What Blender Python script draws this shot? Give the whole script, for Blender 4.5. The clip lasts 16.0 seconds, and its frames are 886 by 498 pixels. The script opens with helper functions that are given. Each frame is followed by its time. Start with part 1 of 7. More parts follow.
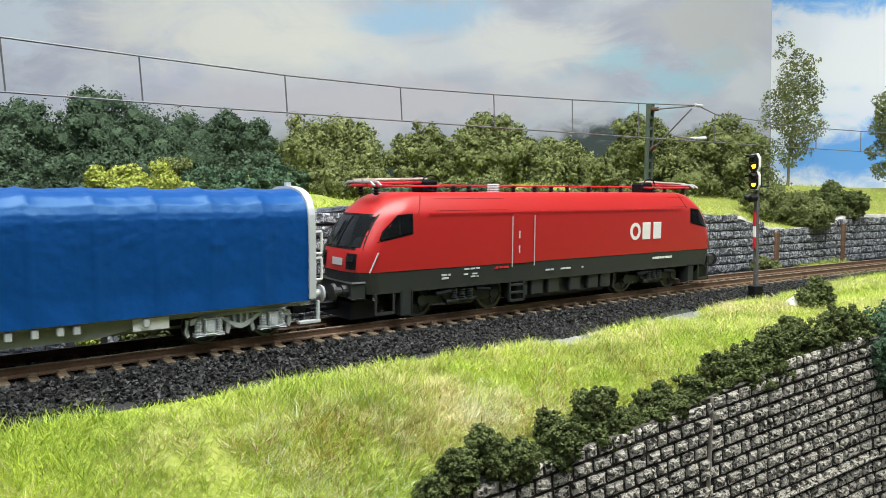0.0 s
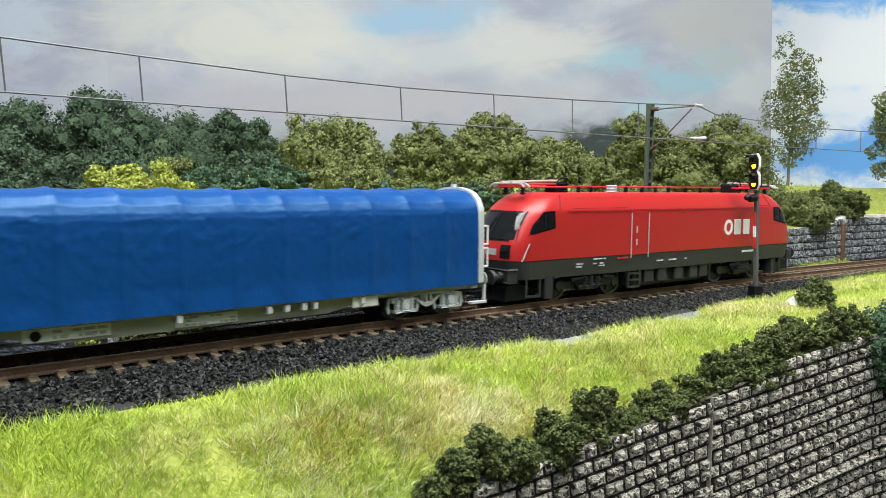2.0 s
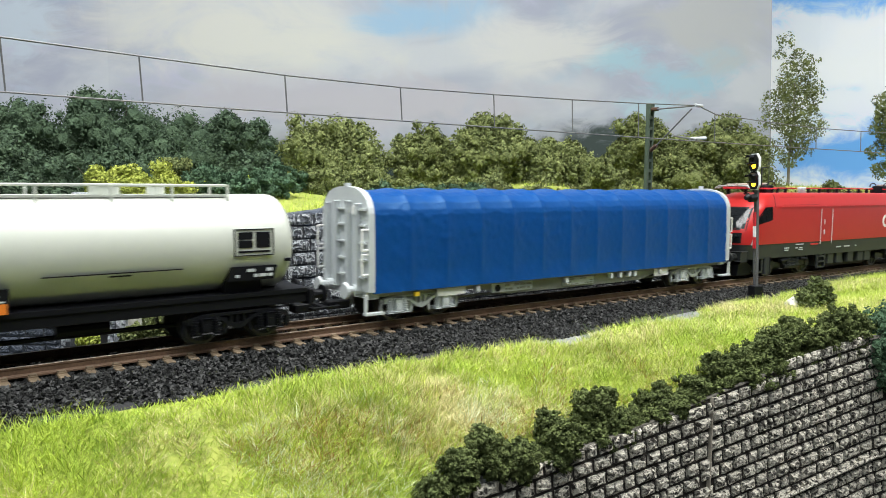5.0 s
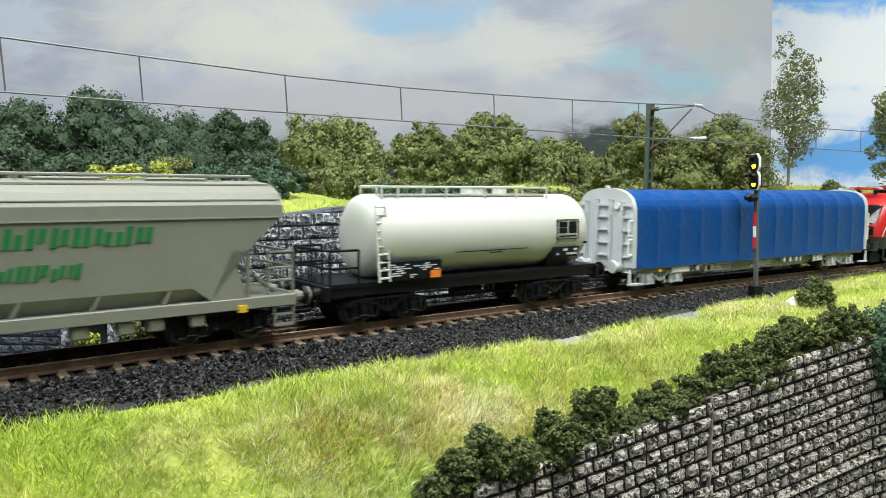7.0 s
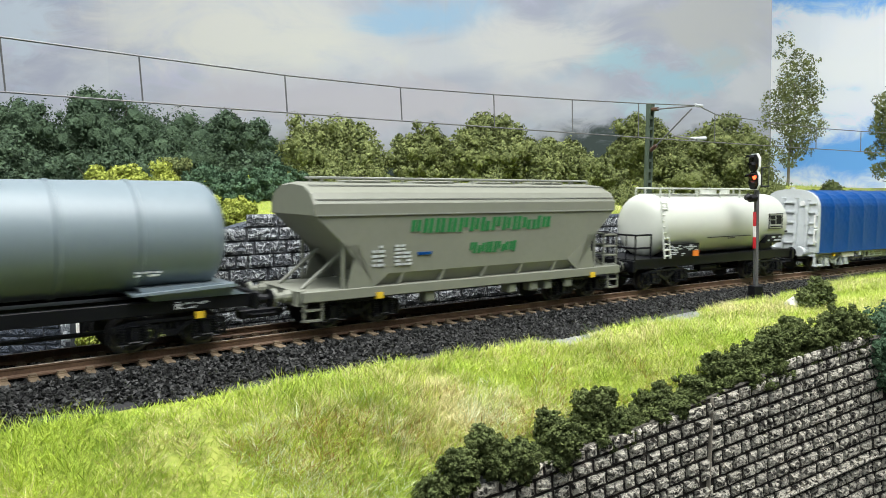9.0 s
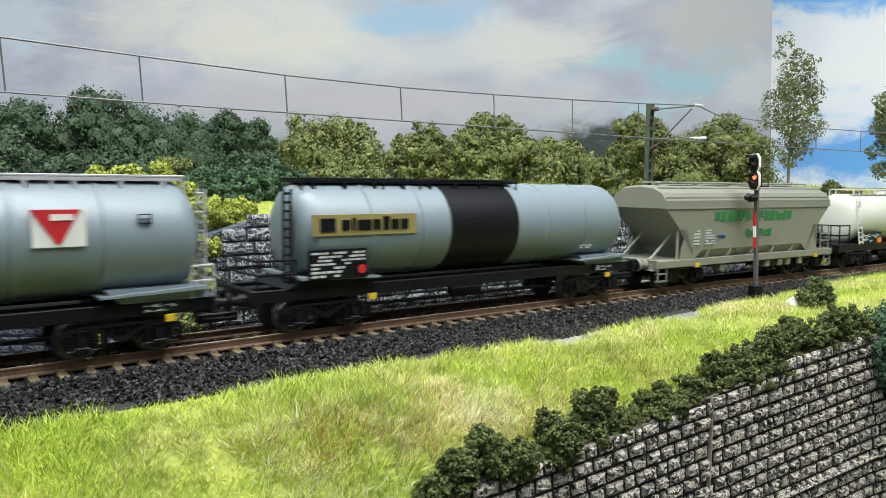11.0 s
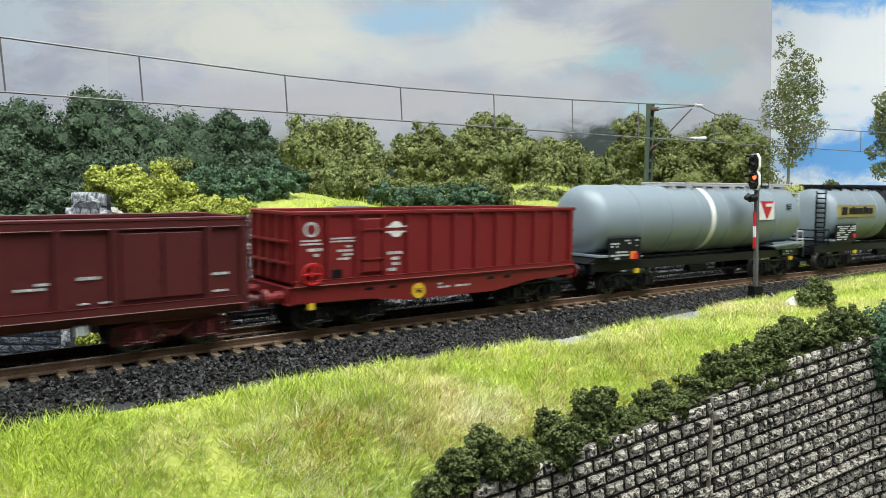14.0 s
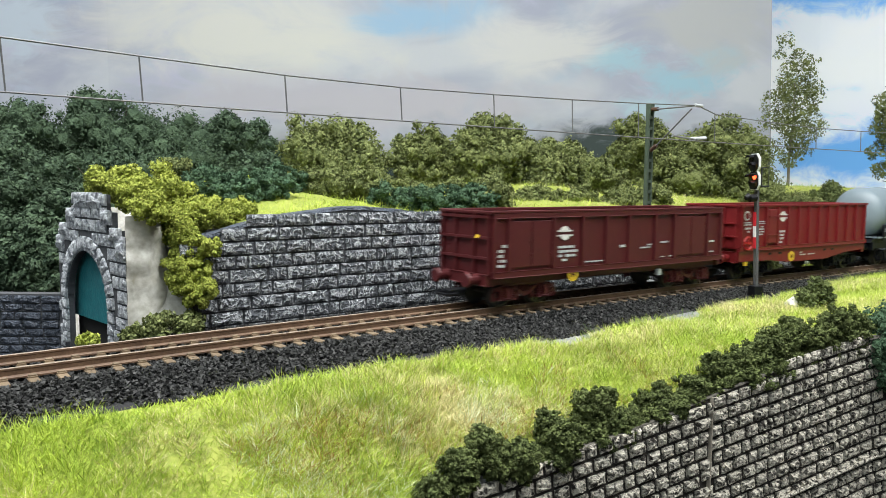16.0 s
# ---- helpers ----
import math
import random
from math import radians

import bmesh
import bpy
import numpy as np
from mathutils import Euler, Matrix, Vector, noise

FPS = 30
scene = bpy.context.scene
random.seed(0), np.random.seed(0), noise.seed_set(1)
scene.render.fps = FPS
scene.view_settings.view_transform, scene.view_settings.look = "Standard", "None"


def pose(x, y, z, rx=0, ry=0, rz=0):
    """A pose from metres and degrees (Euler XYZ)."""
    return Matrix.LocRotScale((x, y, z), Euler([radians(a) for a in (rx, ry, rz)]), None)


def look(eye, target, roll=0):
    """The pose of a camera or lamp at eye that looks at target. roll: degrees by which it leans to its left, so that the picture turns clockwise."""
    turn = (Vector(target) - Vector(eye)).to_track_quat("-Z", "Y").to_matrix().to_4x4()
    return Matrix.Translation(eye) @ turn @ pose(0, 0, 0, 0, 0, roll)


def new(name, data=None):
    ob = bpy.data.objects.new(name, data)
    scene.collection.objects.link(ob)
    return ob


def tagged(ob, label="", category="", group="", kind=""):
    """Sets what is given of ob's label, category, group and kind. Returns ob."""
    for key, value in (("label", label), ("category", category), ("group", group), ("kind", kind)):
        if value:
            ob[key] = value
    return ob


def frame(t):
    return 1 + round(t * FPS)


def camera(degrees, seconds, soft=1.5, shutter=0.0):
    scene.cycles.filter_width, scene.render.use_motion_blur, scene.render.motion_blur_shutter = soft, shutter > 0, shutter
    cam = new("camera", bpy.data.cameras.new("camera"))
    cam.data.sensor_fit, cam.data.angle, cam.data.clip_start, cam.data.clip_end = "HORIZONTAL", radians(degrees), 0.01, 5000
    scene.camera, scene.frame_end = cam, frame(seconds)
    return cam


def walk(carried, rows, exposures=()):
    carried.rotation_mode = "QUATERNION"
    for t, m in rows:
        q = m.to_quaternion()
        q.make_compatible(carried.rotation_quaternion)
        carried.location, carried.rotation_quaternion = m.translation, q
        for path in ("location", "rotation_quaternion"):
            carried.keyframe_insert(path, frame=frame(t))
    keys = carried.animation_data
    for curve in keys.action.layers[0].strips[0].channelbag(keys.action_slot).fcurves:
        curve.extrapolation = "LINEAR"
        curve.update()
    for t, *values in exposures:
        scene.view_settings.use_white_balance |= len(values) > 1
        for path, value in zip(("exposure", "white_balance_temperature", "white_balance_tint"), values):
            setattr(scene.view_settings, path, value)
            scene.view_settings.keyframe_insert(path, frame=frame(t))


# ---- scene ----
# A model railway in H0 (1:87): world in true metres of the model, z = 0 at the rail tops.
D0, TH0, K0 = 0.2894, 0.64287, -0.20245          # the track's arc: distance, heading, curvature


def track(s, v=0.0, z=0.0):
    """A place beside the track: s along it, v across (positive: away from the front), z up."""
    a = TH0 + K0 * s
    x = (math.sin(a) - math.sin(TH0)) / K0
    y = D0 - (math.cos(a) - math.cos(TH0)) / K0
    return Vector((x - math.sin(a) * v, y + math.cos(a) * v, z))


def heading(s):
    return TH0 + K0 * s


def lerp(x, xs, ys):
    return float(np.interp(x, xs, ys))


# ---- camera ----
EYE = Vector((0.0, 0.0, 0.04894))
cam = camera(62.15, 16.0, soft=0.85, shutter=0.5)
AIM = look(EYE, EYE + Vector((0, math.cos(0.08665), -math.sin(0.08665))), 0.476)
walk(cam, [(0.0, AIM), (16.0, AIM)])

# ---- light ----
scene.view_settings.exposure = 0.0
world = bpy.data.worlds.new("world")
scene.world = world
world.use_nodes = True
world.node_tree.nodes["Background"].inputs[0].default_value = (0.76, 0.88, 1.06, 1)
world.node_tree.nodes["Background"].inputs[1].default_value = 0.55


def area(name, eye, target, sx, sy, power, color):
    lamp = bpy.data.lights.new(name, "AREA")
    lamp.shape, lamp.size, lamp.size_y, lamp.energy, lamp.color = "RECTANGLE", sx, sy, power, color
    ob = new(name, lamp)
    ob.matrix_basis = look(eye, target)
    return ob


area("ceiling_lamp_light", (0.04, 0.14, 0.66), (0.06, 0.28, 0.0), 1.1, 0.30, 15.9, (0.98, 0.99, 0.98))
area("room_lamp_light", (-0.30, -0.70, 1.0), (0.08, 0.35, 0.0), 0.9, 0.9, 7.7, (0.86, 0.96, 1.0))


# ---- materials ----
def mat(name, color, rough=0.6, metal=0.0, vary=0.15, scale=300, bump=0.15, bscale=1500, rand=0.0, island=0.0, spec=0.5, dist=0.0004, world=False, lo=0.6, hi=1.4, ridge=0.0):
    m = bpy.data.materials.new(name)
    m.use_nodes = True
    nt = m.node_tree
    n, l = nt.nodes, nt.links
    b = n["Principled BSDF"]
    b.inputs["Roughness"].default_value = rough
    b.inputs["Metallic"].default_value = metal
    b.inputs["Specular IOR Level"].default_value = spec
    tc = n.new("ShaderNodeNewGeometry" if world else "ShaderNodeTexCoord")
    where = tc.outputs["Position" if world else "Object"]
    n1, n2 = n.new("ShaderNodeTexNoise"), n.new("ShaderNodeTexNoise")
    for t, sc in ((n1, scale), (n2, scale * 6.3)):
        t.inputs["Scale"].default_value = sc
        t.inputs["Detail"].default_value = 4
        l.new(where, t.inputs["Vector"])
    add = n.new("ShaderNodeMath")
    add.operation = "ADD"
    l.new(n1.outputs[0], add.inputs[0])
    l.new(n2.outputs[0], add.inputs[1])
    last = add.outputs[0]
    if ridge:
        # bright crests along the noise's middle level, as on dry-brushed castings
        n1.inputs["Detail"].default_value, n1.inputs["Distortion"].default_value = 3, 0.6
        sub, ab, cr = n.new("ShaderNodeMath"), n.new("ShaderNodeMath"), n.new("ShaderNodeMath")
        sub.operation, ab.operation, cr.operation = "SUBTRACT", "ABSOLUTE", "MULTIPLY_ADD"
        sub.inputs[1].default_value = 0.5
        l.new(n1.outputs[0], sub.inputs[0])
        l.new(sub.outputs[0], ab.inputs[0])
        l.new(ab.outputs[0], cr.inputs[0])
        cr.inputs[1].default_value, cr.inputs[2].default_value = -ridge, 1.0
        l.new(cr.outputs[0], add.inputs[0])
    for amount, node, out in ((rand, "ShaderNodeObjectInfo", "Random"), (island, "ShaderNodeNewGeometry", "Random Per Island")):
        if amount:
            g = n.new(node)
            mm = n.new("ShaderNodeMath")
            mm.operation = "MULTIPLY_ADD"
            mm.inputs[1].default_value = amount
            l.new(g.outputs[out], mm.inputs[0])
            l.new(last, mm.inputs[2])
            last = mm.outputs[0]
            lo, hi = lo, hi + amount
    mr = n.new("ShaderNodeMapRange")
    mr.inputs["From Min"].default_value, mr.inputs["From Max"].default_value = lo, hi
    mr.inputs["To Min"].default_value, mr.inputs["To Max"].default_value = 0, 1
    l.new(last, mr.inputs[0])
    mix = n.new("ShaderNodeMix")
    mix.data_type = "RGBA"
    c = np.array(color[:3])
    c2 = np.array(color[3:6]) if len(color) >= 6 else c * (1 + vary)
    c1 = c if len(color) >= 6 else c * (1 - vary)
    mix.inputs["A"].default_value = (*[float(min(max(q, 0), 1)) for q in c1], 1)
    mix.inputs["B"].default_value = (*[float(min(max(q, 0), 1)) for q in c2], 1)
    l.new(mr.outputs[0], mix.inputs["Factor"])
    l.new(mix.outputs["Result"], b.inputs["Base Color"])
    if bump:
        n3 = n.new("ShaderNodeTexNoise")
        n3.inputs["Scale"].default_value = bscale
        n3.inputs["Detail"].default_value = 3
        l.new(where, n3.inputs["Vector"])
        bp = n.new("ShaderNodeBump")
        bp.inputs["Strength"].default_value = bump
        bp.inputs["Distance"].default_value = dist
        l.new(add.outputs[0] if world else n3.outputs[0], bp.inputs["Height"])
        l.new(bp.outputs[0], b.inputs["Normal"])
    return m


def glow(name, color, strength):
    m = bpy.data.materials.new(name)
    m.use_nodes = True
    b = m.node_tree.nodes["Principled BSDF"]
    b.inputs["Base Color"].default_value = (*color, 1)
    b.inputs["Emission Color"].default_value = (*color, 1)
    b.inputs["Emission Strength"].default_value = strength
    return m


def sky_print(name, seed, light, grey, blue, dark_top, blue_at, patches=(), added_glow=0.0):
    """A printed sky: clouds in two greys over blue, dim woods along its foot; the print can be given a glow."""
    m = bpy.data.materials.new(name)
    m.use_nodes = True
    n, l = m.node_tree.nodes, m.node_tree.links
    b = n["Principled BSDF"]
    b.inputs["Roughness"].default_value = 0.7
    b.inputs["Specular IOR Level"].default_value = 0.15
    geo = n.new("ShaderNodeNewGeometry")
    off = n.new("ShaderNodeVectorMath")
    off.operation = "ADD"
    off.inputs[1].default_value = (seed, seed * 0.7, 0)
    l.new(geo.outputs["Position"], off.inputs[0])
    st = n.new("ShaderNodeVectorMath")
    st.operation = "MULTIPLY"
    st.inputs[1].default_value = (1.0, 1.0, 1.9)
    l.new(off.outputs[0], st.inputs[0])

    def nz(scale, detail, rough=0.55, warp=0.0):
        t = n.new("ShaderNodeTexNoise")
        t.inputs["Scale"].default_value, t.inputs["Detail"].default_value = scale, detail
        t.inputs["Roughness"].default_value, t.inputs["Distortion"].default_value = rough, warp
        l.new(st.outputs[0], t.inputs["Vector"])
        return t.outputs[0]

    def ramp(src, lo, hi):
        r = n.new("ShaderNodeMapRange")
        r.interpolation_type = "SMOOTHSTEP"
        r.inputs["From Min"].default_value, r.inputs["From Max"].default_value = lo, hi
        l.new(src, r.inputs[0])
        return r.outputs[0]

    def blend(fac, a, c):
        x = n.new("ShaderNodeMix")
        x.data_type = "RGBA"
        l.new(fac, x.inputs["Factor"])
        for sock, val in (("A", a), ("B", c)):
            if isinstance(val, tuple):
                x.inputs[sock].default_value = (*val, 1)
            else:
                l.new(val, x.inputs[sock])
        return x.outputs["Result"]

    c = blend(ramp(nz(5.0, 5, 0.5, 0.6), 0.40, 0.62), grey, light)
    c = blend(ramp(nz(3.3, 4, 0.5, 0.8), blue_at, blue_at + 0.16), c, blue)
    c = blend(ramp(nz(11.0, 6, 0.55, 0.4), 0.52, 0.80), c, light)
    c = blend(ramp(nz(7.0, 8, 0.6, 1.4), 0.54, 0.74), c, tuple(0.5 * (a + b) * k for a, b, k in zip(light, grey, (1.04, 1.0, 1.10))))
    c = blend(ramp(nz(17.0, 8, 0.62, 1.1), 0.56, 0.78), c, tuple(0.6 * a + 0.4 * b for a, b in zip(light, blue)))
    def cloud_patch(under, px, pz, rx, rz, tone):
        # a soft cloud, gap or wood with ragged edges
        d = n.new("ShaderNodeVectorMath")
        d.operation = "SUBTRACT"
        d.inputs[1].default_value = (px, 0, pz)
        l.new(geo.outputs["Position"], d.inputs[0])
        e = n.new("ShaderNodeVectorMath")
        e.operation = "MULTIPLY"
        e.inputs[1].default_value = (1 / rx, 0, 1 / rz)
        l.new(d.outputs[0], e.inputs[0])
        ln = n.new("ShaderNodeVectorMath")
        ln.operation = "LENGTH"
        l.new(e.outputs[0], ln.inputs[0])
        ad = n.new("ShaderNodeMath")
        ad.operation = "MULTIPLY_ADD"
        ad.inputs[1].default_value = 2.4
        l.new(nz(9.0 if rx >= 0.08 else 24.0, 8, 0.62, 0.9), ad.inputs[0])
        l.new(ln.outputs["Value"], ad.inputs[2])
        return blend(ramp(ad.outputs[0], 2.40, 1.50), under, tone)

    for patch in patches:
        c = cloud_patch(c, *patch)
    if dark_top:
        sep = n.new("ShaderNodeSeparateXYZ")
        l.new(geo.outputs["Position"], sep.inputs[0])
        wob = n.new("ShaderNodeMath")
        wob.operation = "MULTIPLY_ADD"
        wob.inputs[1].default_value, wob.inputs[2].default_value = 0.16, 0.0
        l.new(nz(9.0, 5, 0.5), wob.inputs[0])
        neg = n.new("ShaderNodeMath")
        neg.operation = "SUBTRACT"
        l.new(wob.outputs[0], neg.inputs[0])
        l.new(sep.outputs["Z"], neg.inputs[1])
        haze = ramp(neg.outputs[0], dark_top - 0.03, dark_top + 0.05)
        c = blend(haze, c, (0.30, 0.31, 0.34))
        c = blend(ramp(neg.outputs[0], dark_top + 0.02, dark_top + 0.055), c, (0.035, 0.05, 0.045))
        for wood in ((0.185, 0.090, 0.075, 0.036, (0.045, 0.060, 0.060)), (0.33, 0.105, 0.04, 0.022, (0.12, 0.13, 0.14))):
            c = cloud_patch(c, *wood)
    l.new(c, b.inputs["Base Color"])
    # emission added to brighten a print that the lamps reach only weakly
    if added_glow:
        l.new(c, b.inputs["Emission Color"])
        b.inputs["Emission Strength"].default_value = added_glow
    return m


M = {}
M["earth"] = mat("earth", (0.16, 0.22, 0.03, 0.36, 0.38, 0.08), 0.95, scale=120, bump=0.5, bscale=900)
M["ballast_bed"] = mat("ballast_bed", (0.012, 0.012, 0.013, 0.03, 0.03, 0.032), 0.95, scale=500, bump=0.6, bscale=1500)
M["ballast"] = mat("ballast", (0.003, 0.003, 0.003, 0.060, 0.061, 0.058), 0.5, scale=300, island=1.4, bump=0.3, bscale=2500, lo=1.2, hi=1.2, spec=0.3)
M["plaster"] = mat("plaster", (0.30, 0.28, 0.22, 0.86, 0.85, 0.81), 0.85, scale=60, bump=0.5, bscale=400)
M["glue"] = mat("dried_glue_grit", (0.11, 0.115, 0.11, 0.32, 0.33, 0.32), 0.8, scale=200, bump=0.5, bscale=900)
M["rail_side"] = mat("rail_rust", (0.085, 0.048, 0.028, 0.20, 0.118, 0.070), 0.6, scale=250, bump=0.15)
M["rail_top"] = mat("rail_steel", (0.26, 0.20, 0.15, 0.46, 0.38, 0.31), 0.5, metal=0.5, scale=250, bump=0.05)
M["sleeper"] = mat("sleeper_brown", (0.115, 0.082, 0.050, 0.26, 0.19, 0.118), 0.7, scale=250, rand=0.5)
M["stone_back"] = mat("grey_stone_silvered", (0.100, 0.108, 0.122, 0.74, 0.77, 0.80), 0.45, scale=330, rand=0.12, bump=0.9, dist=0.0008, spec=0.5, world=True, lo=1.12, hi=1.60, ridge=6.5)
M["mortar_back"] = mat("dark_mortar", (0.055, 0.058, 0.066, 0.11, 0.115, 0.125), 0.8, scale=200)
M["stone_front"] = mat("warm_grey_stone", (0.030, 0.025, 0.019, 0.80, 0.745, 0.63), 0.55, scale=430, rand=0.12, bump=1.0, dist=0.0009, world=True, lo=0.88, hi=1.42, ridge=4.5)
M["mortar_front"] = mat("dark_brown_mortar", (0.018, 0.015, 0.013, 0.05, 0.042, 0.036), 0.8, scale=200)
M["wall_edge"] = mat("wall_edge_grey", (0.05, 0.045, 0.036, 0.20, 0.185, 0.155), 0.8, scale=350, bump=0.5, bscale=900)
M["seam"] = mat("seam_card", (0.36, 0.32, 0.26), 0.8, vary=0.25, scale=300)
M["stone_low"] = mat("blue_grey_stone", (0.024, 0.031, 0.044, 0.11, 0.13, 0.17), 0.5, scale=330, rand=0.2, bump=0.9, dist=0.0008, world=True, lo=0.8, hi=1.6, ridge=5.0)
M["portal_stone"] = mat("portal_stone", (0.24, 0.255, 0.285, 0.74, 0.77, 0.80), 0.55, scale=300, rand=0.25, bump=0.6, dist=0.0006, world=True, lo=0.95, hi=1.65, ridge=4.5)
M["teal"] = mat("teal_paint", (0.012, 0.15, 0.18, 0.04, 0.30, 0.34), 0.28, scale=250, bump=0.5, bscale=700)
M["dark"] = mat("black_inside", (0.012, 0.012, 0.012), 0.9)
M["grass"] = mat("static_grass", (0.12, 0.24, 0.012, 0.78, 0.88, 0.16), 0.7, scale=35, island=0.6, bump=0, spec=0.25)
M["straw"] = mat("straw_grass", (0.42, 0.39, 0.11, 0.92, 0.84, 0.50), 0.7, scale=35, island=0.6, bump=0, spec=0.25)
M["pale"] = mat("pale_fibres", (0.50, 0.56, 0.30, 0.82, 0.84, 0.62), 0.7, scale=40, island=0.6, bump=0, spec=0.25)
M["rusty"] = mat("rust_flock", (0.22, 0.10, 0.02, 0.52, 0.30, 0.10), 0.7, scale=40, island=0.6, bump=0, spec=0.2)
M["deep_grass"] = mat("deep_green_grass", (0.07, 0.15, 0.015, 0.28, 0.42, 0.06), 0.7, scale=40, island=0.6, bump=0, spec=0.25)
M["leaf_mid"] = mat("olive_foliage", (0.018, 0.034, 0.009, 0.31, 0.35, 0.125), 0.75, scale=150, island=0.45, bump=0.9, bscale=900, dist=0.0016, spec=0.25)
M["leaf_dark"] = mat("dark_foliage", (0.008, 0.026, 0.016, 0.115, 0.175, 0.095), 0.7, scale=150, island=0.45, bump=0.9, bscale=900, dist=0.0016, spec=0.3)
M["leaf_bush"] = mat("dark_green_foam", (0.016, 0.030, 0.008, 0.195, 0.235, 0.078), 0.8, scale=160, island=0.45, bump=0.9, bscale=900, dist=0.0016, spec=0.25)
M["leaf_yellow"] = mat("yellow_green_foam", (0.12, 0.165, 0.016, 0.58, 0.63, 0.13), 0.8, scale=160, island=0.45, bump=0.9, bscale=900, dist=0.0016, spec=0.25)
M["leaf_blue"] = mat("blue_green_foam", (0.025, 0.065, 0.035, 0.12, 0.20, 0.11), 0.8, scale=160, island=0.45, bump=0.9, bscale=900, dist=0.0016, spec=0.25)
M["bark"] = mat("bark", (0.10, 0.09, 0.07, 0.24, 0.22, 0.18), 0.9, scale=200)
M["sky_a"] = sky_print("printed_sky", 3.1, (0.475, 0.495, 0.545), (0.34, 0.36, 0.45), (0.27, 0.38, 0.52), -0.035, 0.62, (
    (-0.24, 0.235, 0.20, 0.060, (0.56, 0.56, 0.54)), (-0.03, 0.255, 0.10, 0.035, (0.30, 0.44, 0.60)), (0.21, 0.205, 0.05, 0.020, (0.32, 0.46, 0.55)), (0.29, 0.175, 0.05, 0.022, (0.30, 0.45, 0.55)), (0.25, 0.145, 0.04, 0.016, (0.36, 0.47, 0.55)), (0.33, 0.205, 0.04, 0.020, (0.33, 0.46, 0.54)),
    (-0.50, 0.235, 0.07, 0.04, (0.44, 0.50, 0.58)), (0.33, 0.25, 0.09, 0.05, (0.41, 0.42, 0.44)), (0.10, 0.22, 0.10, 0.04, (0.54, 0.54, 0.55)), (-0.10, 0.15, 0.25, 0.035, (0.42, 0.41, 0.47))))
# the far sheet is no lamp; its last value adds a glow
M["sky_b"] = sky_print("printed_sky_with_glow", 8.4, (0.92, 0.94, 0.98), (0.80, 0.86, 0.95), (0.20, 0.50, 0.92), 0, 0.52, ((0.67, 0.11, 0.16, 0.055, (0.16, 0.42, 0.86)), (0.60, 0.36, 0.16, 0.045, (0.16, 0.46, 0.92)), (0.66, 0.235, 0.20, 0.055, (0.90, 0.93, 0.97))), 0.28)
M["red"] = mat("traffic_red_paint", (0.44, 0.020, 0.019), 0.34, vary=0.05, scale=40, bump=0.03)
M["anthracite"] = mat("anthracite_grey", (0.027, 0.030, 0.031), 0.5, vary=0.15, scale=150, bump=0.05)
M["black"] = mat("black_plastic", (0.0055, 0.006, 0.008), 0.45, vary=0.2, scale=200, bump=0.05, spec=0.25)
M["wheel"] = mat("wheel_steel", (0.060, 0.060, 0.064), 0.5, metal=0.2, scale=300)
M["tread"] = mat("wheel_tread", (0.13, 0.12, 0.11), 0.5, metal=0.5, scale=300, bump=0.03)
M["glass"] = mat("tinted_glass", (0.012, 0.014, 0.016), 0.08, vary=0.05, bump=0)
M["blue"] = mat("blue_tarpaulin", (0.001, 0.052, 0.225), 0.46, vary=0.10, scale=60, bump=0.30, bscale=330, dist=0.0006, spec=0.55)
M["blue"].node_tree.nodes["Principled BSDF"].inputs["Specular Tint"].default_value = (0.42, 0.80, 1.0, 1)
M["light_grey"] = mat("light_grey_plastic", (0.52, 0.55, 0.56), 0.5, vary=0.06, scale=120, bump=0.04)
M["frame_grey"] = mat("olive_grey_frame", (0.27, 0.28, 0.25), 0.55, vary=0.1, scale=120, bump=0.05)
M["white"] = mat("white_print", (0.78, 0.78, 0.76), 0.5, vary=0.04, bump=0)
M["cream"] = mat("ivory_tank_paint", (0.56, 0.58, 0.52), 0.40, vary=0.03, scale=60, bump=0.02)
M["hopper"] = mat("hopper_warm_grey", (0.215, 0.222, 0.180), 0.5, vary=0.06, scale=70, bump=0.04)
M["tank_grey"] = mat("tank_blue_grey", (0.190, 0.238, 0.268), 0.42, vary=0.04, scale=60, bump=0.03)
M["green"] = mat("green_print", (0.012, 0.17, 0.045), 0.5, bump=0)
M["orange"] = mat("orange_plate", (0.75, 0.20, 0.02), 0.5, bump=0)
M["yellow"] = mat("yellow_print", (0.72, 0.48, 0.03), 0.5, bump=0)
M["gold"] = mat("dull_gold_plate", (0.30, 0.25, 0.09), 0.5, bump=0)
M["print_red"] = mat("red_print", (0.55, 0.02, 0.03), 0.5, bump=0)
M["bright_red"] = mat("gondola_red", (0.170, 0.010, 0.012), 0.5, vary=0.10, scale=70, bump=0.06)
M["oxide"] = mat("gondola_oxide_red", (0.078, 0.008, 0.010), 0.55, vary=0.15, scale=70, bump=0.08)
M["wire"] = mat("catenary_wire", (0.15, 0.15, 0.155), 0.45, bump=0, spec=0.5)
M["arm"] = mat("pale_arm", (0.42, 0.33, 0.28), 0.5, bump=0)
M["mast"] = mat("mast_green", (0.06, 0.085, 0.06), 0.6, vary=0.2, scale=200)
M["insulator"] = mat("brown_insulator", (0.09, 0.05, 0.035), 0.3)
M["steel"] = mat("steel_grey", (0.40, 0.41, 0.42), 0.45, bump=0.03)
M["post_grey"] = mat("signal_post_grey", (0.10, 0.10, 0.105), 0.55, bump=0.03)
M["lens_dark"] = mat("dark_lens", (0.02, 0.018, 0.018), 0.15, bump=0)
M["lamp_yellow"] = glow("yellow_signal_light", (1.0, 0.58, 0.02), 6.0)
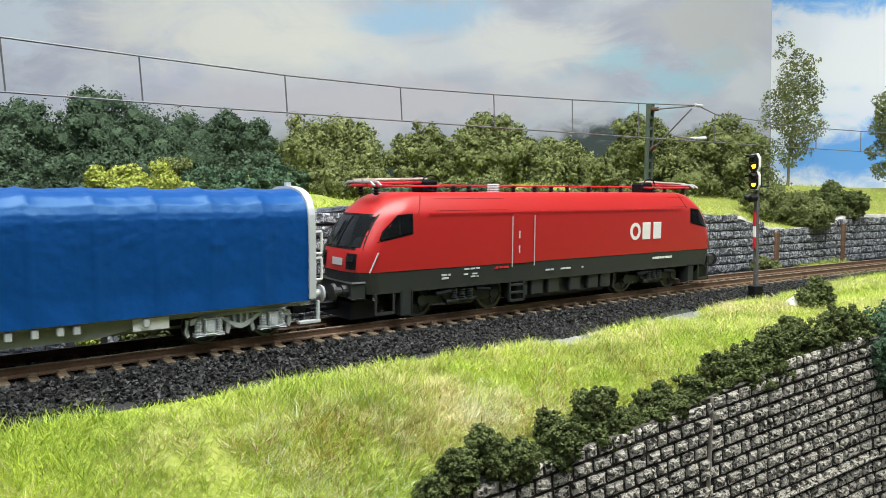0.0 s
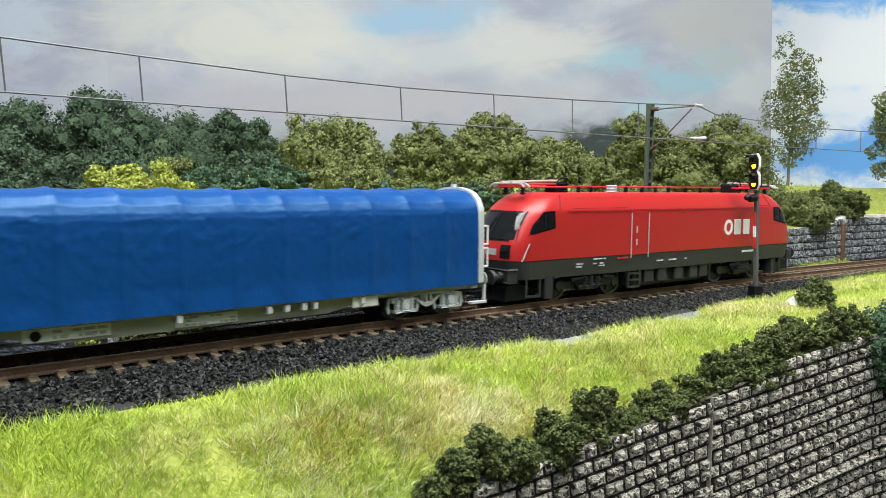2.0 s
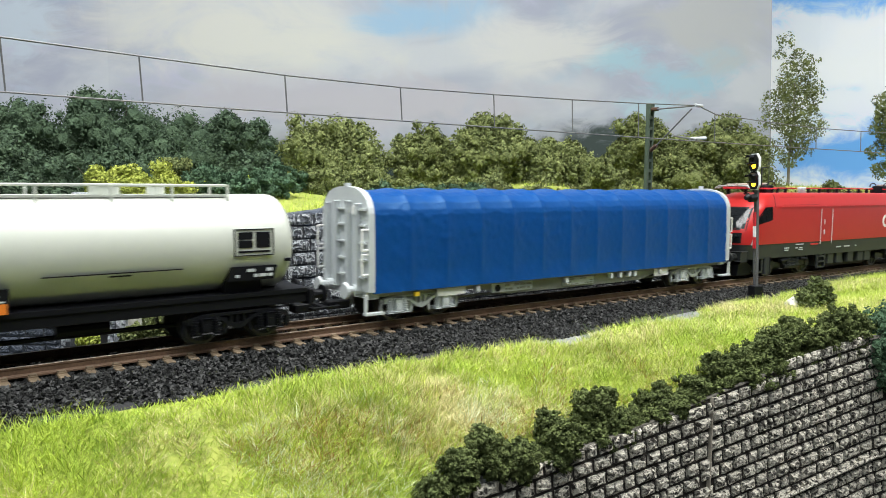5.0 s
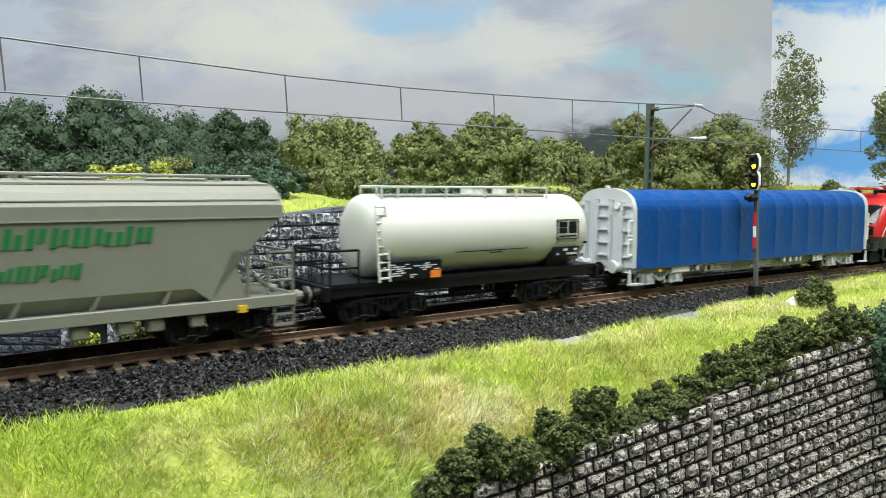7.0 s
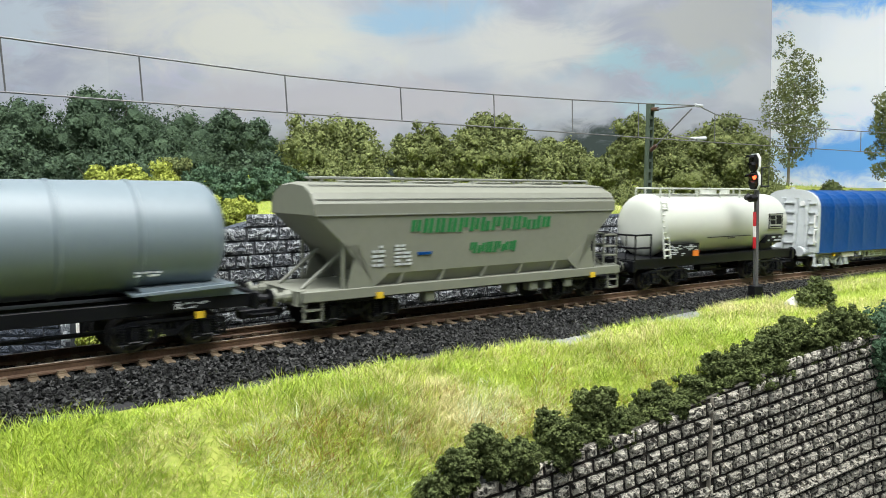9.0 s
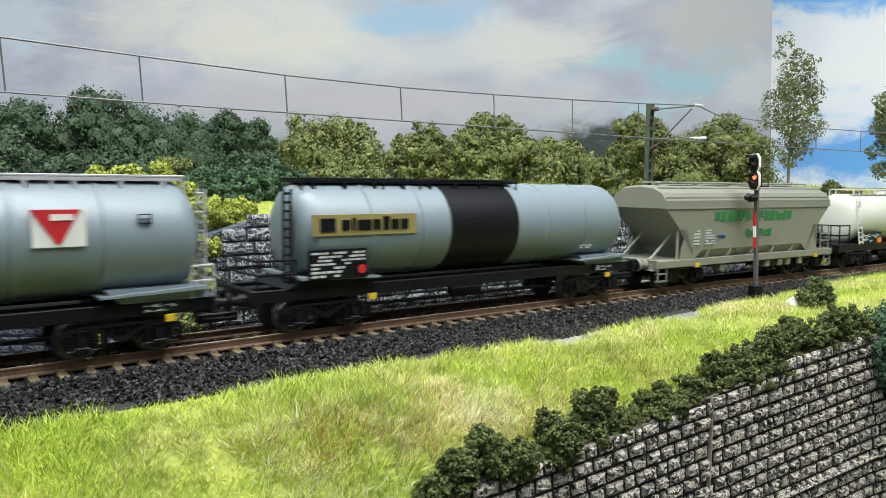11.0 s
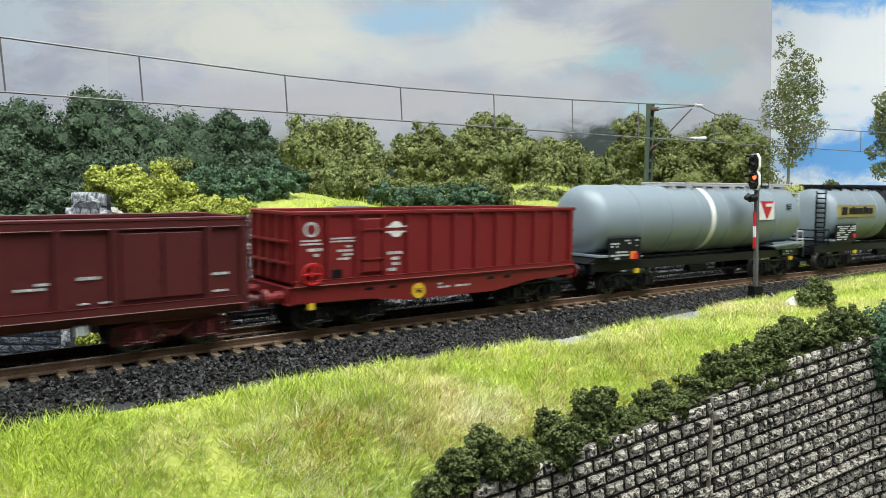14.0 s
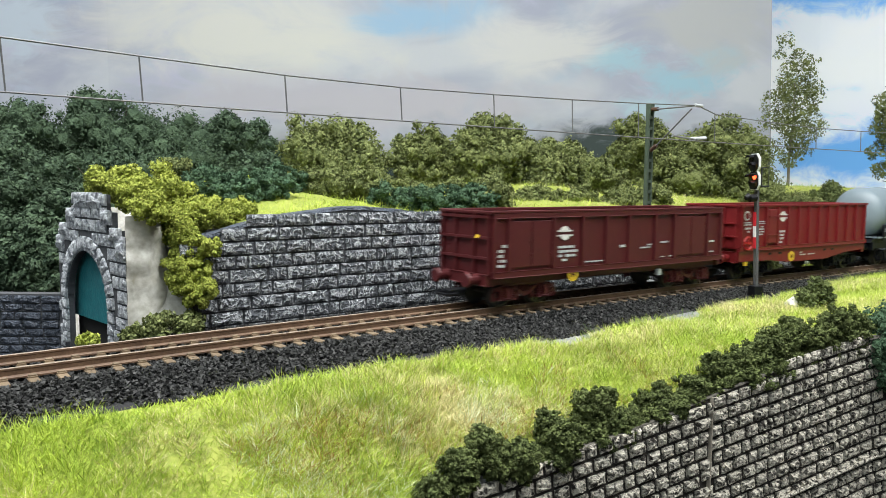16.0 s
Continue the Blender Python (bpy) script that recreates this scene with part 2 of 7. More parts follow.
M["lamp_red"] = glow("red_signal_light", (1.0, 0.10, 0.03), 4.0)


# ---- mesh helpers ----
def mesh_np(name, verts, faces):
    """A mesh from arrays; all faces have the same number of corners."""
    verts, faces = np.asarray(verts, np.float32), np.asarray(faces, np.int32)
    me = bpy.data.meshes.new(name)
    me.vertices.add(len(verts))
    me.vertices.foreach_set("co", verts.ravel())
    k = faces.shape[1]
    me.loops.add(faces.size)
    me.loops.foreach_set("vertex_index", faces.ravel())
    me.polygons.add(len(faces))
    me.polygons.foreach_set("loop_start", np.arange(0, faces.size, k, dtype=np.int32))
    me.polygons.foreach_set("use_smooth", np.zeros(len(faces), bool))
    me.update(calc_edges=True)
    return me


def finish(bm, name, material, smooth=False):
    bmesh.ops.recalc_face_normals(bm, faces=bm.faces[:])
    me = bpy.data.meshes.new(name)
    bm.to_mesh(me)
    bm.free()
    me.materials.append(material)
    if smooth:
        me.polygons.foreach_set("use_smooth", np.ones(len(me.polygons), bool))
        me.set_sharp_from_angle(angle=math.radians(48))
    return me


def part(name, bm, material, parent=None, label="", smooth=False):
    ob = new(name, finish(bm, name, material, smooth))
    ob.parent = parent
    if label:
        ob["label"] = label
    return ob


def link(name, me, material, parent=None):
    if not me.materials:
        me.materials.append(material)
    ob = new(name, me)
    ob.parent = parent
    return ob


def box(bm, x0, x1, y0, y1, z0, z1, bev=0.0):
    g = bmesh.ops.create_cube(bm, size=1.0)
    for v in g["verts"]:
        v.co = Vector(((x0 + x1) / 2 + v.co.x * (x1 - x0), (y0 + y1) / 2 + v.co.y * (y1 - y0), (z0 + z1) / 2 + v.co.z * (z1 - z0)))
    if bev:
        edges = list({e for v in g["verts"] for e in v.link_edges})
        bmesh.ops.bevel(bm, geom=edges, offset=bev, segments=1, affect="EDGES")
    return bm


def rod(bm, a, b, r, seg=6, r2=None):
    a, b = Vector(a), Vector(b)
    d = b - a
    m = Matrix.Translation((a + b) / 2) @ d.to_track_quat("Z", "Y").to_matrix().to_4x4()
    bmesh.ops.create_cone(bm, cap_ends=True, segments=seg, radius1=r, radius2=r if r2 is None else r2, depth=d.length, matrix=m)
    return bm


def lathe_x(bm, profile, y=0.0, z=0.0, seg=32):
    """A body turned round the x axis: profile of (x, radius)."""
    rings = []
    for x, r in profile:
        rings.append([bm.verts.new((x, y + r * math.cos(2 * math.pi * i / seg), z + r * math.sin(2 * math.pi * i / seg))) for i in range(seg)])
    for a, b in zip(rings, rings[1:]):
        for i in range(seg):
            bm.faces.new((a[i], a[(i + 1) % seg], b[(i + 1) % seg], b[i]))
    bm.faces.new(rings[0][::-1])
    bm.faces.new(rings[-1])
    return bm


def loft(bm, rings, close=True, caps=True):
    vs = [[bm.verts.new(p) for p in ring] for ring in rings]
    n = len(vs[0])
    for a, b in zip(vs, vs[1:]):
        for i in range(n if close else n - 1):
            bm.faces.new((a[i], a[(i + 1) % n], b[(i + 1) % n], b[i]))
    if caps:
        bm.faces.new(vs[0][::-1])
        bm.faces.new(vs[-1])
    return bm


def prism(bm, outline, y0, y1):
    """An outline in x, z drawn out along y."""
    return loft(bm, [[(x, y0, z) for x, z in outline], [(x, y1, z) for x, z in outline]])


def B():
    return bmesh.new()


def thing(name, label, category, m=None, group="", kind=""):
    ob = new(name)
    if m is not None:
        ob.matrix_basis = m
    return tagged(ob, label, category, group, kind)


# ---- ground, ballast, grass ----
WALL_V = 0.040
S_TOP = (-0.080, -0.058, -0.022, -0.008, 0.006, 0.030, 0.222, 0.262, 0.281, 0.305, 0.328, 0.380, 0.385, 0.46, 0.8)
Z_TOP = (0.029, 0.0350, 0.0390, 0.0386, 0.0374, 0.0345, 0.0318, 0.0295, 0.0240, 0.0205, 0.0190, 0.0250, 0.0285, 0.0277, 0.028)


def wall_top(s):
    return lerp(s, S_TOP, Z_TOP)


def front_v(s):
    return lerp(s, (-1.7, -0.3, -0.058, 0.009, 0.06, 0.129, 0.30, 0.6, 1.7), (-0.10, -0.085, -0.081, -0.083, -0.091, -0.105, -0.14, -0.20, -0.30))


def front_z(s):
    return lerp(s, (-1.7, -0.3, -0.058, 0.009, 0.06, 0.129, 0.2, 1.7), (-0.036, -0.036, -0.034, -0.0265, -0.0179, -0.0095, -0.006, -0.004))


def bed_edge(s):
    return lerp(s, (-0.2, 0.0, 0.03, 0.08, 0.13, 0.20, 0.26, 0.5), (-0.0310, -0.0320, -0.0345, -0.032, -0.0270, -0.0265, -0.0215, -0.0215))


def ground_z(s, v):
    e = bed_edge(s)
    if v <= e:
        w = (e - v) / (e - front_v(s))
        z0 = lerp(s, (0.0, 0.2, 0.3), (-0.0100, -0.0085, -0.0050))
        z = z0 + (front_z(s) - z0) * min(w, 1.0) ** 1.25
        z += 0.0035 * math.sin(min(w, 1.0) * math.pi) * (0.4 + noise.noise(Vector((s * 14, v * 22, 0.3))))
        if w > 1.0:
            z = front_z(s)
        return z
    if v <= -0.0160:
        return -0.0042 + (lerp(s, (0.0, 0.2, 0.3), (-0.0100, -0.0085, -0.0050)) + 0.0042) * (v + 0.0160) / (e + 0.0160)
    if v <= 0.016:
        return -0.0045
    low = -0.0040 - 0.0015 * min(1.0, (v - 0.016) / 0.01)
    if s < -0.105 or (s < -0.094 and 0.056 < v < 0.110):
        return low - 0.030 * min(1.0, max(0.0, (v - 0.020) / 0.014))
    if v <= WALL_V - 0.002:
        return low
    top = max(wall_top(s), 0.028) - 0.001
    hill = wall_top(s) - 0.001 + min(lerp(s, (0.05, 0.25), (0.15, 0.25)) * max(0, v - WALL_V), lerp(s, (0.05, 0.25), (0.012, 0.022))) + 0.004 * noise.noise(Vector((s * 9, v * 9, 1.7))) * min(1, (v - WALL_V) / 0.02 + 0.01)
    if v > 0.112:
        q = min(1.0, max(0.0, (s + 0.100 - (v - 0.112) * 0.1) / 0.06)) * 0.9 + 0.1
        hill = low + (hill - low) * max(q, min(1.0, max(0.0, (0.124 - v) / 0.012)))
    if s < -0.080:
        k = min(1.0, max(0.0, (v - 0.038 - (-0.080 - s) * 0.25) / 0.016))
        return low + (hill - low) * k ** 0.8
    k = min(1.0, max(0.0, (v - WALL_V) / 0.0025))
    return low + (hill - low) * k


def gritty(s):
    """How far a strip of pale glued grit shows beside the ballast, 0 to 1."""
    near = lerp(s, (0.0, 0.03, 0.20, 0.27), (0.0, 1.0, 1.0, 0.0))
    return near * min(1.0, max(0.0, 0.55 + 1.6 * noise.noise(Vector((s * 30, 7.7, 1.0)))))


def build_ground():
    ss = np.concatenate([np.arange(-1.7, -0.3, 0.05), np.arange(-0.3, 0.62, 0.006), np.arange(0.62, 1.75, 0.05)])
    ww = np.linspace(0, 1, 22)
    vs_back = np.concatenate([[-0.0160, -0.0125, 0.0, 0.012, 0.017, 0.022, 0.027, 0.032, 0.0375], np.arange(0.0395, 0.060, 0.002), np.arange(0.062, 0.15, 0.008), np.arange(0.16, 1.0, 0.06)])
    rows = []
    for s in ss:
        f, e = front_v(s), bed_edge(s)
        near = [f + (e - f) * w for w in ww]
        rows.append([track(s, v, ground_z(s, v)) for v in (*near, *vs_back)])
    nv = len(rows[0])
    verts = [tuple(p) for r in rows for p in r]
    faces = [(i * nv + j, (i + 1) * nv + j, (i + 1) * nv + j + 1, i * nv + j + 1) for i in range(len(ss) - 1) for j in range(nv - 1)]
    me = mesh_np("ground", verts, faces)
    me.polygons.foreach_set("use_smooth", np.ones(len(faces), bool))
    ob = link("ground", me, M["earth"])
    me.materials.append(M["plaster"])
    me.materials.append(M["ballast_bed"])
    me.materials.append(M["glue"])
    idx = np.zeros(len(faces), np.int32)
    nn = len(ww)
    k = 0
    for i in range(len(ss) - 1):
        for j in range(nv - 1):
            if nn - 1 <= j <= nn + 8 or (ss[i] < -0.112 and nn <= j):
                idx[k] = 2
            elif nn - 7 <= j < nn - 1 and gritty(ss[i]) > 0.02:
                idx[k] = 3
            elif j < 1 and ss[i] > -0.09:
                idx[k] = 3
            elif -0.112 <= ss[i] < -0.070 and nn + 8 < j < (nn + 34 if ss[i] < -0.085 else nn + 25):
                idx[k] = 1
            k += 1
    me.polygons.foreach_set("material_index", idx)
    tagged(ob, "green and earth-brown terrain of a model railway layout", "ground", kind="structure")


def scatter_tris(name, pts, direc, length, width, material, kind_label, bend=0.35, seed=1):
    """Blades of static grass: bent slivers of two faces each."""
    r = np.random.default_rng(seed)
    n = len(pts)
    a = r.uniform(0, 2 * np.pi, n)
    side = np.stack([np.cos(a), np.sin(a), np.zeros(n)], 1) * width[:, None] * 0.5
    mid = pts + direc * (length * 0.55)[:, None]
    tip_dir = direc + bend * np.stack([r.normal(0, 1, n), r.normal(0, 1, n), -0.25 * np.abs(r.normal(0, 1, n))], 1)
    tip = mid + tip_dir * (length * 0.5)[:, None]
    verts = np.stack([pts - side, pts + side, mid + side * 0.8, mid - side * 0.8, tip], 1).reshape(-1, 3)
    b = np.arange(n)[:, None] * 5
    tri = np.concatenate([b + np.array([[0, 1, 2]]), b + np.array([[0, 2, 3]]), b + np.array([[3, 2, 4]])])
    ob = link(name, mesh_np(name, verts, tri), material)
    return tagged(ob, kind_label, "grass", kind="stuff")


def grass_patch(name, n, s0, s1, v_of, length, material, label, seed, keep=None, w=0.00020, lean=1.05):
    r = np.random.default_rng(seed)
    pts, ln = [], []
    while len(pts) < n:
        s, q = r.uniform(s0, s1), r.uniform(0, 1)
        v = v_of(s, q)
        if keep and not keep(s, v, r.uniform()):
            continue
        p = track(s, v, ground_z(s, v) - 0.0004)
        pts.append(p)
        ln.append(length * (0.55 + 0.7 * r.uniform()) * (0.85 + 0.55 * noise.noise(Vector((s * 30, v * 30, 5))) + 0.60 * noise.noise(Vector((s * 190, v * 190, 8)))))
    pts = np.array(pts)
    d = np.stack([r.normal(0, lean, n), r.normal(0, lean, n), np.ones(n)], 1)
    d /= np.linalg.norm(d, axis=1)[:, None]
    return scatter_tris(name, pts, d, np.array(ln), np.full(n, w) * r.uniform(0.7, 1.4, n), material, label, seed=seed)


def near_v(s, q):
    f, e = front_v(s) - 0.001 + lerp(s, (-0.085, -0.050, 0.10, 0.15), (0.0, 0.008, 0.006, 0.016)), bed_edge(s) - 0.0015
    return f + (e - f) * q


def build_grass():
    patch = lambda s, v: noise.noise(Vector((s * 17 + 3, v * 26, 2.0))) + 0.5 * noise.noise(Vector((s * 60, v * 70, 4.0)))
    bare = lambda s, v: gritty(s) > 0.05 and v > bed_edge(s) - 0.0100 * gritty(s) - 0.0016 * noise.noise(Vector((s * 150, v * 150, 1)))
    grass_patch("grass", 128000, -0.165, 0.40, near_v, 0.0050, M["grass"], "bright green static grass on the bank", 11, lambda s, v, u: not bare(s, v) and patch(s, v) < 0.22 + 0.5 * (u - 0.3))
    grass_patch("dry_grass", 80000, -0.165, 0.42, near_v, 0.0047, M["straw"], "pale straw-coloured static grass among the green", 12, lambda s, v, u: not bare(s, v) and patch(s, v) + 0.25 * gritty(s) > -0.05 + 0.55 * (u - 0.5))
    spot = lambda s, v: noise.noise(Vector((s * 45, v * 60, 9.0)))
    grass_patch("pale_grass", 2000, -0.11, 0.005, near_v, 0.0060, M["pale"], "frosty white-green fibres in the grass", 16, lambda s, v, u: v < -0.050 and spot(s, v) + 0.5 * (u - 0.5) > 0.16)
    grass_patch("reddish_grass", 5000, -0.11, 0.04, near_v, 0.0040, M["rusty"], "rust-red flock among the grass", 17, lambda s, v, u: v < -0.052 and spot(s + 0.3, v) + 0.7 * (u - 0.5) > 0.10)
    grass_patch("dark_grass", 6000, -0.14, 0.35, near_v, 0.0050, M["deep_grass"], "darker green tufts in the grass", 18, lambda s, v, u: spot(s + 0.7, v) + 0.6 * (u - 0.5) > 0.12)
    back = lambda s, q: WALL_V + 0.004 + 0.16 * q ** 1.3
    grass_patch("grass", 26000, -0.06, 0.60, back, 0.0046, M["grass"], "green static grass above the stone wall", 13)
    grass_patch("dry_grass", 12000, 0.08, 0.62, back, 0.0042, M["straw"], "pale dry grass on the hill above the wall", 14)
    grass_patch("grass", 900, 0.315, 0.375, lambda s, q: 0.024 + 0.011 * q, 0.006, M["grass"], "grass tuft at the foot of the wall", 15)


def build_ballast():
    r = np.random.default_rng(5)
    base = np.array([(1, 0, 0), (-1, 0, 0), (0, 1, 0), (0, -1, 0), (0, 0, 1), (0, 0, -1)], float)
    tri = np.array([(0, 2, 4), (2, 1, 4), (1, 3, 4), (3, 0, 4), (2, 0, 5), (1, 2, 5), (3, 1, 5), (0, 3, 5)])
    pts, size = [], []
    for _ in range(62000):
        s = -0.21 + 0.66 * r.uniform() ** 1.25
        if r.uniform() < 0.60:
            v = bed_edge(s) - 0.001 + (-0.0095 - bed_edge(s)) * r.uniform()
            if v < bed_edge(s) + 0.003 and noise.noise(Vector((s * 40, 3.0, 0.0))) > 0.0:
                continue
        else:
            v = r.uniform(-0.0095, 0.035)
        z = ground_z(s, v) + r.uniform(-0.0003, 0.0011)
        if -0.0158 < v < 0.0150:
            z = -0.0048 + r.uniform(0, 0.0012)
        pts.append(track(s, v, z))
        size.append(r.uniform(0.00045, 0.00098))
    n = len(pts)
    pts, size = np.array(pts), np.array(size)
    q = r.normal(0, 1, (n, 3, 3))
    q, _ = np.linalg.qr(q)
    stretch = r.uniform(0.5, 1.35, (n, 6, 1))
    v = np.einsum("kj,nij->nki", base, q) * stretch * size[:, None, None] + pts[:, None, :]
    f = (np.arange(n)[:, None, None] * 6 + tri[None]).reshape(-1, 3)
    ob = link("ballast", mesh_np("ballast", v.reshape(-1, 3), f), M["ballast"])
    tagged(ob, "dark grey crushed-stone ballast along the track", "ballast", kind="stuff")


# ---- track ----
def build_track():
    top = thing("railway_track", "model railway track with rusty rails and brown sleepers", "track", kind="structure")
    for v in (-0.00865, 0.00865):
        for name, prof, material in (
            ("rail", [(-0.0011, -0.0029), (0.0011, -0.0029), (0.0011, -0.0025), (0.00035, -0.0020), (0.00035, -0.0008), (0.00052, -0.0006), (0.00052, -0.00012), (-0.00052, -0.00012), (-0.00052, -0.0006), (-0.00035, -0.0008), (-0.00035, -0.0020), (-0.0011, -0.0025)], M["rail_side"]),
            ("rail_head", [(-0.0005, -0.00014), (0.0005, -0.00014), (0.00042, 0.0), (-0.00042, 0.0)], M["rail_top"]),
        ):
            bm = B()
            loft(bm, [[track(s, v + a, b) for a, b in prof] for s in np.arange(-1.7, 1.71, 0.02)])
            part(name, bm, material, top)
    bm = B()
    box(bm, -0.00135, 0.00135, -0.0145, 0.0145, -0.0052, -0.0030, 0.0002)
    for side in (-1, 1):
        for k in (-1, 1):
            x = side * 0.00865 + k * 0.0013
            box(bm, -0.0010, 0.0010, x - 0.0006, x + 0.0006, -0.0030, -0.0021, 0.0002)
        box(bm, -0.0012, 0.0012, side * 0.00865 - 0.0024, side * 0.00865 + 0.0024, -0.0031, -0.00265)
    me = finish(bm, "sleeper", M["sleeper"])
    for i in range(-48, 90):
        s = -0.1459 + 0.00705 * (i + 0)
        ob = link("sleeper", me, M["sleeper"], top)
        ob.matrix_basis = Matrix.Translation(track(s)) @ Matrix.Rotation(heading(s), 4, "Z")


# ---- stone walls ----
def stone_meshes(material, count, seed, rough=0.35, edge_y=0.62):
    """Rough-faced blocks one unit wide, deep and high, with chamfered edges; front at +y."""
    r = np.random.default_rng(seed)
    out = []
    for _ in range(count):
        bm = B()
        nx, nz = 6, 5
        g = {}
        for i in range(nx):
            for j in range(nz):
                edge = i in (0, nx - 1) or j in (0, nz - 1)
                x, z = i / (nx - 1) - 0.5, j / (nz - 1) - 0.5
                if not edge:
                    x, z = x + r.normal(0, 0.035), z + r.normal(0, 0.05)
                else:
                    x, z = x * (0.97 + r.normal(0, 0.012)), z * (0.96 + r.normal(0, 0.015))
                y = (edge_y + r.uniform(-0.08, 0.12)) if edge else 1.0 + r.normal(0, rough * 0.45)
                g[i, j] = bm.verts.new((x, y, z))
        for i in range(nx - 1):
            for j in range(nz - 1):
                bm.faces.new((g[i, j], g[i + 1, j], g[i + 1, j + 1], g[i, j + 1]))
        rim = [g[i, 0] for i in range(nx)] + [g[nx - 1, j] for j in range(1, nz)] + [g[i, nz - 1] for i in range(nx - 2, -1, -1)] + [g[0, j] for j in range(nz - 2, 0, -1)]
        back = [bm.verts.new((v.co.x, -0.3, v.co.z)) for v in rim]
        for i in range(len(rim)):
            k = (i + 1) % len(rim)
            bm.faces.new((rim[i], back[i], back[k], rim[k]))
        out.append(finish(bm, "stone", material))
    return out


def lay_stones(wall, meshes, face, a0, a1, course, width, depth, top, rows, gap, seed, limit, material, keep=None):
    """Courses of blocks along a wall: face(a, h) gives the place at a along and h below or above, and the pose's turn."""
    r = np.random.default_rng(seed)
    made, rest_v, rest_f = 0, [], []
    for row in range(rows):
        a = a0 - r.uniform(0, width)
        while a < a1:
            w = width * r.choice([0.45, 0.75, 1.0, 1.25, 1.5], p=[0.12, 0.2, 0.3, 0.24, 0.14])
            c = a + w / 2
            h = course
            m = face(c, row)
            a += w
            if m is None or c < a0 or c > a1:
                continue
            m = m @ Matrix.Rotation(r.normal(0, 0.012), 4, "Y") @ Matrix.Diagonal((w - gap, depth * r.uniform(0.75, 1.2), h - gap, 1))
            me = meshes[int(r.integers(len(meshes)))]
            if made < limit:
                ob = link("stone", me, material, wall)
                ob.matrix_basis = m
                made += 1
            else:
                co = np.empty(len(me.vertices) * 3, np.float32)
                me.vertices.foreach_get("co", co)
                co = np.c_[co.reshape(-1, 3), np.ones(len(me.vertices))] @ np.array(m).T
                base = sum(len(q) for q in rest_v)
                rest_v.append(co[:, :3])
                for p in me.polygons:
                    rest_f.append(tuple(base + i for i in p.vertices))
    if rest_v:
        me = mesh_np("stonework", np.concatenate(rest_v), np.array(rest_f))
        ob = link("stonework", me, material, wall)
        ob["kind"] = "stuff"


def build_back_wall():
    sec = thing("wall_back", "silver-grey rough stone retaining wall behind the track", "wall", kind="structure")
    ss = np.arange(-0.086, 0.84, 0.006)
    bm = B()
    loft(bm, [[track(s, WALL_V - 0.0006, -0.010), track(s, WALL_V - 0.0006, wall_top(s) - 0.0004), track(s, WALL_V + 0.003, wall_top(s)), track(s, WALL_V + 0.003, -0.010)] for s in ss])
    part("backing", bm, M["mortar_back"], sec)
    course = 0.0053

    def face(s, row):
        z = 0.0375 - course * (row + 0.5)
        if z - course * 0.05 > wall_top(s) or z < -0.008:
            return None
        return Matrix.Translation(track(s, WALL_V - 0.0008, z)) @ Matrix.Rotation(heading(s) + math.pi, 4, "Z")

    lay_stones(sec, stone_meshes(M["stone_back"], 9, 21, 0.20, 0.50), face, -0.084, 0.47, course, 0.0105, 0.0011, 0, 9, 0.0006, 31, 300, M["stone_back"])
    for s in (0.300, 0.381):
        bm = B()
        box(bm, -0.0022, 0.0022, -0.0032, 0.002, -0.008, wall_top(s) - 0.002, 0.0005)
        ob = part("pier", bm, M["rail_side"], sec, "rust-brown pier")
        ob.matrix_basis = Matrix.Translation(track(s, WALL_V, 0)) @ Matrix.Rotation(heading(s), 4, "Z")
    # grey plaster capping of the crest
    def crest(s0, s1, material, label, lift):
        rough = lambda s, k: lift * (0.4 + 0.6 * noise.noise(Vector((s * 120, k, 0))))
        bm = B()
        loft(bm, [[track(s, WALL_V - 0.0010, wall_top(s) - 0.0004 - rough(s, 1)), track(s, WALL_V - 0.0004, wall_top(s) + 0.0003 + rough(s, 2)), track(s, WALL_V + 0.004, wall_top(s) + 0.0006 + rough(s, 3)), track(s, WALL_V + 0.010 * lift / 0.0016, wall_top(s) + 0.0005 + rough(s, 4)), track(s, WALL_V + 0.004, wall_top(s) - 0.002)] for s in np.arange(s0, s1, 0.003)])
        part("coping", bm, material, sec, label, smooth=True)

    crest(-0.082, 0.252, M["stone_low"], "grey crest of the wall", 0.0007)
    crest(0.252, 0.47, M["plaster"], "raw white plaster crest of the wall", 0.0016)


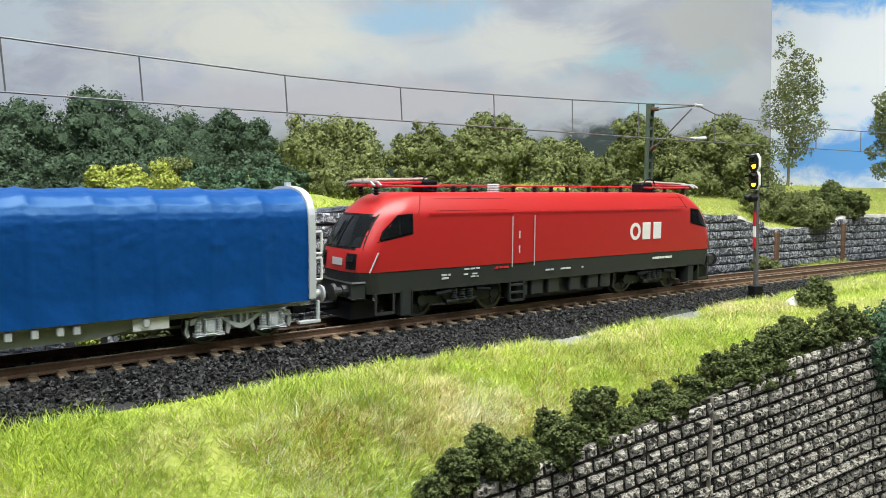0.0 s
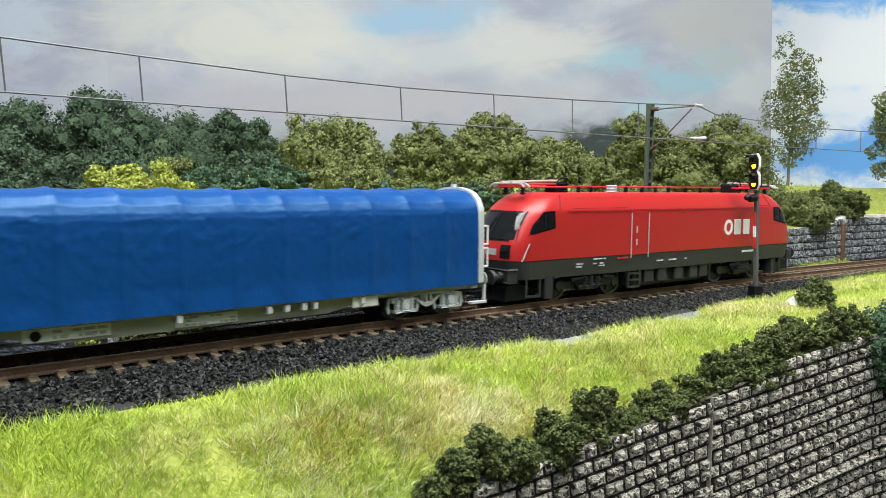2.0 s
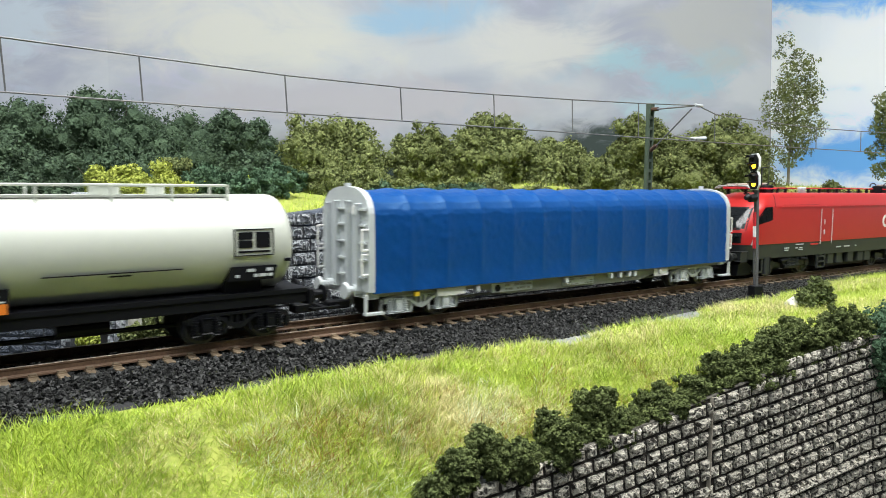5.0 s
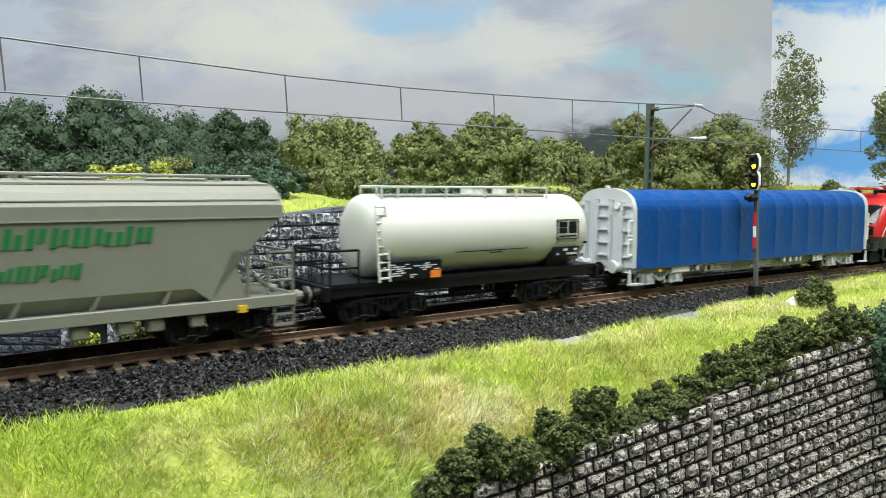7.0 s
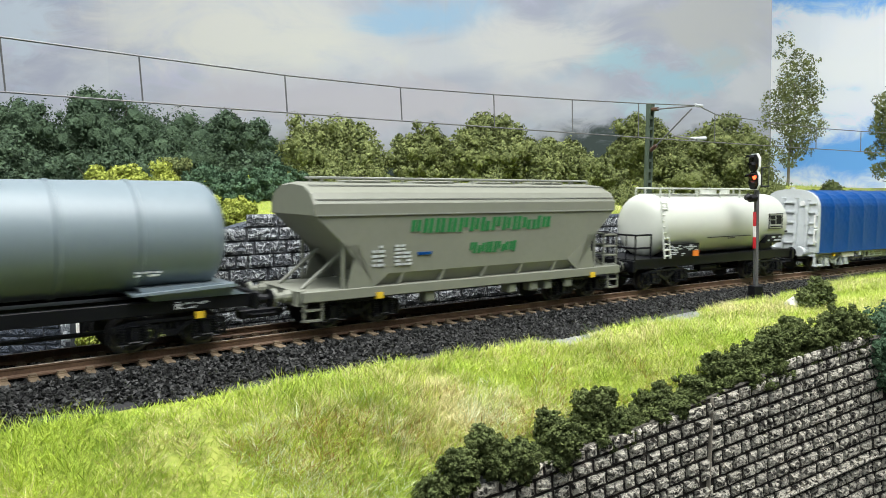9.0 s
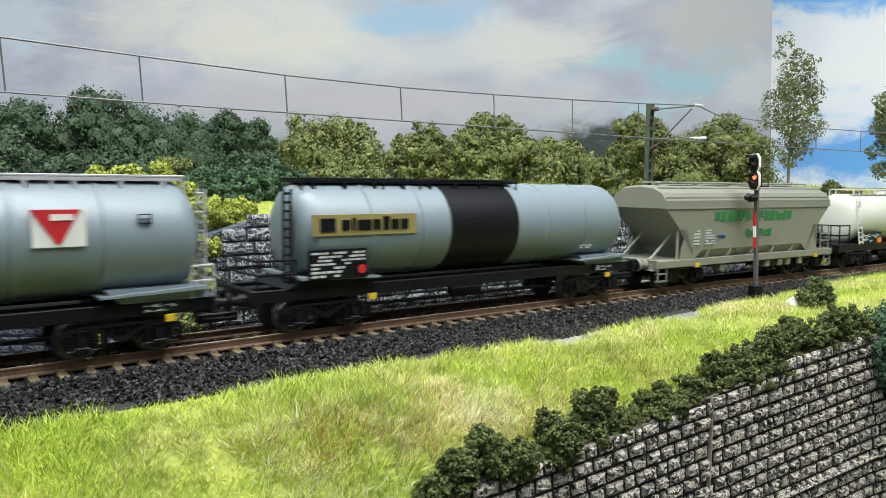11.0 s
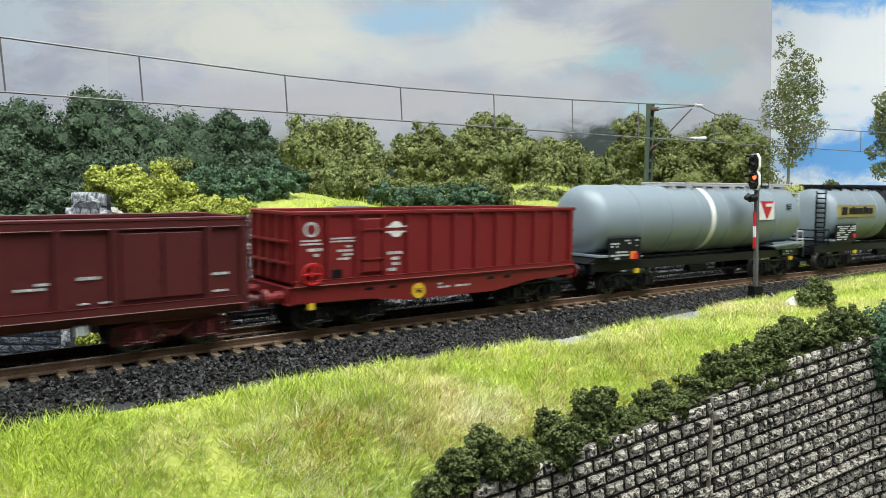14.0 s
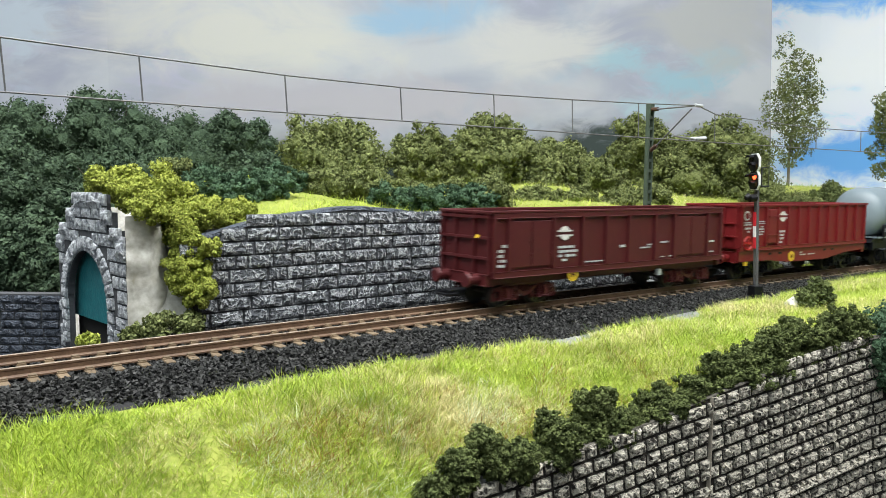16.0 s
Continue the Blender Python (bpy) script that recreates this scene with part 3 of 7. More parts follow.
def build_front_wall():
    sec = thing("wall_front", "warm-grey rough stone retaining wall under the grass bank", "wall", kind="structure")
    A, Bq = Vector((0.003, 0.190)), Vector((0.1653, 0.280))
    d = (Bq - A).normalized()
    total = (Bq - A).length
    nrm = Vector((d.y, -d.x))
    ang = math.atan2(d.y, d.x)

    def top(a):
        return lerp(a, (-0.3, 0.0, 0.028, 0.061, 0.086, 0.112, 0.140, 0.170, 0.186, 0.6), (-0.040, -0.0345, -0.0313, -0.0268, -0.0228, -0.0182, -0.0140, -0.0095, -0.0088, -0.004))

    def place(a, z, out=0.0):
        # the face leans back a little and bends forward at its far end
        o = out + lerp(a, (-0.3, 0.0, 0.09, 0.19, 0.6), (0.0, 0.0, -0.0015, 0.0, 0.06))
        return Vector((A.x + d.x * a + nrm.x * o, A.y + d.y * a + nrm.y * o, z))

    bm = B()
    loft(bm, [[place(a, -0.16), place(a, top(a) - 0.0002), place(a, top(a) + 0.0002, -0.002), place(a, -0.16, -0.002)] for a in np.arange(-0.30, 0.60, 0.01)])
    part("backing", bm, M["mortar_front"], sec)
    course = 0.0048

    def face(a, row):
        base = -0.0330 + 0.112 * a + (0.0014 if a > 0.0995 else 0.0)
        z = base + 0.0096 - course * (row + 0.5)
        if z - course * 0.12 > top(a):
            return None
        return Matrix.Translation(place(a, z, 0.0002)) @ Matrix.Rotation(ang + math.pi, 4, "Z") @ Matrix.Rotation(0.112, 4, "Y")

    lay_stones(sec, stone_meshes(M["stone_front"], 9, 22, 0.26, 0.40), face, -0.03, 0.24, course, 0.0062, 0.0012, 0, 20, 0.0011, 32, 300, M["stone_front"])
    bm = B()
    loft(bm, [[place(a, top(a) - 0.0003, 0.0004), place(a, top(a) + 0.0002 + 0.0005 * noise.noise(Vector((a * 170, 0, 0))), 0.0002), place(a, top(a) - 0.0003, -0.0080), place(a, top(a) - 0.0020, -0.0080)] for a in np.arange(-0.05, 0.20, 0.003)])
    part("coping", bm, M["wall_edge"], sec, "rough grey-brown edge of the wall")
    bm = B()
    loft(bm, [[place(a, z0 + 0.112 * a - 0.0003, 0.0016), place(a, z0 + 0.112 * a + 0.0007, 0.0022), place(a, z0 + 0.112 * a + 0.0016, 0.0016), place(a, z0 + 0.112 * a + 0.0007, 0.0)] for z0 in (-0.0782,) for a in np.arange(0.10, 0.34, 0.01)])
    part("seam_strip", bm, M["stone_front"], sec, "thin pale seam between two wall sheets")
    bm = B()
    loft(bm, [[place(0.0993, z, 0.0), place(0.0993, z, 0.0014), place(0.0997, z, 0.0014), place(0.0997, z, 0.0)] for z in np.linspace(-0.15, top(0.0995), 24)])
    part("seam_strip", bm, M["seam"], sec, "thin pale brown upright seam between two wall sheets")


build_ground()
build_track()
build_back_wall()
build_front_wall()


# ---- backdrop and room ----
def build_backdrop():
    def sheet(name, pts, z0, z1, material, label):
        bm = B()
        loft(bm, [[(x, y, z0), (x + lean, y, z1), (x + lean, y + 0.004, z1), (x, y + 0.004, z0)] for x, y, lean in pts])
        ob = part(name, bm, material)
        tagged(ob, label, "backdrop", kind="structure")

    sheet("backdrop_sky", [(-1.6, 0.35, 0), (-1.2, 0.62, 0), (-0.8, 0.80, 0), (-0.4, 0.89, 0), (0.0, 0.92, 0), (0.2, 0.915, 0), (0.40, 0.90, -0.020)], -0.02, 0.60, M["sky_a"], "printed cloudy sky sheet behind the layout")
    sheet("backdrop_sky_far", [(0.10, 1.22, 0), (0.6, 1.20, 0), (1.2, 1.0, 0), (1.7, 0.5, 0)], -0.02, 0.75, M["sky_b"], "printed blue sky sheet beyond the edge, brightened by an added glow")


def build_room():
    def slab(name, x0, x1, y0, y1, z0, z1, material, label):
        ob = part(name, box(B(), x0, x1, y0, y1, z0, z1), material)
        tagged(ob, label, name.split("_")[0], kind="structure")

    slab("floor", -3, 3, -3, 3, -0.95, -0.90, M["room_floor"], "plain grey floor of the room")
    slab("ceiling", -3, 3, -3, 3, 1.50, 1.55, M["room_wall"], "plain white ceiling")
    slab("wall_south", -3, 3, -3.05, -3.0, -0.9, 1.5, M["room_wall"], "plain white wall of the room")
    slab("wall_north", -3, 3, 3.0, 3.05, -0.9, 1.5, M["room_wall"], "plain white wall of the room")
    slab("wall_west", -3.05, -3.0, -3, 3, -0.9, 1.5, M["room_wall"], "plain white wall of the room")
    slab("wall_east", 3.0, 3.05, -3, 3, -0.9, 1.5, M["room_wall"], "plain white wall of the room")


M["room_floor"] = mat("room_floor", (0.25, 0.24, 0.22), 0.7, scale=4, bump=0)
M["room_wall"] = mat("room_wall", (0.78, 0.78, 0.76), 0.8, scale=3, vary=0.03, bump=0)
build_backdrop()
build_room()


# ---- rolling stock: x along the vehicle, y across (the seen side is -y), z up from the rails ----
TRAIN = []


def plate(parent, name, x0, x1, z0, z1, y, material, label=""):
    return part(name, box(B(), x0, x1, y - 0.00018, y + 0.0003, z0, z1), material, parent, label)


def bars(parent, rects, y, material, name="lettering", label="", tilt=0.0):
    """Small printed bars on a side, joined into one print."""
    bm = B()
    for x0, x1, z0, z1 in rects:
        yy = y + tilt * ((z0 + z1) / 2)
        box(bm, x0, x1, yy - 0.00016, yy + 0.0004, z0, z1)
    ob = part(name, bm, material, parent, label)
    ob["kind"] = "stuff"
    return ob


def text_rows(x0, x1, z0, z1, rows, seed, fill=0.8):
    r = np.random.default_rng(seed)
    out = []
    h = (z1 - z0) / rows
    for i in range(rows):
        x = x0
        while x < x1 - 0.0008:
            w = r.uniform(0.0008, 0.0032)
            if r.uniform() < fill:
                out.append((x, min(x + w, x1), z0 + i * h + h * 0.25, z0 + i * h + h * 0.80))
            x += w + 0.0006
    return out


def wheelset(parent, x, r, wheels):
    bm = B()
    for s in (-1, 1):
        y = s * 0.0083
        lathe = [(0, 0.001), (0, r), (s * 0.0022, r * 0.99), (s * 0.0022, r * 0.84), (s * 0.0016, r * 0.80), (s * 0.0014, r * 0.35), (s * 0.0024, r * 0.30), (s * 0.0024, 0.0004)]
        seg = 28
        rings = [[bm.verts.new((rr * math.cos(2 * math.pi * i / seg), y - s * 0.0008 + d, rr * math.sin(2 * math.pi * i / seg))) for i in range(seg)] for d, rr in lathe]
        for a, b in zip(rings, rings[1:]):
            for i in range(seg):
                bm.faces.new((a[i], a[(i + 1) % seg], b[(i + 1) % seg], b[i]))
        bmesh.ops.create_cone(bm, cap_ends=True, segments=seg, radius1=r + 0.0009, radius2=r + 0.0009, depth=0.0006, matrix=Matrix.Translation((0, y - s * 0.0011, 0)) @ Matrix.Rotation(math.pi / 2, 4, "X"))
        for k in range(5):
            a = 2 * math.pi * k / 5
            rod(bm, (r * 0.36 * math.cos(a), y + s * 0.0007, r * 0.36 * math.sin(a)), (r * 0.80 * math.cos(a), y + s * 0.0009, r * 0.80 * math.sin(a)), 0.0005, 5)
    rod(bm, (0, -0.008, 0), (0, 0.008, 0), 0.0009, 8)
    ob = part("wheelset", bm, M["wheel"], parent, "dark steel wheels on an axle")
    ob.data.materials.append(M["tread"])
    for p in ob.data.polygons:
        c = p.center
        if math.hypot(c.x, c.z) > r * 0.9:
            p.material_index = 1
    ob.matrix_basis = Matrix.Translation((x, 0, r))
    wheels.append((ob, x, r))


def strap(bm, top, bottom, y0, y1):
    """A curved beam between an upper and a lower line of (x, z)."""
    for (a, b), (c, d) in zip(zip(top, top[1:]), zip(bottom, bottom[1:])):
        prism(bm, [c, d, b, a], y0, y1)
    return bm


def bogie(parent, xc, half, r, material, wheels, yf=0.0118, depth=0.0026):
    """A two-axle bogie: sagging side beams, axle boxes between coil springs, brake shoes by each wheel."""
    bm = B()
    box(bm, xc - 0.004, xc + 0.004, -yf, yf, r + 0.0005, r + 0.003, 0.0004)
    frame_ob = part("bogie", bm, material, parent)
    e = half + 0.0056
    xs = np.linspace(-e, e, 19)
    dip = lambda x: math.cos(min(1.0, abs(x) / (half * 0.72)) * math.pi / 2) ** 2
    for s in (-1, 1):
        y0, y1 = sorted((s * yf, s * (yf + depth * 0.6)))
        droop = lambda x: 0.0012 * max(0.0, (abs(x) - half) / 0.0056)
        bm = strap(B(), [(xc + x, r + 0.0044 - droop(x)) for x in xs], [(xc + x, r + 0.0035 - droop(x)) for x in xs], y0, y1)
        strap(bm, [(xc + x, r + 0.0036 - 0.0030 * dip(x) - droop(x)) for x in xs], [(xc + x, r + 0.0026 - 0.0036 * dip(x) - droop(x)) for x in xs], y0, y1)
        for x in (-0.0021, 0.0, 0.0021):
            box(bm, xc + x - 0.0004, xc + x + 0.0004, y0 + 0.0003, y1 - 0.0003, r - 0.0002, r + 0.0040)
        part("side_frame", bm, material, frame_ob)
        for k in (-1, 1):
            x = xc + k * half
            b2 = B()
            box(b2, x - 0.0016, x + 0.0016, s * (yf + depth * 0.2), s * (yf + depth), r - 0.0014, r + 0.0032, 0.0004)
            box(b2, x - 0.0044, x + 0.0044, s * (yf + depth * 0.1), s * (yf + depth * 0.95), r - 0.0020, r - 0.0012, 0.0002)
            rod(b2, (x, s * (yf + depth), r + 0.0004), (x, s * (yf + depth + 0.0004), r + 0.0004), 0.0012, 10)
            part("axle_box", b2, material, frame_ob)
            for q in (-1, 1):
                b2 = B()
                for h in range(5):
                    z = r - 0.0012 + h * 0.00078
                    rod(b2, (x + q * 0.0031, s * (yf + depth * 0.55), z), (x + q * 0.0031, s * (yf + depth * 0.55), z + 0.00045), 0.0012, 10)
                rod(b2, (x + q * 0.0031, s * (yf + depth * 0.55), r - 0.0012), (x + q * 0.0031, s * (yf + depth * 0.55), r + 0.0030), 0.0008, 8)
                part("spring", b2, material, frame_ob)
                c = x + q * (r + 0.0009)
                part("brake_shoe", prism(B(), [(c - 0.0004, r + 0.0030), (c + 0.0004, r + 0.0030), (c + q * 0.0009, r - 0.0005), (c + q * 0.0002, r - 0.0024), (c - q * 0.0006, r - 0.0018)], min(s * yf, s * (yf + 0.0012)), max(s * yf, s * (yf + 0.0012))), material, frame_ob)
    for k in (-1, 1):
        wheelset(parent, xc + k * half, r, wheels)


def buffers(parent, x, z, material, head=None):
    d = 1 if x > 0 else -1
    for y in (-0.0101, 0.0101):
        bm = B()
        rod(bm, (x, y, z), (x + d * 0.0035, y, z), 0.0021, 12)
        rod(bm, (x + d * 0.0035, y, z), (x + d * 0.0062, y, z), 0.0015, 12)
        rod(bm, (x + d * 0.0062, y, z), (x + d * 0.0072, y, z), 0.0031, 16, 0.0027)
        part("buffer", bm, head or material, parent)
    bm = B()
    box(bm, min(x, x + d * 0.009), max(x, x + d * 0.009), -0.0022, 0.0022, z - 0.0075, z - 0.0045, 0.0004)
    for y in (-0.0042, 0.0042):
        rod(bm, (x + d * 0.006, y, z - 0.0062), (x + d * 0.0115, y, z - 0.0062), 0.0005)
    rod(bm, (x + d * 0.0115, -0.0042, z - 0.0062), (x + d * 0.0115, 0.0042, z - 0.0062), 0.0006)
    rod(bm, (x + d * 0.006, -0.0042, z - 0.0062), (x + d * 0.006, 0.0042, z - 0.0062), 0.0005)
    part("coupler", bm, M["black"], parent)


def ribbed(x, y, z0, z1, r0, r1, ribs, seg=12):
    """An upright insulator in one piece: a core of radius r0 with ribs of radius r1."""
    prof = [(z0, r0)]
    h = (z1 - z0) / ribs
    for k in range(ribs):
        z = z0 + k * h
        prof += [(z + h * 0.25, r0), (z + h * 0.40, r1), (z + h * 0.65, r1 * 0.95), (z + h * 0.85, r0)]
    prof.append((z1, r0))
    return loft(B(), [[(x + r * math.cos(a), y + r * math.sin(a), z) for a in np.linspace(0, 2 * math.pi, seg, endpoint=False)] for z, r in prof])


def ladder(bm, a, b, across, rungs, r=0.00035):
    a, b, c = Vector(a), Vector(b), Vector(across)
    rod(bm, a - c, b - c, r)
    rod(bm, a + c, b + c, r)
    for i in range(rungs):
        p = a.lerp(b, (i + 0.5) / rungs)
        rod(bm, p - c, p + c, r)
    return bm


# -- the electric locomotive --
LZ = (0.0105, 0.0186, 0.0230, 0.0268, 0.0315, 0.0360, 0.0385, 0.0410, 0.0435, 0.0452, 0.0462)
LL = (0.1020, 0.1035, 0.1032, 0.1024, 0.1000, 0.0970, 0.0950, 0.0928, 0.0900, 0.0868, 0.0820)
LW = (0.0160, 0.0165, 0.0166, 0.0166, 0.0166, 0.0165, 0.0163, 0.0152, 0.0138, 0.0127, 0.0114)


def loco_front(y, z):
    L, W = lerp(z, LZ, LL), lerp(z, LZ, LW)
    rc, t = 0.0075, abs(y) - (W - 0.0075)
    x = L - 0.0022 * (y / W) ** 2
    if t > 0:
        x -= rc - math.sqrt(max(rc * rc - t * t, 0))
    return x


def loco_side(x, z):
    L, W = lerp(z, LZ, LL) - 0.0022, lerp(z, LZ, LW)
    t = abs(x) - (L - 0.0075)
    return W if t <= 0 else W - (0.0075 - math.sqrt(max(0.0075 ** 2 - min(t, 0.0075) ** 2, 0)))


def loco_ring(z, shrink=0.0):
    W = lerp(z, LZ, LW) - shrink
    ys = [W * q for q in (-1.0, -0.985, -0.94, -0.87, -0.78, -0.68, -0.5, -0.25, 0, 0.25, 0.5, 0.68, 0.78, 0.87, 0.94, 0.985, 1.0)]
    right = [(loco_front(y * 0.9999, z) - shrink, y, z) for y in ys]
    xs = (0.085, 0.05, 0.0, -0.05, -0.085)
    lim = min(right[0][0], right[-1][0])
    far = [(min(max(x, -lim * 0.98), lim * 0.98), W, z) for x in xs]
    left = [(-x, y, z) for x, y, _ in right[::-1]]
    near = [(min(max(-x, -lim * 0.98), lim * 0.98), -W, z) for x in xs]
    return right + far + left + near


def side_patch(outline_lo, outline_hi, steps, sx, sy, off, extra=None):
    """A pane that follows the loco's side between two edges of (x, z)."""
    bm = B()
    rows = []
    for i in range(steps + 1):
        f = i / steps
        a = (np.interp(f, np.linspace(0, 1, len(outline_lo)), [p[0] for p in outline_lo]), np.interp(f, np.linspace(0, 1, len(outline_lo)), [p[1] for p in outline_lo]))
        b = (np.interp(f, np.linspace(0, 1, len(outline_hi)), [p[0] for p in outline_hi]), np.interp(f, np.linspace(0, 1, len(outline_hi)), [p[1] for p in outline_hi]))
        row = []
        for k in range(4):
            x, z = a[0] + (b[0] - a[0]) * k / 3, a[1] + (b[1] - a[1]) * k / 3
            row.append(bm.verts.new((sx * x, sy * (loco_side(x, z) + off), z)))
        rows.append(row)
    for p, q in zip(rows, rows[1:]):
        for k in range(3):
            bm.faces.new((p[k], p[k + 1], q[k + 1], q[k]))
    bmesh.ops.solidify(bm, geom=bm.faces[:], thickness=0.0003)
    return bm


def front_patch(y0, y1, z0, z1, sx, off, skew=0.0, ny=10, nz=5):
    bm = B()
    g = []
    for j in range(nz + 1):
        z = z0 + (z1 - z0) * j / nz
        row = []
        for i in range(ny + 1):
            y = y0 + (y1 - y0) * i / ny
            y = y * (1 - skew * j / nz)
            row.append(bm.verts.new((sx * (loco_front(y, z) + off), y, z)))
        g.append(row)
    for p, q in zip(g, g[1:]):
        for i in range(ny):
            bm.faces.new((p[i], p[i + 1], q[i + 1], q[i]))
    bmesh.ops.solidify(bm, geom=bm.faces[:], thickness=0.0003)
    return bm


def ring_logo(parent, x, z, h, y, material):
    """A plain emblem: a ring and two blocks."""
    bm = B()
    n = 24
    ro, ri = h / 2, h * 0.30
    for k in range(n):
        a, b = 2 * math.pi * k / n, 2 * math.pi * (k + 1) / n
        pts = [(x + ro * 0.92 * math.cos(a), z + ro * math.sin(a)), (x + ro * 0.92 * math.cos(b), z + ro * math.sin(b)), (x + ri * 0.85 * math.cos(b), z + ri * math.sin(b)), (x + ri * 0.85 * math.cos(a), z + ri * math.sin(a))]
        prism(bm, pts, y - 0.0002, y + 0.0003)
    for k in (1, 2):
        c = x + k * h * 1.0
        w = h * 0.36
        box(bm, c - w, c + w, y - 0.0002, y + 0.0003, z - h * 0.5, z + h * 0.5, h * 0.02)
    return part("emblem", bm, material, parent, "white emblem of plain shapes")


def pantograph(parent, xc, d):
    base = part("pantograph", B(), M["print_red"], parent, "folded red pantograph")
    bm = B()
    for y in (-0.006, 0.006):
        rod(bm, (xc - 0.016, y, 0.0485), (xc + 0.016, y, 0.0485), 0.0004)
        rod(bm, (xc - d * 0.016, y * 0.9, 0.0492), (xc + d * 0.014, y * 0.4, 0.0500), 0.0004)
    for x in (-0.016, -0.006, 0.008, 0.016):
        rod(bm, (xc + x, -0.006, 0.0486), (xc + x, 0.006, 0.0486), 0.0004)
    base.data = finish(bm, "pantograph", M["print_red"])
    bm = B()
    for x in (0.0, 0.0028):
        q = xc - d * 0.016 + d * x
        pts = [(q, -0.0112, 0.0485), (q, -0.0085, 0.0499), (q, 0.0085, 0.0499), (q, 0.0112, 0.0485)]
        for a, b in zip(pts, pts[1:]):
            rod(bm, a, b, 0.00045)
    part("collector_head", bm, M["steel"], base)
    bm = B()
    rod(bm, (xc - d * 0.0165, -0.0032, 0.0504), (xc + d * 0.0130, -0.0012, 0.0512), 0.00060, 8)
    rod(bm, (xc - d * 0.0165, 0.0032, 0.0504), (xc + d * 0.0130, 0.0012, 0.0512), 0.00060, 8)
    part("upper_arm", bm, M["arm"], base, "pale upper arm of the pantograph")
    bm = B()
    hoop = [(xc + d * (0.0130 - 0.004 * math.cos(a)), 0.0, 0.0500 + 0.0026 * math.sin(a)) for a in np.linspace(0, math.pi, 9)]
    for a, b in zip(hoop, hoop[1:]):
        for y in (-0.0042, 0.0042):
            rod(bm, (a[0], y, a[2]), (b[0], y, b[2]), 0.00032, 6)
    part("cable", bm, M["black"], base, "black cable loops")
    for x in (-0.012, 0.012):
        for y in (-0.0055, 0.0055):
            part("insulator", ribbed(xc + x, y, 0.0452, 0.0486, 0.0008, 0.0013, 3), M["black"], base)
    part("drive_box", box(B(), xc + d * 0.013 - 0.004, xc + d * 0.013 + 0.004, -0.0035, 0.0035, 0.0458, 0.0508, 0.0008), M["black"], base)


def loco_bogie(parent, xc, half, r, material, wheels):
    """A motor bogie whose wheels stand free beside a low frame with springs and dampers."""
    bm = B()
    box(bm, xc - half - 0.004, xc + half + 0.004, -0.0085, 0.0085, r - 0.002, r + 0.0035, 0.0005)
    frame_ob = part("bogie", bm, material, parent)
    for s in (-1, 1):
        y0, y1 = sorted((s * 0.0112, s * 0.0135))
        part("side_frame", prism(B(), [(xc - 0.0095, r + 0.0036), (xc + 0.0095, r + 0.0036), (xc + 0.0085, r + 0.0006), (xc + 0.0055, r - 0.0026), (xc - 0.0055, r - 0.0026), (xc - 0.0085, r + 0.0006)], y0, y1), material, frame_ob)
        for x in (-0.0038, 0.0, 0.0038):
            b2 = B()
            for h in range(5):
                rod(b2, (xc + x, s * 0.0142, r - 0.0008 + h * 0.0009), (xc + x, s * 0.0142, r - 0.0003 + h * 0.0009), 0.0014, 10)
            part("spring", b2, material, frame_ob)
        part("tie_rod", rod(B(), (xc - 0.0072, s * 0.0138, r - 0.0012), (xc + 0.0072, s * 0.0138, r - 0.0006), 0.0008, 8), material, frame_ob)
        for k in (-1, 1):
            x = xc + k * half
            b2 = B()
            rod(b2, (x, s * 0.0106, r), (x, s * 0.0128, r), 0.0021, 14)
            prism(b2, [(x - k * 0.0100, r + 0.0012), (x, r + 0.0016), (x, r - 0.0012), (x - k * 0.0090, r - 0.0020)], min(s * 0.0116, s * 0.0124), max(s * 0.0116, s * 0.0124))
            part("axle_arm", b2, material, frame_ob)
            part("brake_shoe", prism(B(), [(x + k * 0.0072, r + 0.0035), (x + k * 0.0088, r + 0.0035), (x + k * 0.0092, r - 0.0030), (x + k * 0.0078, r - 0.0030)], min(s * 0.0100, s * 0.0125), max(s * 0.0100, s * 0.0125)), material, frame_ob)
    for k in (-1, 1):
        wheelset(parent, xc + k * half, r, wheels)


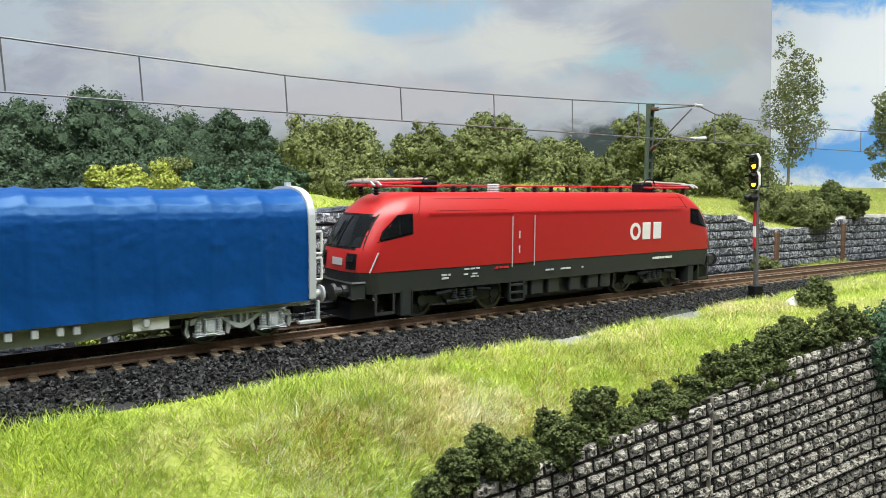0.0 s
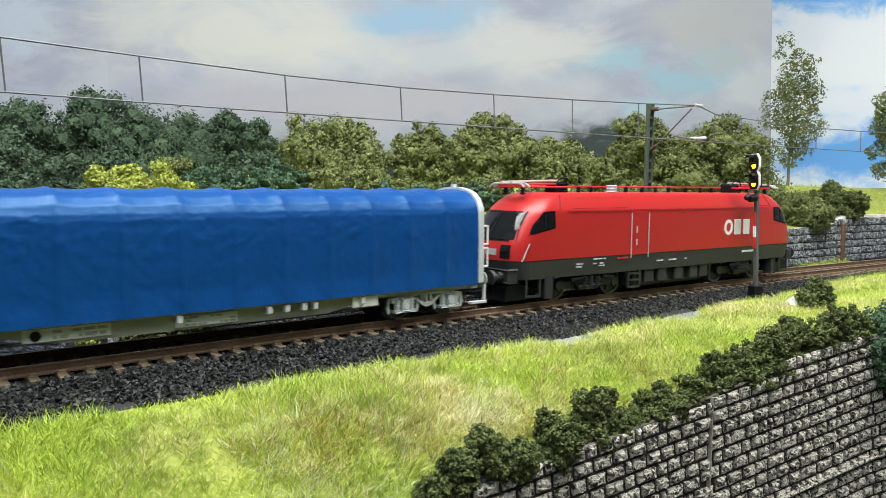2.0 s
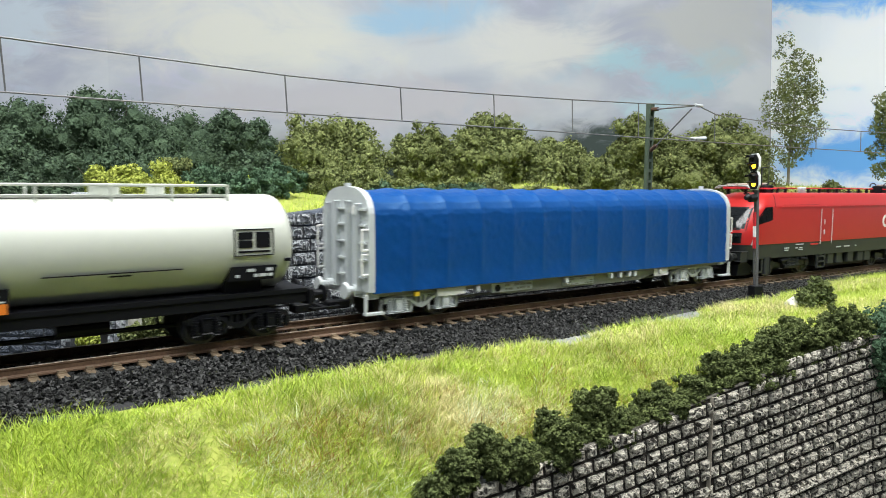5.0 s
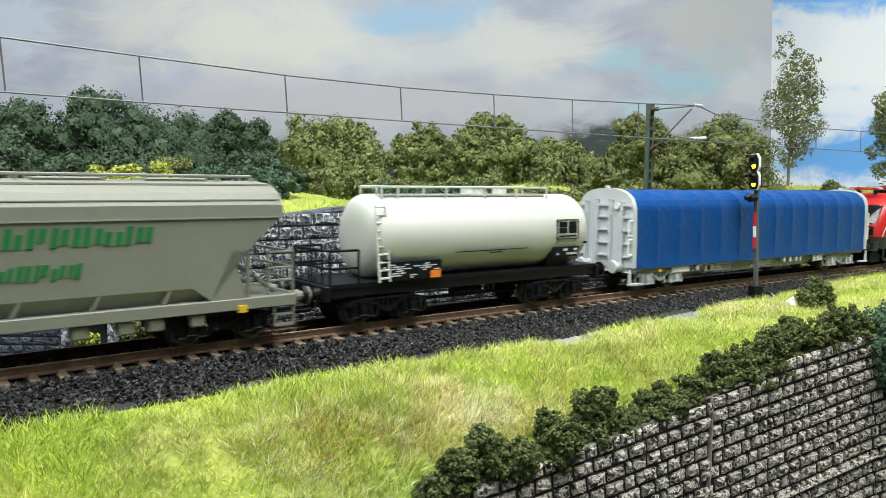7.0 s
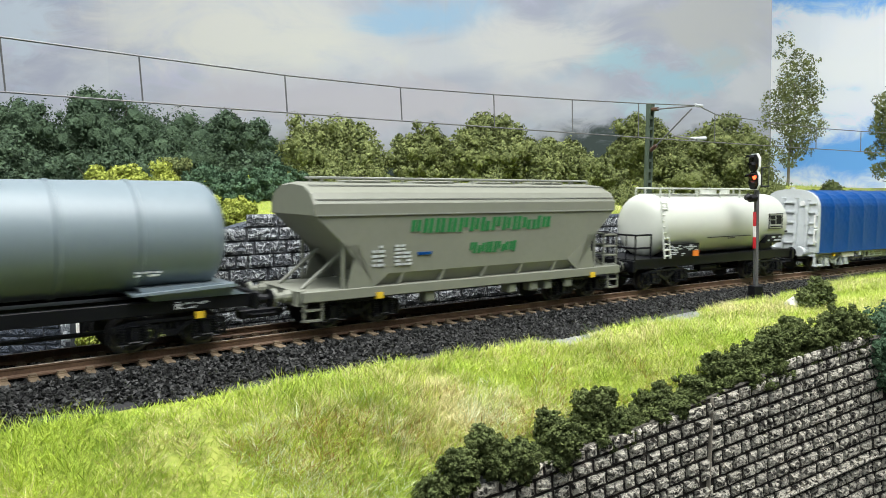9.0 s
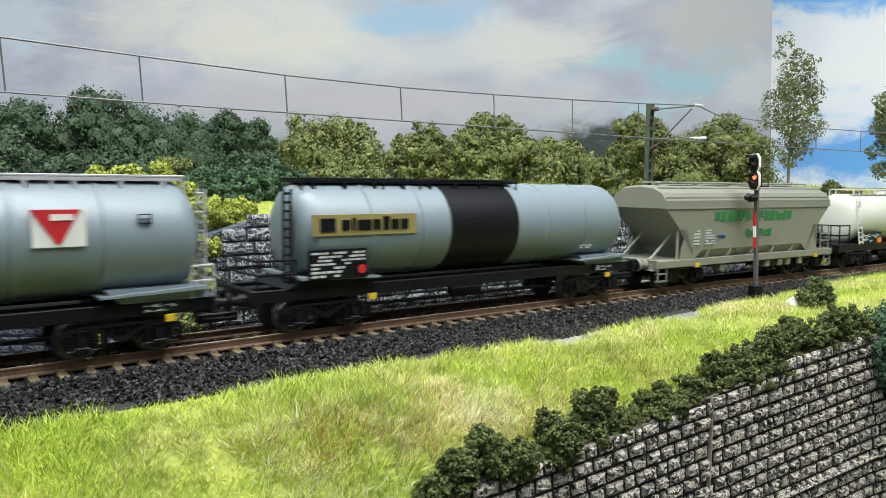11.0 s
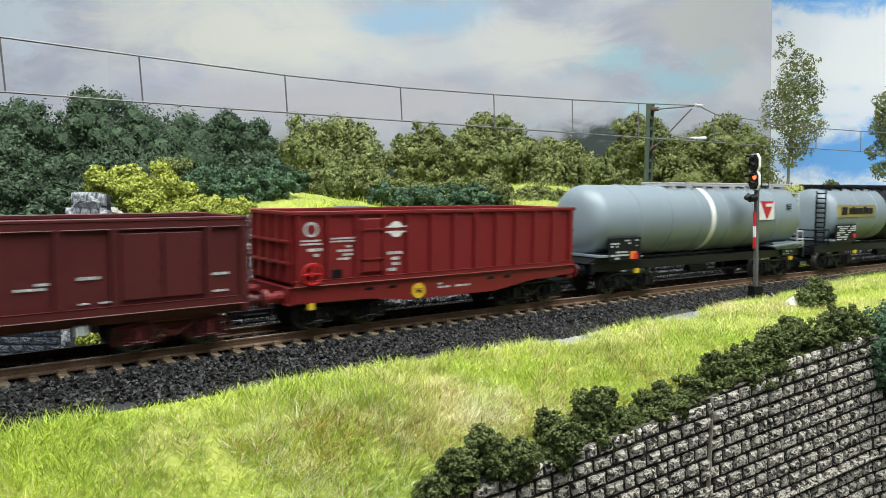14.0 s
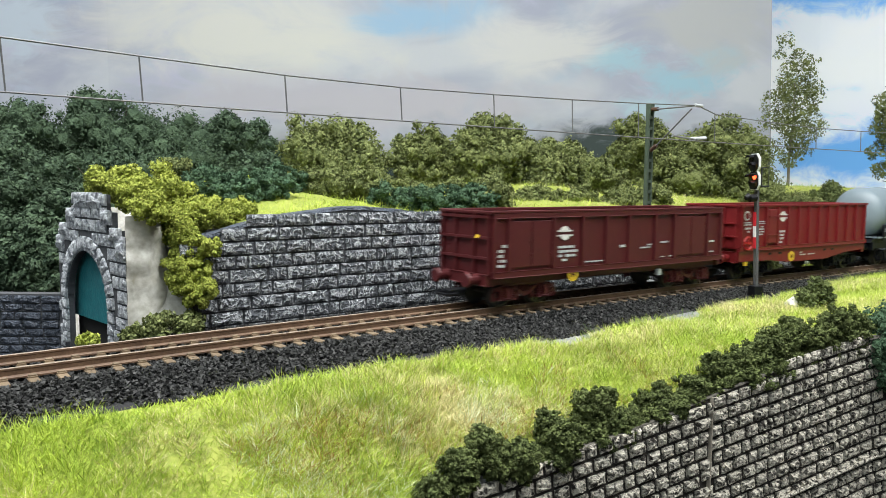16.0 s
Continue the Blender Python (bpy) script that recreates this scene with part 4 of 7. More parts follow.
def build_loco():
    ob = thing("electric_locomotive", "red electric locomotive with anthracite frame and folded pantographs", "locomotive")
    wheels = []
    bm = B()
    zs = [0.0186, 0.0205, 0.0230, 0.0250, 0.0268, 0.0292, 0.0315, 0.0338, 0.0360, 0.0373, 0.0385, 0.0398, 0.0410, 0.0423, 0.0435, 0.0445, 0.0452, 0.0458, 0.0462]
    loft(bm, [loco_ring(z) for z in zs])
    body = part("body", bm, M["red"], ob, smooth=True)
    bm = B()
    loft(bm, [loco_ring(z, 0.0002) for z in (0.0108, 0.0125, 0.0155, 0.0185)])
    fr = part("underframe", bm, M["anthracite"], ob, "anthracite grey underframe", smooth=False)
    bm = B()
    for y in (-1, 1):
        box(bm, -0.074, 0.074, y * 0.0166, y * 0.0169, 0.03842, 0.03882)
        box(bm, -0.0790, -0.0785, y * 0.0130, y * 0.0167, 0.0385, 0.0388)
    part("rain_gutter", bm, M["red"], body)
    for sx in (-1, 1):
        ws = part("windscreen", front_patch(-0.0128, 0.0128, 0.0272, 0.0378, sx, 0.00022, 0.05), M["glass"], body, "dark tinted windscreen", smooth=True)
        part("windscreen_frame", front_patch(-0.0136, 0.0136, 0.0264, 0.0386, sx, 0.0001, 0.05), M["black"], ws, smooth=True)
        part("pillar", front_patch(-0.0005, 0.0005, 0.0272, 0.0380, sx, 0.0005, 0.0, 2), M["black"], ws)
        part("wiper", rod(B(), (sx * (loco_front(0.003, 0.029) + 0.0008), 0.003, 0.029), (sx * (loco_front(0.002, 0.036) + 0.0008), 0.002, 0.036), 0.0003), M["black"], ws)
        for sy in (-1, 1):
            part("cab_window", side_patch([(0.0815, 0.0322), (0.0865, 0.0312), (0.0940, 0.0297)], [(0.0815, 0.0382), (0.0870, 0.0378), (0.0945, 0.0302)], 8, sx, sy, 0.00022), M["glass"], body, "dark cab side window", smooth=True)
            part("window_pillar", rod(B(), (sx * 0.0868, sy * (loco_side(0.0868, 0.0313) + 0.0003), 0.0313), (sx * 0.0868, sy * (loco_side(0.0868, 0.0376) + 0.0003), 0.0376), 0.0003), M["black"], body)
            bm = B()
            seam = [(sx * (0.0752 + 0.0030 * k / 7), sy * (lerp(z, LZ, LW) + 0.00004), z) for k, z in enumerate(np.linspace(0.0455, 0.0388, 8))]
            for a, b in zip(seam, seam[1:]):
                rod(bm, a, b, 0.00016, 5)
            part("roof_joint", bm, M["oxide"], body)
            part("window_frame", side_patch([(0.0808, 0.0316), (0.0865, 0.0306), (0.0952, 0.0289)], [(0.0808, 0.0388), (0.0872, 0.0384), (0.0955, 0.0306)], 8, sx, sy, 0.0001), M["black"], body, smooth=True)
            hl = part("headlight", front_patch(sy * 0.0122, sy * 0.0075, 0.0195, 0.0250, sx, 0.00025), M["black"], body, "black headlight housing")
            part("lens", front_patch(sy * 0.0114, sy * 0.0083, 0.0222, 0.0242, sx, 0.0006), M["glass"], hl)
            part("handrail", rod(B(), (sx * 0.0985, sy * 0.0162, 0.0185), (sx * 0.0952, sy * 0.0168, 0.0255), 0.0003), M["steel"], body)
            bm = B()
            box(bm, sx * 0.0885, sx * 0.0965, sy * 0.0160, sy * 0.0166, 0.0035, 0.0045)
            box(bm, sx * 0.0885, sx * 0.0892, sy * 0.0160, sy * 0.0166, 0.0045, 0.0110)
            box(bm, sx * 0.0958, sx * 0.0965, sy * 0.0160, sy * 0.0166, 0.0045, 0.0110)
            part("step", bm, M["anthracite"], ob)
            part("sand_box", box(B(), sx * 0.0810, sx * 0.0850, sy * 0.0125, sy * 0.0158, 0.0030, 0.0110, 0.0006), M["anthracite"], ob)
        bm = B()
        prism(bm, [(sx * 0.0985, 0.0100), (sx * 0.1030, 0.0080), (sx * 0.1040, 0.0022), (sx * 0.0930, 0.0022), (sx * 0.0900, 0.0060)], -0.0120, 0.0120)
        part("snow_plough", bm, M["black"], ob)
        buffers(ob, sx * 0.1030, 0.0122, M["anthracite"])
        bm = B()
        box(bm, sx * 0.1000, sx * 0.1042, -0.0145, 0.0145, 0.0098, 0.0150, 0.0006)
        part("headstock", bm, M["anthracite"], ob)
        pantograph(ob, sx * 0.0775, -sx)
        loco_bogie(ob, sx * 0.0569, 0.01724, 0.0066, M["anthracite"], wheels)
        for q in (-1, 1):
            part("damper", rod(B(), (sx * 0.0569 + q * 0.006, -0.0152, 0.0095), (sx * 0.0569 + q * 0.013, -0.0152, 0.0088), 0.0009, 8), M["black"], ob)
    part("transformer", box(B(), -0.028, 0.026, -0.0125, 0.0125, 0.0028, 0.0112, 0.0012), M["anthracite"], ob)
    for x in (-0.030, -0.0215, -0.012, 0.0005, 0.012, 0.020):
        part("equipment_box", box(B(), x, x + 0.0065, -0.0150, -0.0120, 0.0045, 0.0110, 0.0005), M["anthracite"], ob)
    bm = B()
    for z in (0.0030, 0.0062, 0.0092):
        box(bm, -0.0345, -0.0265, -0.0162, -0.0150, z, z + 0.0008)
    box(bm, -0.0345, -0.0338, -0.0162, -0.0150, 0.003, 0.0115)
    box(bm, -0.0272, -0.0265, -0.0162, -0.0150, 0.003, 0.0115)
    part("door_step", bm, M["anthracite"], ob)
    for sy in (-1, 1):
        y = sy * 0.0168
        d = part("side_door", box(B(), -0.0332, -0.0232, min(y, y - sy * 0.0004), max(y, y - sy * 0.0004), 0.0183, 0.0378, 0.0001), M["red"], body)
        for x in (-0.0342, -0.0224):
            part("handrail", rod(B(), (x, y - sy * -0.0004, 0.0170), (x, y + sy * 0.0004, 0.0372), 0.0002), M["light_grey"], d)
        for z in (0.0225, 0.0283):
            part("handle", rod(B(), (-0.0304, y + sy * 0.0003, z), (-0.0304, y + sy * 0.0003, z + 0.0028), 0.0003), M["light_grey"], d)
        bm = B()
        for x0, x1 in ((-0.070, -0.050), (-0.0492, -0.036), (0.066, 0.079)):
            for a, b, c, dd in ((x0, x1, 0.0395, 0.0397), (x0, x1, 0.0438, 0.0440)):
                box(bm, a, b, sy * (lerp((c + dd) / 2, LZ, LW) + 0.00005), sy * (lerp((c + dd) / 2, LZ, LW) - 0.0003), c, dd)
        part("roof_panel", bm, M["bright_red"], body)
    ring_logo(ob, 0.0402, 0.0288, 0.0078, -0.0166, M["white"])
    bars(ob, text_rows(0.0535, 0.0685, 0.0150, 0.0168, 1, 3, 1.0), -0.0164, M["white"])
    bars(ob, text_rows(-0.0680, -0.0640, 0.0128, 0.0176, 4, 4, 0.5) + text_rows(-0.0575, -0.050, 0.0140, 0.0180, 4, 5, 0.4) + text_rows(-0.015, 0.008, 0.0140, 0.0152, 1, 6, 0.5), -0.0164, M["light_grey"])
    bars(ob, text_rows(-0.0425, -0.0355, 0.0165, 0.0178, 1, 8, 1.0), -0.0166, M["print_red"])
    part("emblem", front_patch(-0.0055, 0.0015, 0.0206, 0.0232, -1, 0.0003), M["light_grey"], ob, "pale emblem of plain shapes")
    # roof gear: busbar on pillars, a large pale insulator
    bm = B()
    rod(bm, (-0.058, 0.001, 0.0488), (0.058, 0.001, 0.0488), 0.00038, 6)
    part("busbar", bm, M["print_red"], ob, "red roof busbar")
    for x in (-0.050, -0.042, -0.018, -0.006, 0.004, 0.014, 0.028, 0.040, 0.050):
        part("insulator", ribbed(x, 0.001, 0.0455, 0.0487, 0.0008, 0.0012, 3), M["black"], ob)
    part("insulator", ribbed(-0.0335, -0.004, 0.0456, 0.0496, 0.0021, 0.0026, 6, 16), M["light_grey"], ob, "large ribbed pale grey insulator")
    TRAIN.append((ob, 0.0, 0.0569, wheels))


# -- the blue tarpaulin wagon --
def build_tarp_wagon():
    ob = thing("tarpaulin_wagon", "light grey freight wagon with a wrinkled blue tarpaulin hood", "freight wagon")
    wheels = []
    half, seg = 0.1045, 13
    prof = [(0.0166, 0.0113), (0.0167, 0.017), (0.0167, 0.023), (0.0166, 0.029), (0.0165, 0.0345), (0.0163, 0.0385), (0.0158, 0.0405), (0.0145, 0.0432), (0.0118, 0.0455), (0.0085, 0.0468), (0.0045, 0.0475), (0.0, 0.0477)]
    fine = []
    for a, b in zip(prof, prof[1:]):
        k = 5
        fine += [(a[0] + (b[0] - a[0]) * i / k, a[1] + (b[1] - a[1]) * i / k) for i in range(k)]
    fine.append(prof[-1])
    full = [(-w, z) for w, z in fine] + [(w, z) for w, z in fine[-2::-1]]
    rings = []
    nx = 13 * 18
    for i in range(nx + 1):
        x = -half + 2 * half * i / nx
        ph = (i % 18) / 18
        ring = []
        for j, (w, z) in enumerate(full):
            roof = min(1.0, max(0.0, (z - 0.0375) / 0.006))
            sag = math.sin(math.pi * ph) ** 0.6
            pull = 0.0007 * roof * sag
            side = (1 - roof) * 0.00080 * sag * min(1.0, (z - 0.0113) / 0.006)
            n1 = noise.noise(Vector((x * 260, w * 40, z * 110)))
            n2 = noise.noise(Vector((x * 120 + z * 160, 4.0, z * 300)))
            n3 = noise.noise(Vector((x * 90 - z * 330, 9.0, z * 520 + 40 * sag)))
            n4 = 1 - abs(noise.noise(Vector((x * 210 + z * 260, 2.0, z * 60)))) * 2.2
            wr = 0.00012 * n1 + 0.00026 * n2 * (0.15 + 0.85 * roof) + 0.00055 * n3 * max(0.0, 1 - abs(z - 0.032) / 0.015) + 0.00016 * max(0.0, n4) ** 4
            if 0.0385 < z < 0.0425:
                wr += 0.0002 * math.sin(x * 900 + 9 * n1) * 0.5
            s = 1 - (pull * 0.6 + side) / 0.0167
            ring.append((x, w * s + math.copysign(wr, w) * (1 - roof), z - pull + wr * roof))
        rings.append(ring)
    bm = B()
    loft(bm, rings, close=False, caps=False)
    tarp = part("tarpaulin", bm, M["blue"], ob, "wrinkled blue tarpaulin over hoops", smooth=True)
    part("floor", box(B(), -0.104, 0.104, -0.0160, 0.0160, 0.0108, 0.0122, 0.0003), M["frame_grey"], ob)
    for sx in (-1, 1):
        outl = [(w * 1.035, z + 0.0006) for w, z in prof]
        poly = [(-w, z) for w, z in outl] + [(w, z) for w, z in outl[-2::-1]]
        bm = B()
        loft(bm, [[(sx * x, y, z) for y, z in poly] for x in (0.1038, 0.1062)])
        end = part("end_wall", bm, M["light_grey"], ob, "light grey ribbed end wall")
        bm = B()
        for y in (-0.0112, -0.0042, 0.0042, 0.0112):
            box(bm, sx * 0.1060, sx * 0.1078, y - 0.0007, y + 0.0007, 0.0125, 0.0435 - abs(y) * 0.12, 0.0003)
        part("rib", bm, M["light_grey"], end)
        bm = B()
        for z in (0.0165, 0.0225, 0.0285, 0.0345, 0.0400):
            for y0, y1 in ((-0.0158, -0.0112), (-0.0042, 0.0042), (0.0112, 0.0158)):
                box(bm, sx * 0.1060, sx * 0.1073, y0, y1, z, z + 0.0007)
        part("rib", bm, M["light_grey"], end)
        for y in (-0.0165, 0.0165):
            bm = B()
            for z0, z1 in ((0.0180, 0.0250), (0.0265, 0.0335)):
                pts = [(sx * 0.1062, y, z0), (sx * 0.1086, y, z0), (sx * 0.1086, y, z1), (sx * 0.1062, y, z1)]
                for a, b in zip(pts, pts[1:]):
                    rod(bm, a, b, 0.0004)
            part("handrail", bm, M["white"], end)
            bm = B()
            box(bm, sx * 0.1000, sx * 0.1075, y - 0.0012, y + 0.0012, 0.0040, 0.0048)
            box(bm, sx * 0.1067, sx * 0.1075, y - 0.0006, y + 0.0006, 0.0048, 0.0110)
            part("step", bm, M["light_grey"], ob)
        part("hood_latch", rod(B(), (sx * 0.1050, 0, 0.0475), (sx * 0.1050, 0, 0.0495), 0.0012, 8), M["light_grey"], end)
        part("warning_sign", rod(B(), (sx * 0.1066, -0.0075, 0.0400), (sx * 0.1070, -0.0075, 0.0400), 0.0016, 14), M["white"], end)
        part("headstock", box(B(), sx * 0.1015, sx * 0.1055, -0.0150, 0.0150, 0.0095, 0.0135, 0.0004), M["light_grey"], ob)
        buffers(ob, sx * 0.1050, 0.0122, M["light_grey"])
        bogie(ob, sx * 0.0820, 0.0103, 0.00529, M["light_grey"], wheels, 0.0118, 0.0030)
    for y in (-0.0128, 0.0128):
        part("sole_bar", prism(B(), [(-0.103, 0.0112), (0.103, 0.0112), (0.103, 0.0095), (0.056, 0.0092), (0.040, 0.0060), (-0.040, 0.0060), (-0.056, 0.0092), (-0.103, 0.0095)], y - 0.0008, y + 0.0008), M["frame_grey"], ob)
    plate(ob, "data_plate", -0.049, -0.0275, 0.0070, 0.0104, -0.0140, M["light_grey"])
    bars(ob, text_rows(-0.042, -0.0282, 0.0072, 0.0102, 2, 11, 0.7), -0.0142, M["frame_grey"])
    part("emblem", rod(B(), (-0.0460, -0.0142, 0.0087), (-0.0460, -0.0144, 0.0087), 0.0014, 12), M["black"], ob)
    plate(ob, "data_plate", -0.010, 0.009, 0.0068, 0.0100, -0.0140, M["light_grey"])
    bars(ob, text_rows(-0.0092, 0.0082, 0.0069, 0.0099, 3, 12, 0.7), -0.0142, M["frame_grey"])
    plate(ob, "data_plate", 0.0494, 0.0594, 0.0072, 0.0106, -0.0150, M["white"])
    plate(ob, "data_plate", -0.076, -0.063, 0.0080, 0.0108, -0.0152, M["white"])
    for x in (-0.058, -0.010, 0.018, 0.024, 0.030, 0.034, 0.052):
        part("bracket", box(B(), x, x + 0.0018, -0.0162, -0.0138, 0.0082, 0.0108, 0.0003), M["light_grey"], ob)
    part("grease_mark", box(B(), -0.0865, -0.0845, -0.0162, -0.0150, 0.0090, 0.0106), M["yellow"], ob, "small yellow plate")
    part("brake_rod", rod(B(), (-0.070, -0.004, 0.0050), (0.070, -0.004, 0.0050), 0.0005), M["frame_grey"], ob)
    TRAIN.append((ob, -0.2265, 0.0820, wheels))


# -- tank wagons --
def tank_profile(a, b, r, dome):
    pts = [(a + dome * (1 - math.cos(math.pi / 2 * i / 7)), r * (math.sin(math.pi / 2 * i / 7)) ** 0.62 if i else 0.0005) for i in range(8)]
    other = [(a + b - x, rr) for x, rr in pts[::-1]]
    return pts + other


def chassis(ob, x0, x1, zt, material, wheels, inset, half_axle=0.0103, r=0.0053, plates=True):
    for y in (-0.0125, 0.0125):
        part("sole_bar", box(B(), x0, x1, y - 0.0010, y + 0.0010, zt - 0.0040, zt, 0.0002), material, ob)
    part("centre_sill", box(B(), x0 + 0.002, x1 - 0.002, -0.0035, 0.0035, zt - 0.0055, zt - 0.0003), material, ob)
    for x in (x0, x1):
        d = 1 if x == x1 else -1
        part("headstock", box(B(), min(x, x + d * 0.002), max(x, x + d * 0.002), -0.0150, 0.0150, zt - 0.0050, zt + 0.0004, 0.0003), material, ob)
        buffers(ob, x + d * 0.001, 0.0122, material)
        bogie(ob, x - d * inset, half_axle, r, material, wheels)
    part("brake_gear", rod(B(), (x0 + 0.04, -0.006, 0.0062), (x1 - 0.04, -0.006, 0.0062), 0.0007), material, ob)
    part("air_tank", rod(B(), ((x0 + x1) / 2 - 0.008, -0.006, 0.0078), ((x0 + x1) / 2 + 0.006, -0.006, 0.0078), 0.0022, 12), material, ob)


def data_board(ob, x0, x1, z0, z1, y, seed, orange=True):
    part("data_board", box(B(), x0, x1, y - 0.0003, y + 0.0004, z0, z1), M["black"], ob, "black board with white data")
    w = x1 - x0
    bars(ob, text_rows(x0 + 0.001, x1 - 0.001, z0 + (z1 - z0) * 0.45, z1 - 0.0006, 4, seed, 0.6) + text_rows(x0 + 0.001, x0 + w * 0.6, z0 + 0.0004, z0 + (z1 - z0) * 0.45, 3, seed + 1, 0.6), y - 0.0004, M["light_grey"])
    if orange:
        plate(ob, "hazard_plate", x0 + w * 0.66, x0 + w * 0.84, z0 + 0.0006, z0 + 0.0040, y - 0.0004, M["orange"], "orange hazard plate")


def build_white_tank():
    ob = thing("tank_wagon", "ivory tank wagon on a black frame with a railed roof walkway", "tank wagon", group="tank wagons")
    wheels = []
    bm = B()
    lathe_x(bm, tank_profile(-0.0480, 0.0630, 0.0155, 0.0055), 0, 0.0300, 48)
    tank = part("tank", bm, M["cream"], ob, smooth=True)
    chassis(ob, -0.0645, 0.0660, 0.0145, M["black"], wheels, 0.0235)
    bm = B()
    box(bm, -0.0645, 0.066, -0.0140, 0.0140, 0.0138, 0.0152)
    part("deck", bm, M["black"], ob)
    for x in (-0.035, 0.045):
        part("saddle", box(B(), x - 0.006, x + 0.006, -0.0115, 0.0115, 0.0140, 0.0200), M["black"], ob)
    # walkway rail on the tank's top
    bm = B()
    for y in (-0.0075, 0.0075):
        rod(bm, (-0.0400, y, 0.0482), (0.0420, y, 0.0482), 0.00042)
        for x in (-0.0400, -0.0330, -0.0110, 0.0080, 0.0250, 0.0420):
            rod(bm, (x, y, 0.0430), (x, y, 0.0482), 0.00040)
    for x in (-0.0400, 0.0420):
        rod(bm, (x, -0.0075, 0.0482), (x, 0.0075, 0.0482), 0.0004)
    part("walkway_rail", bm, M["cream"], ob, "ivory walkway rail")
    part("walkway", box(B(), -0.040, 0.042, -0.0060, 0.0060, 0.0447, 0.0455), M["cream"], ob)
    for x, r in ((0.0080, 0.0042), (0.0225, 0.0026)):
        bm = B()
        rod(bm, (x, 0, 0.0450), (x, 0, 0.0482), r, 20)
        rod(bm, (x, 0, 0.0480), (x, 0, 0.0487), r * 1.08, 20)
        part("dome", bm, M["cream"], ob)
    part("ladder", ladder(B(), (-0.0440, -0.0162, 0.0150), (-0.0440, -0.0128, 0.0425), (0.0021, 0, 0), 10, 0.0004), M["cream"], ob)
    bm = B()
    for y in (-0.0135, 0.0, 0.0135):
        for z in (0.0205, 0.0265):
            rod(bm, (-0.0640, y, z), (-0.0530, y, z), 0.00045) if y else None
        rod(bm, (-0.0640, y, 0.0150), (-0.0640, y, 0.0265), 0.00045)
        rod(bm, (-0.0530, y, 0.0150), (-0.0530, y, 0.0265), 0.00045) if y else None
    for z in (0.0205, 0.0265):
        rod(bm, (-0.0640, -0.0135, z), (-0.0640, 0.0135, z), 0.00045)
    for k in range(6):
        rod(bm, (-0.0640, -0.0135 + k * 0.0054, 0.0150), (-0.0640, -0.0135 + k * 0.0054, 0.0265), 0.0003)
    part("platform_rail", bm, M["black"], ob, "black brakeman's platform rail")
    data_board(ob, -0.0453, -0.0191, 0.0152, 0.0217, -0.0152, 41, orange=False)
    plate(ob, "hazard_plate", -0.0240, -0.0196, 0.0153, 0.0180, -0.0156, M["orange"], "orange hazard plate")
    part("emblem", box(B(), 0.0410, 0.0530, -0.0156, -0.0130, 0.0271, 0.0349), M["cream"], ob)
    bars(ob, [(0.0406, 0.0534, 0.0348, 0.0351), (0.0406, 0.0534, 0.0268, 0.0271), (0.0406, 0.0409, 0.0268, 0.0351), (0.0531, 0.0534, 0.0268, 0.0351), (0.0418, 0.0465, 0.0319, 0.0341), (0.0418, 0.0465, 0.0293, 0.0315), (0.0475, 0.0522, 0.0293, 0.0341), (0.0418, 0.0522, 0.0278, 0.0284)], -0.0157, M["black"], "emblem", "dark emblem of plain bars in a frame")
    bm = B()
    prism(bm, [(0.0387, 0.0192), (0.0535, 0.0192), (0.0548, 0.0235), (0.0400, 0.0235)], -0.0152, -0.0110)
    part("data_board", bm, M["black"], ob)
    bars(ob, text_rows(0.0410, 0.0530, 0.0198, 0.0231, 2, 44, 0.8), -0.0154, M["light_grey"])
    bars(ob, [(-0.0116, 0.0252, 0.0238, 0.0241), (0.005, 0.011, 0.0229, 0.0233)], -0.0150, M["black"], "trim_line")
    part("lamp_bracket", box(B(), -0.0440, -0.0410, -0.0156, -0.0138, 0.0215, 0.0226), M["black"], ob)
    part("lamp_bracket", box(B(), 0.0575, 0.0595, -0.0152, -0.0120, 0.0245, 0.0255), M["black"], ob)
    TRAIN.append((ob, -0.4210, 0.0440, wheels))


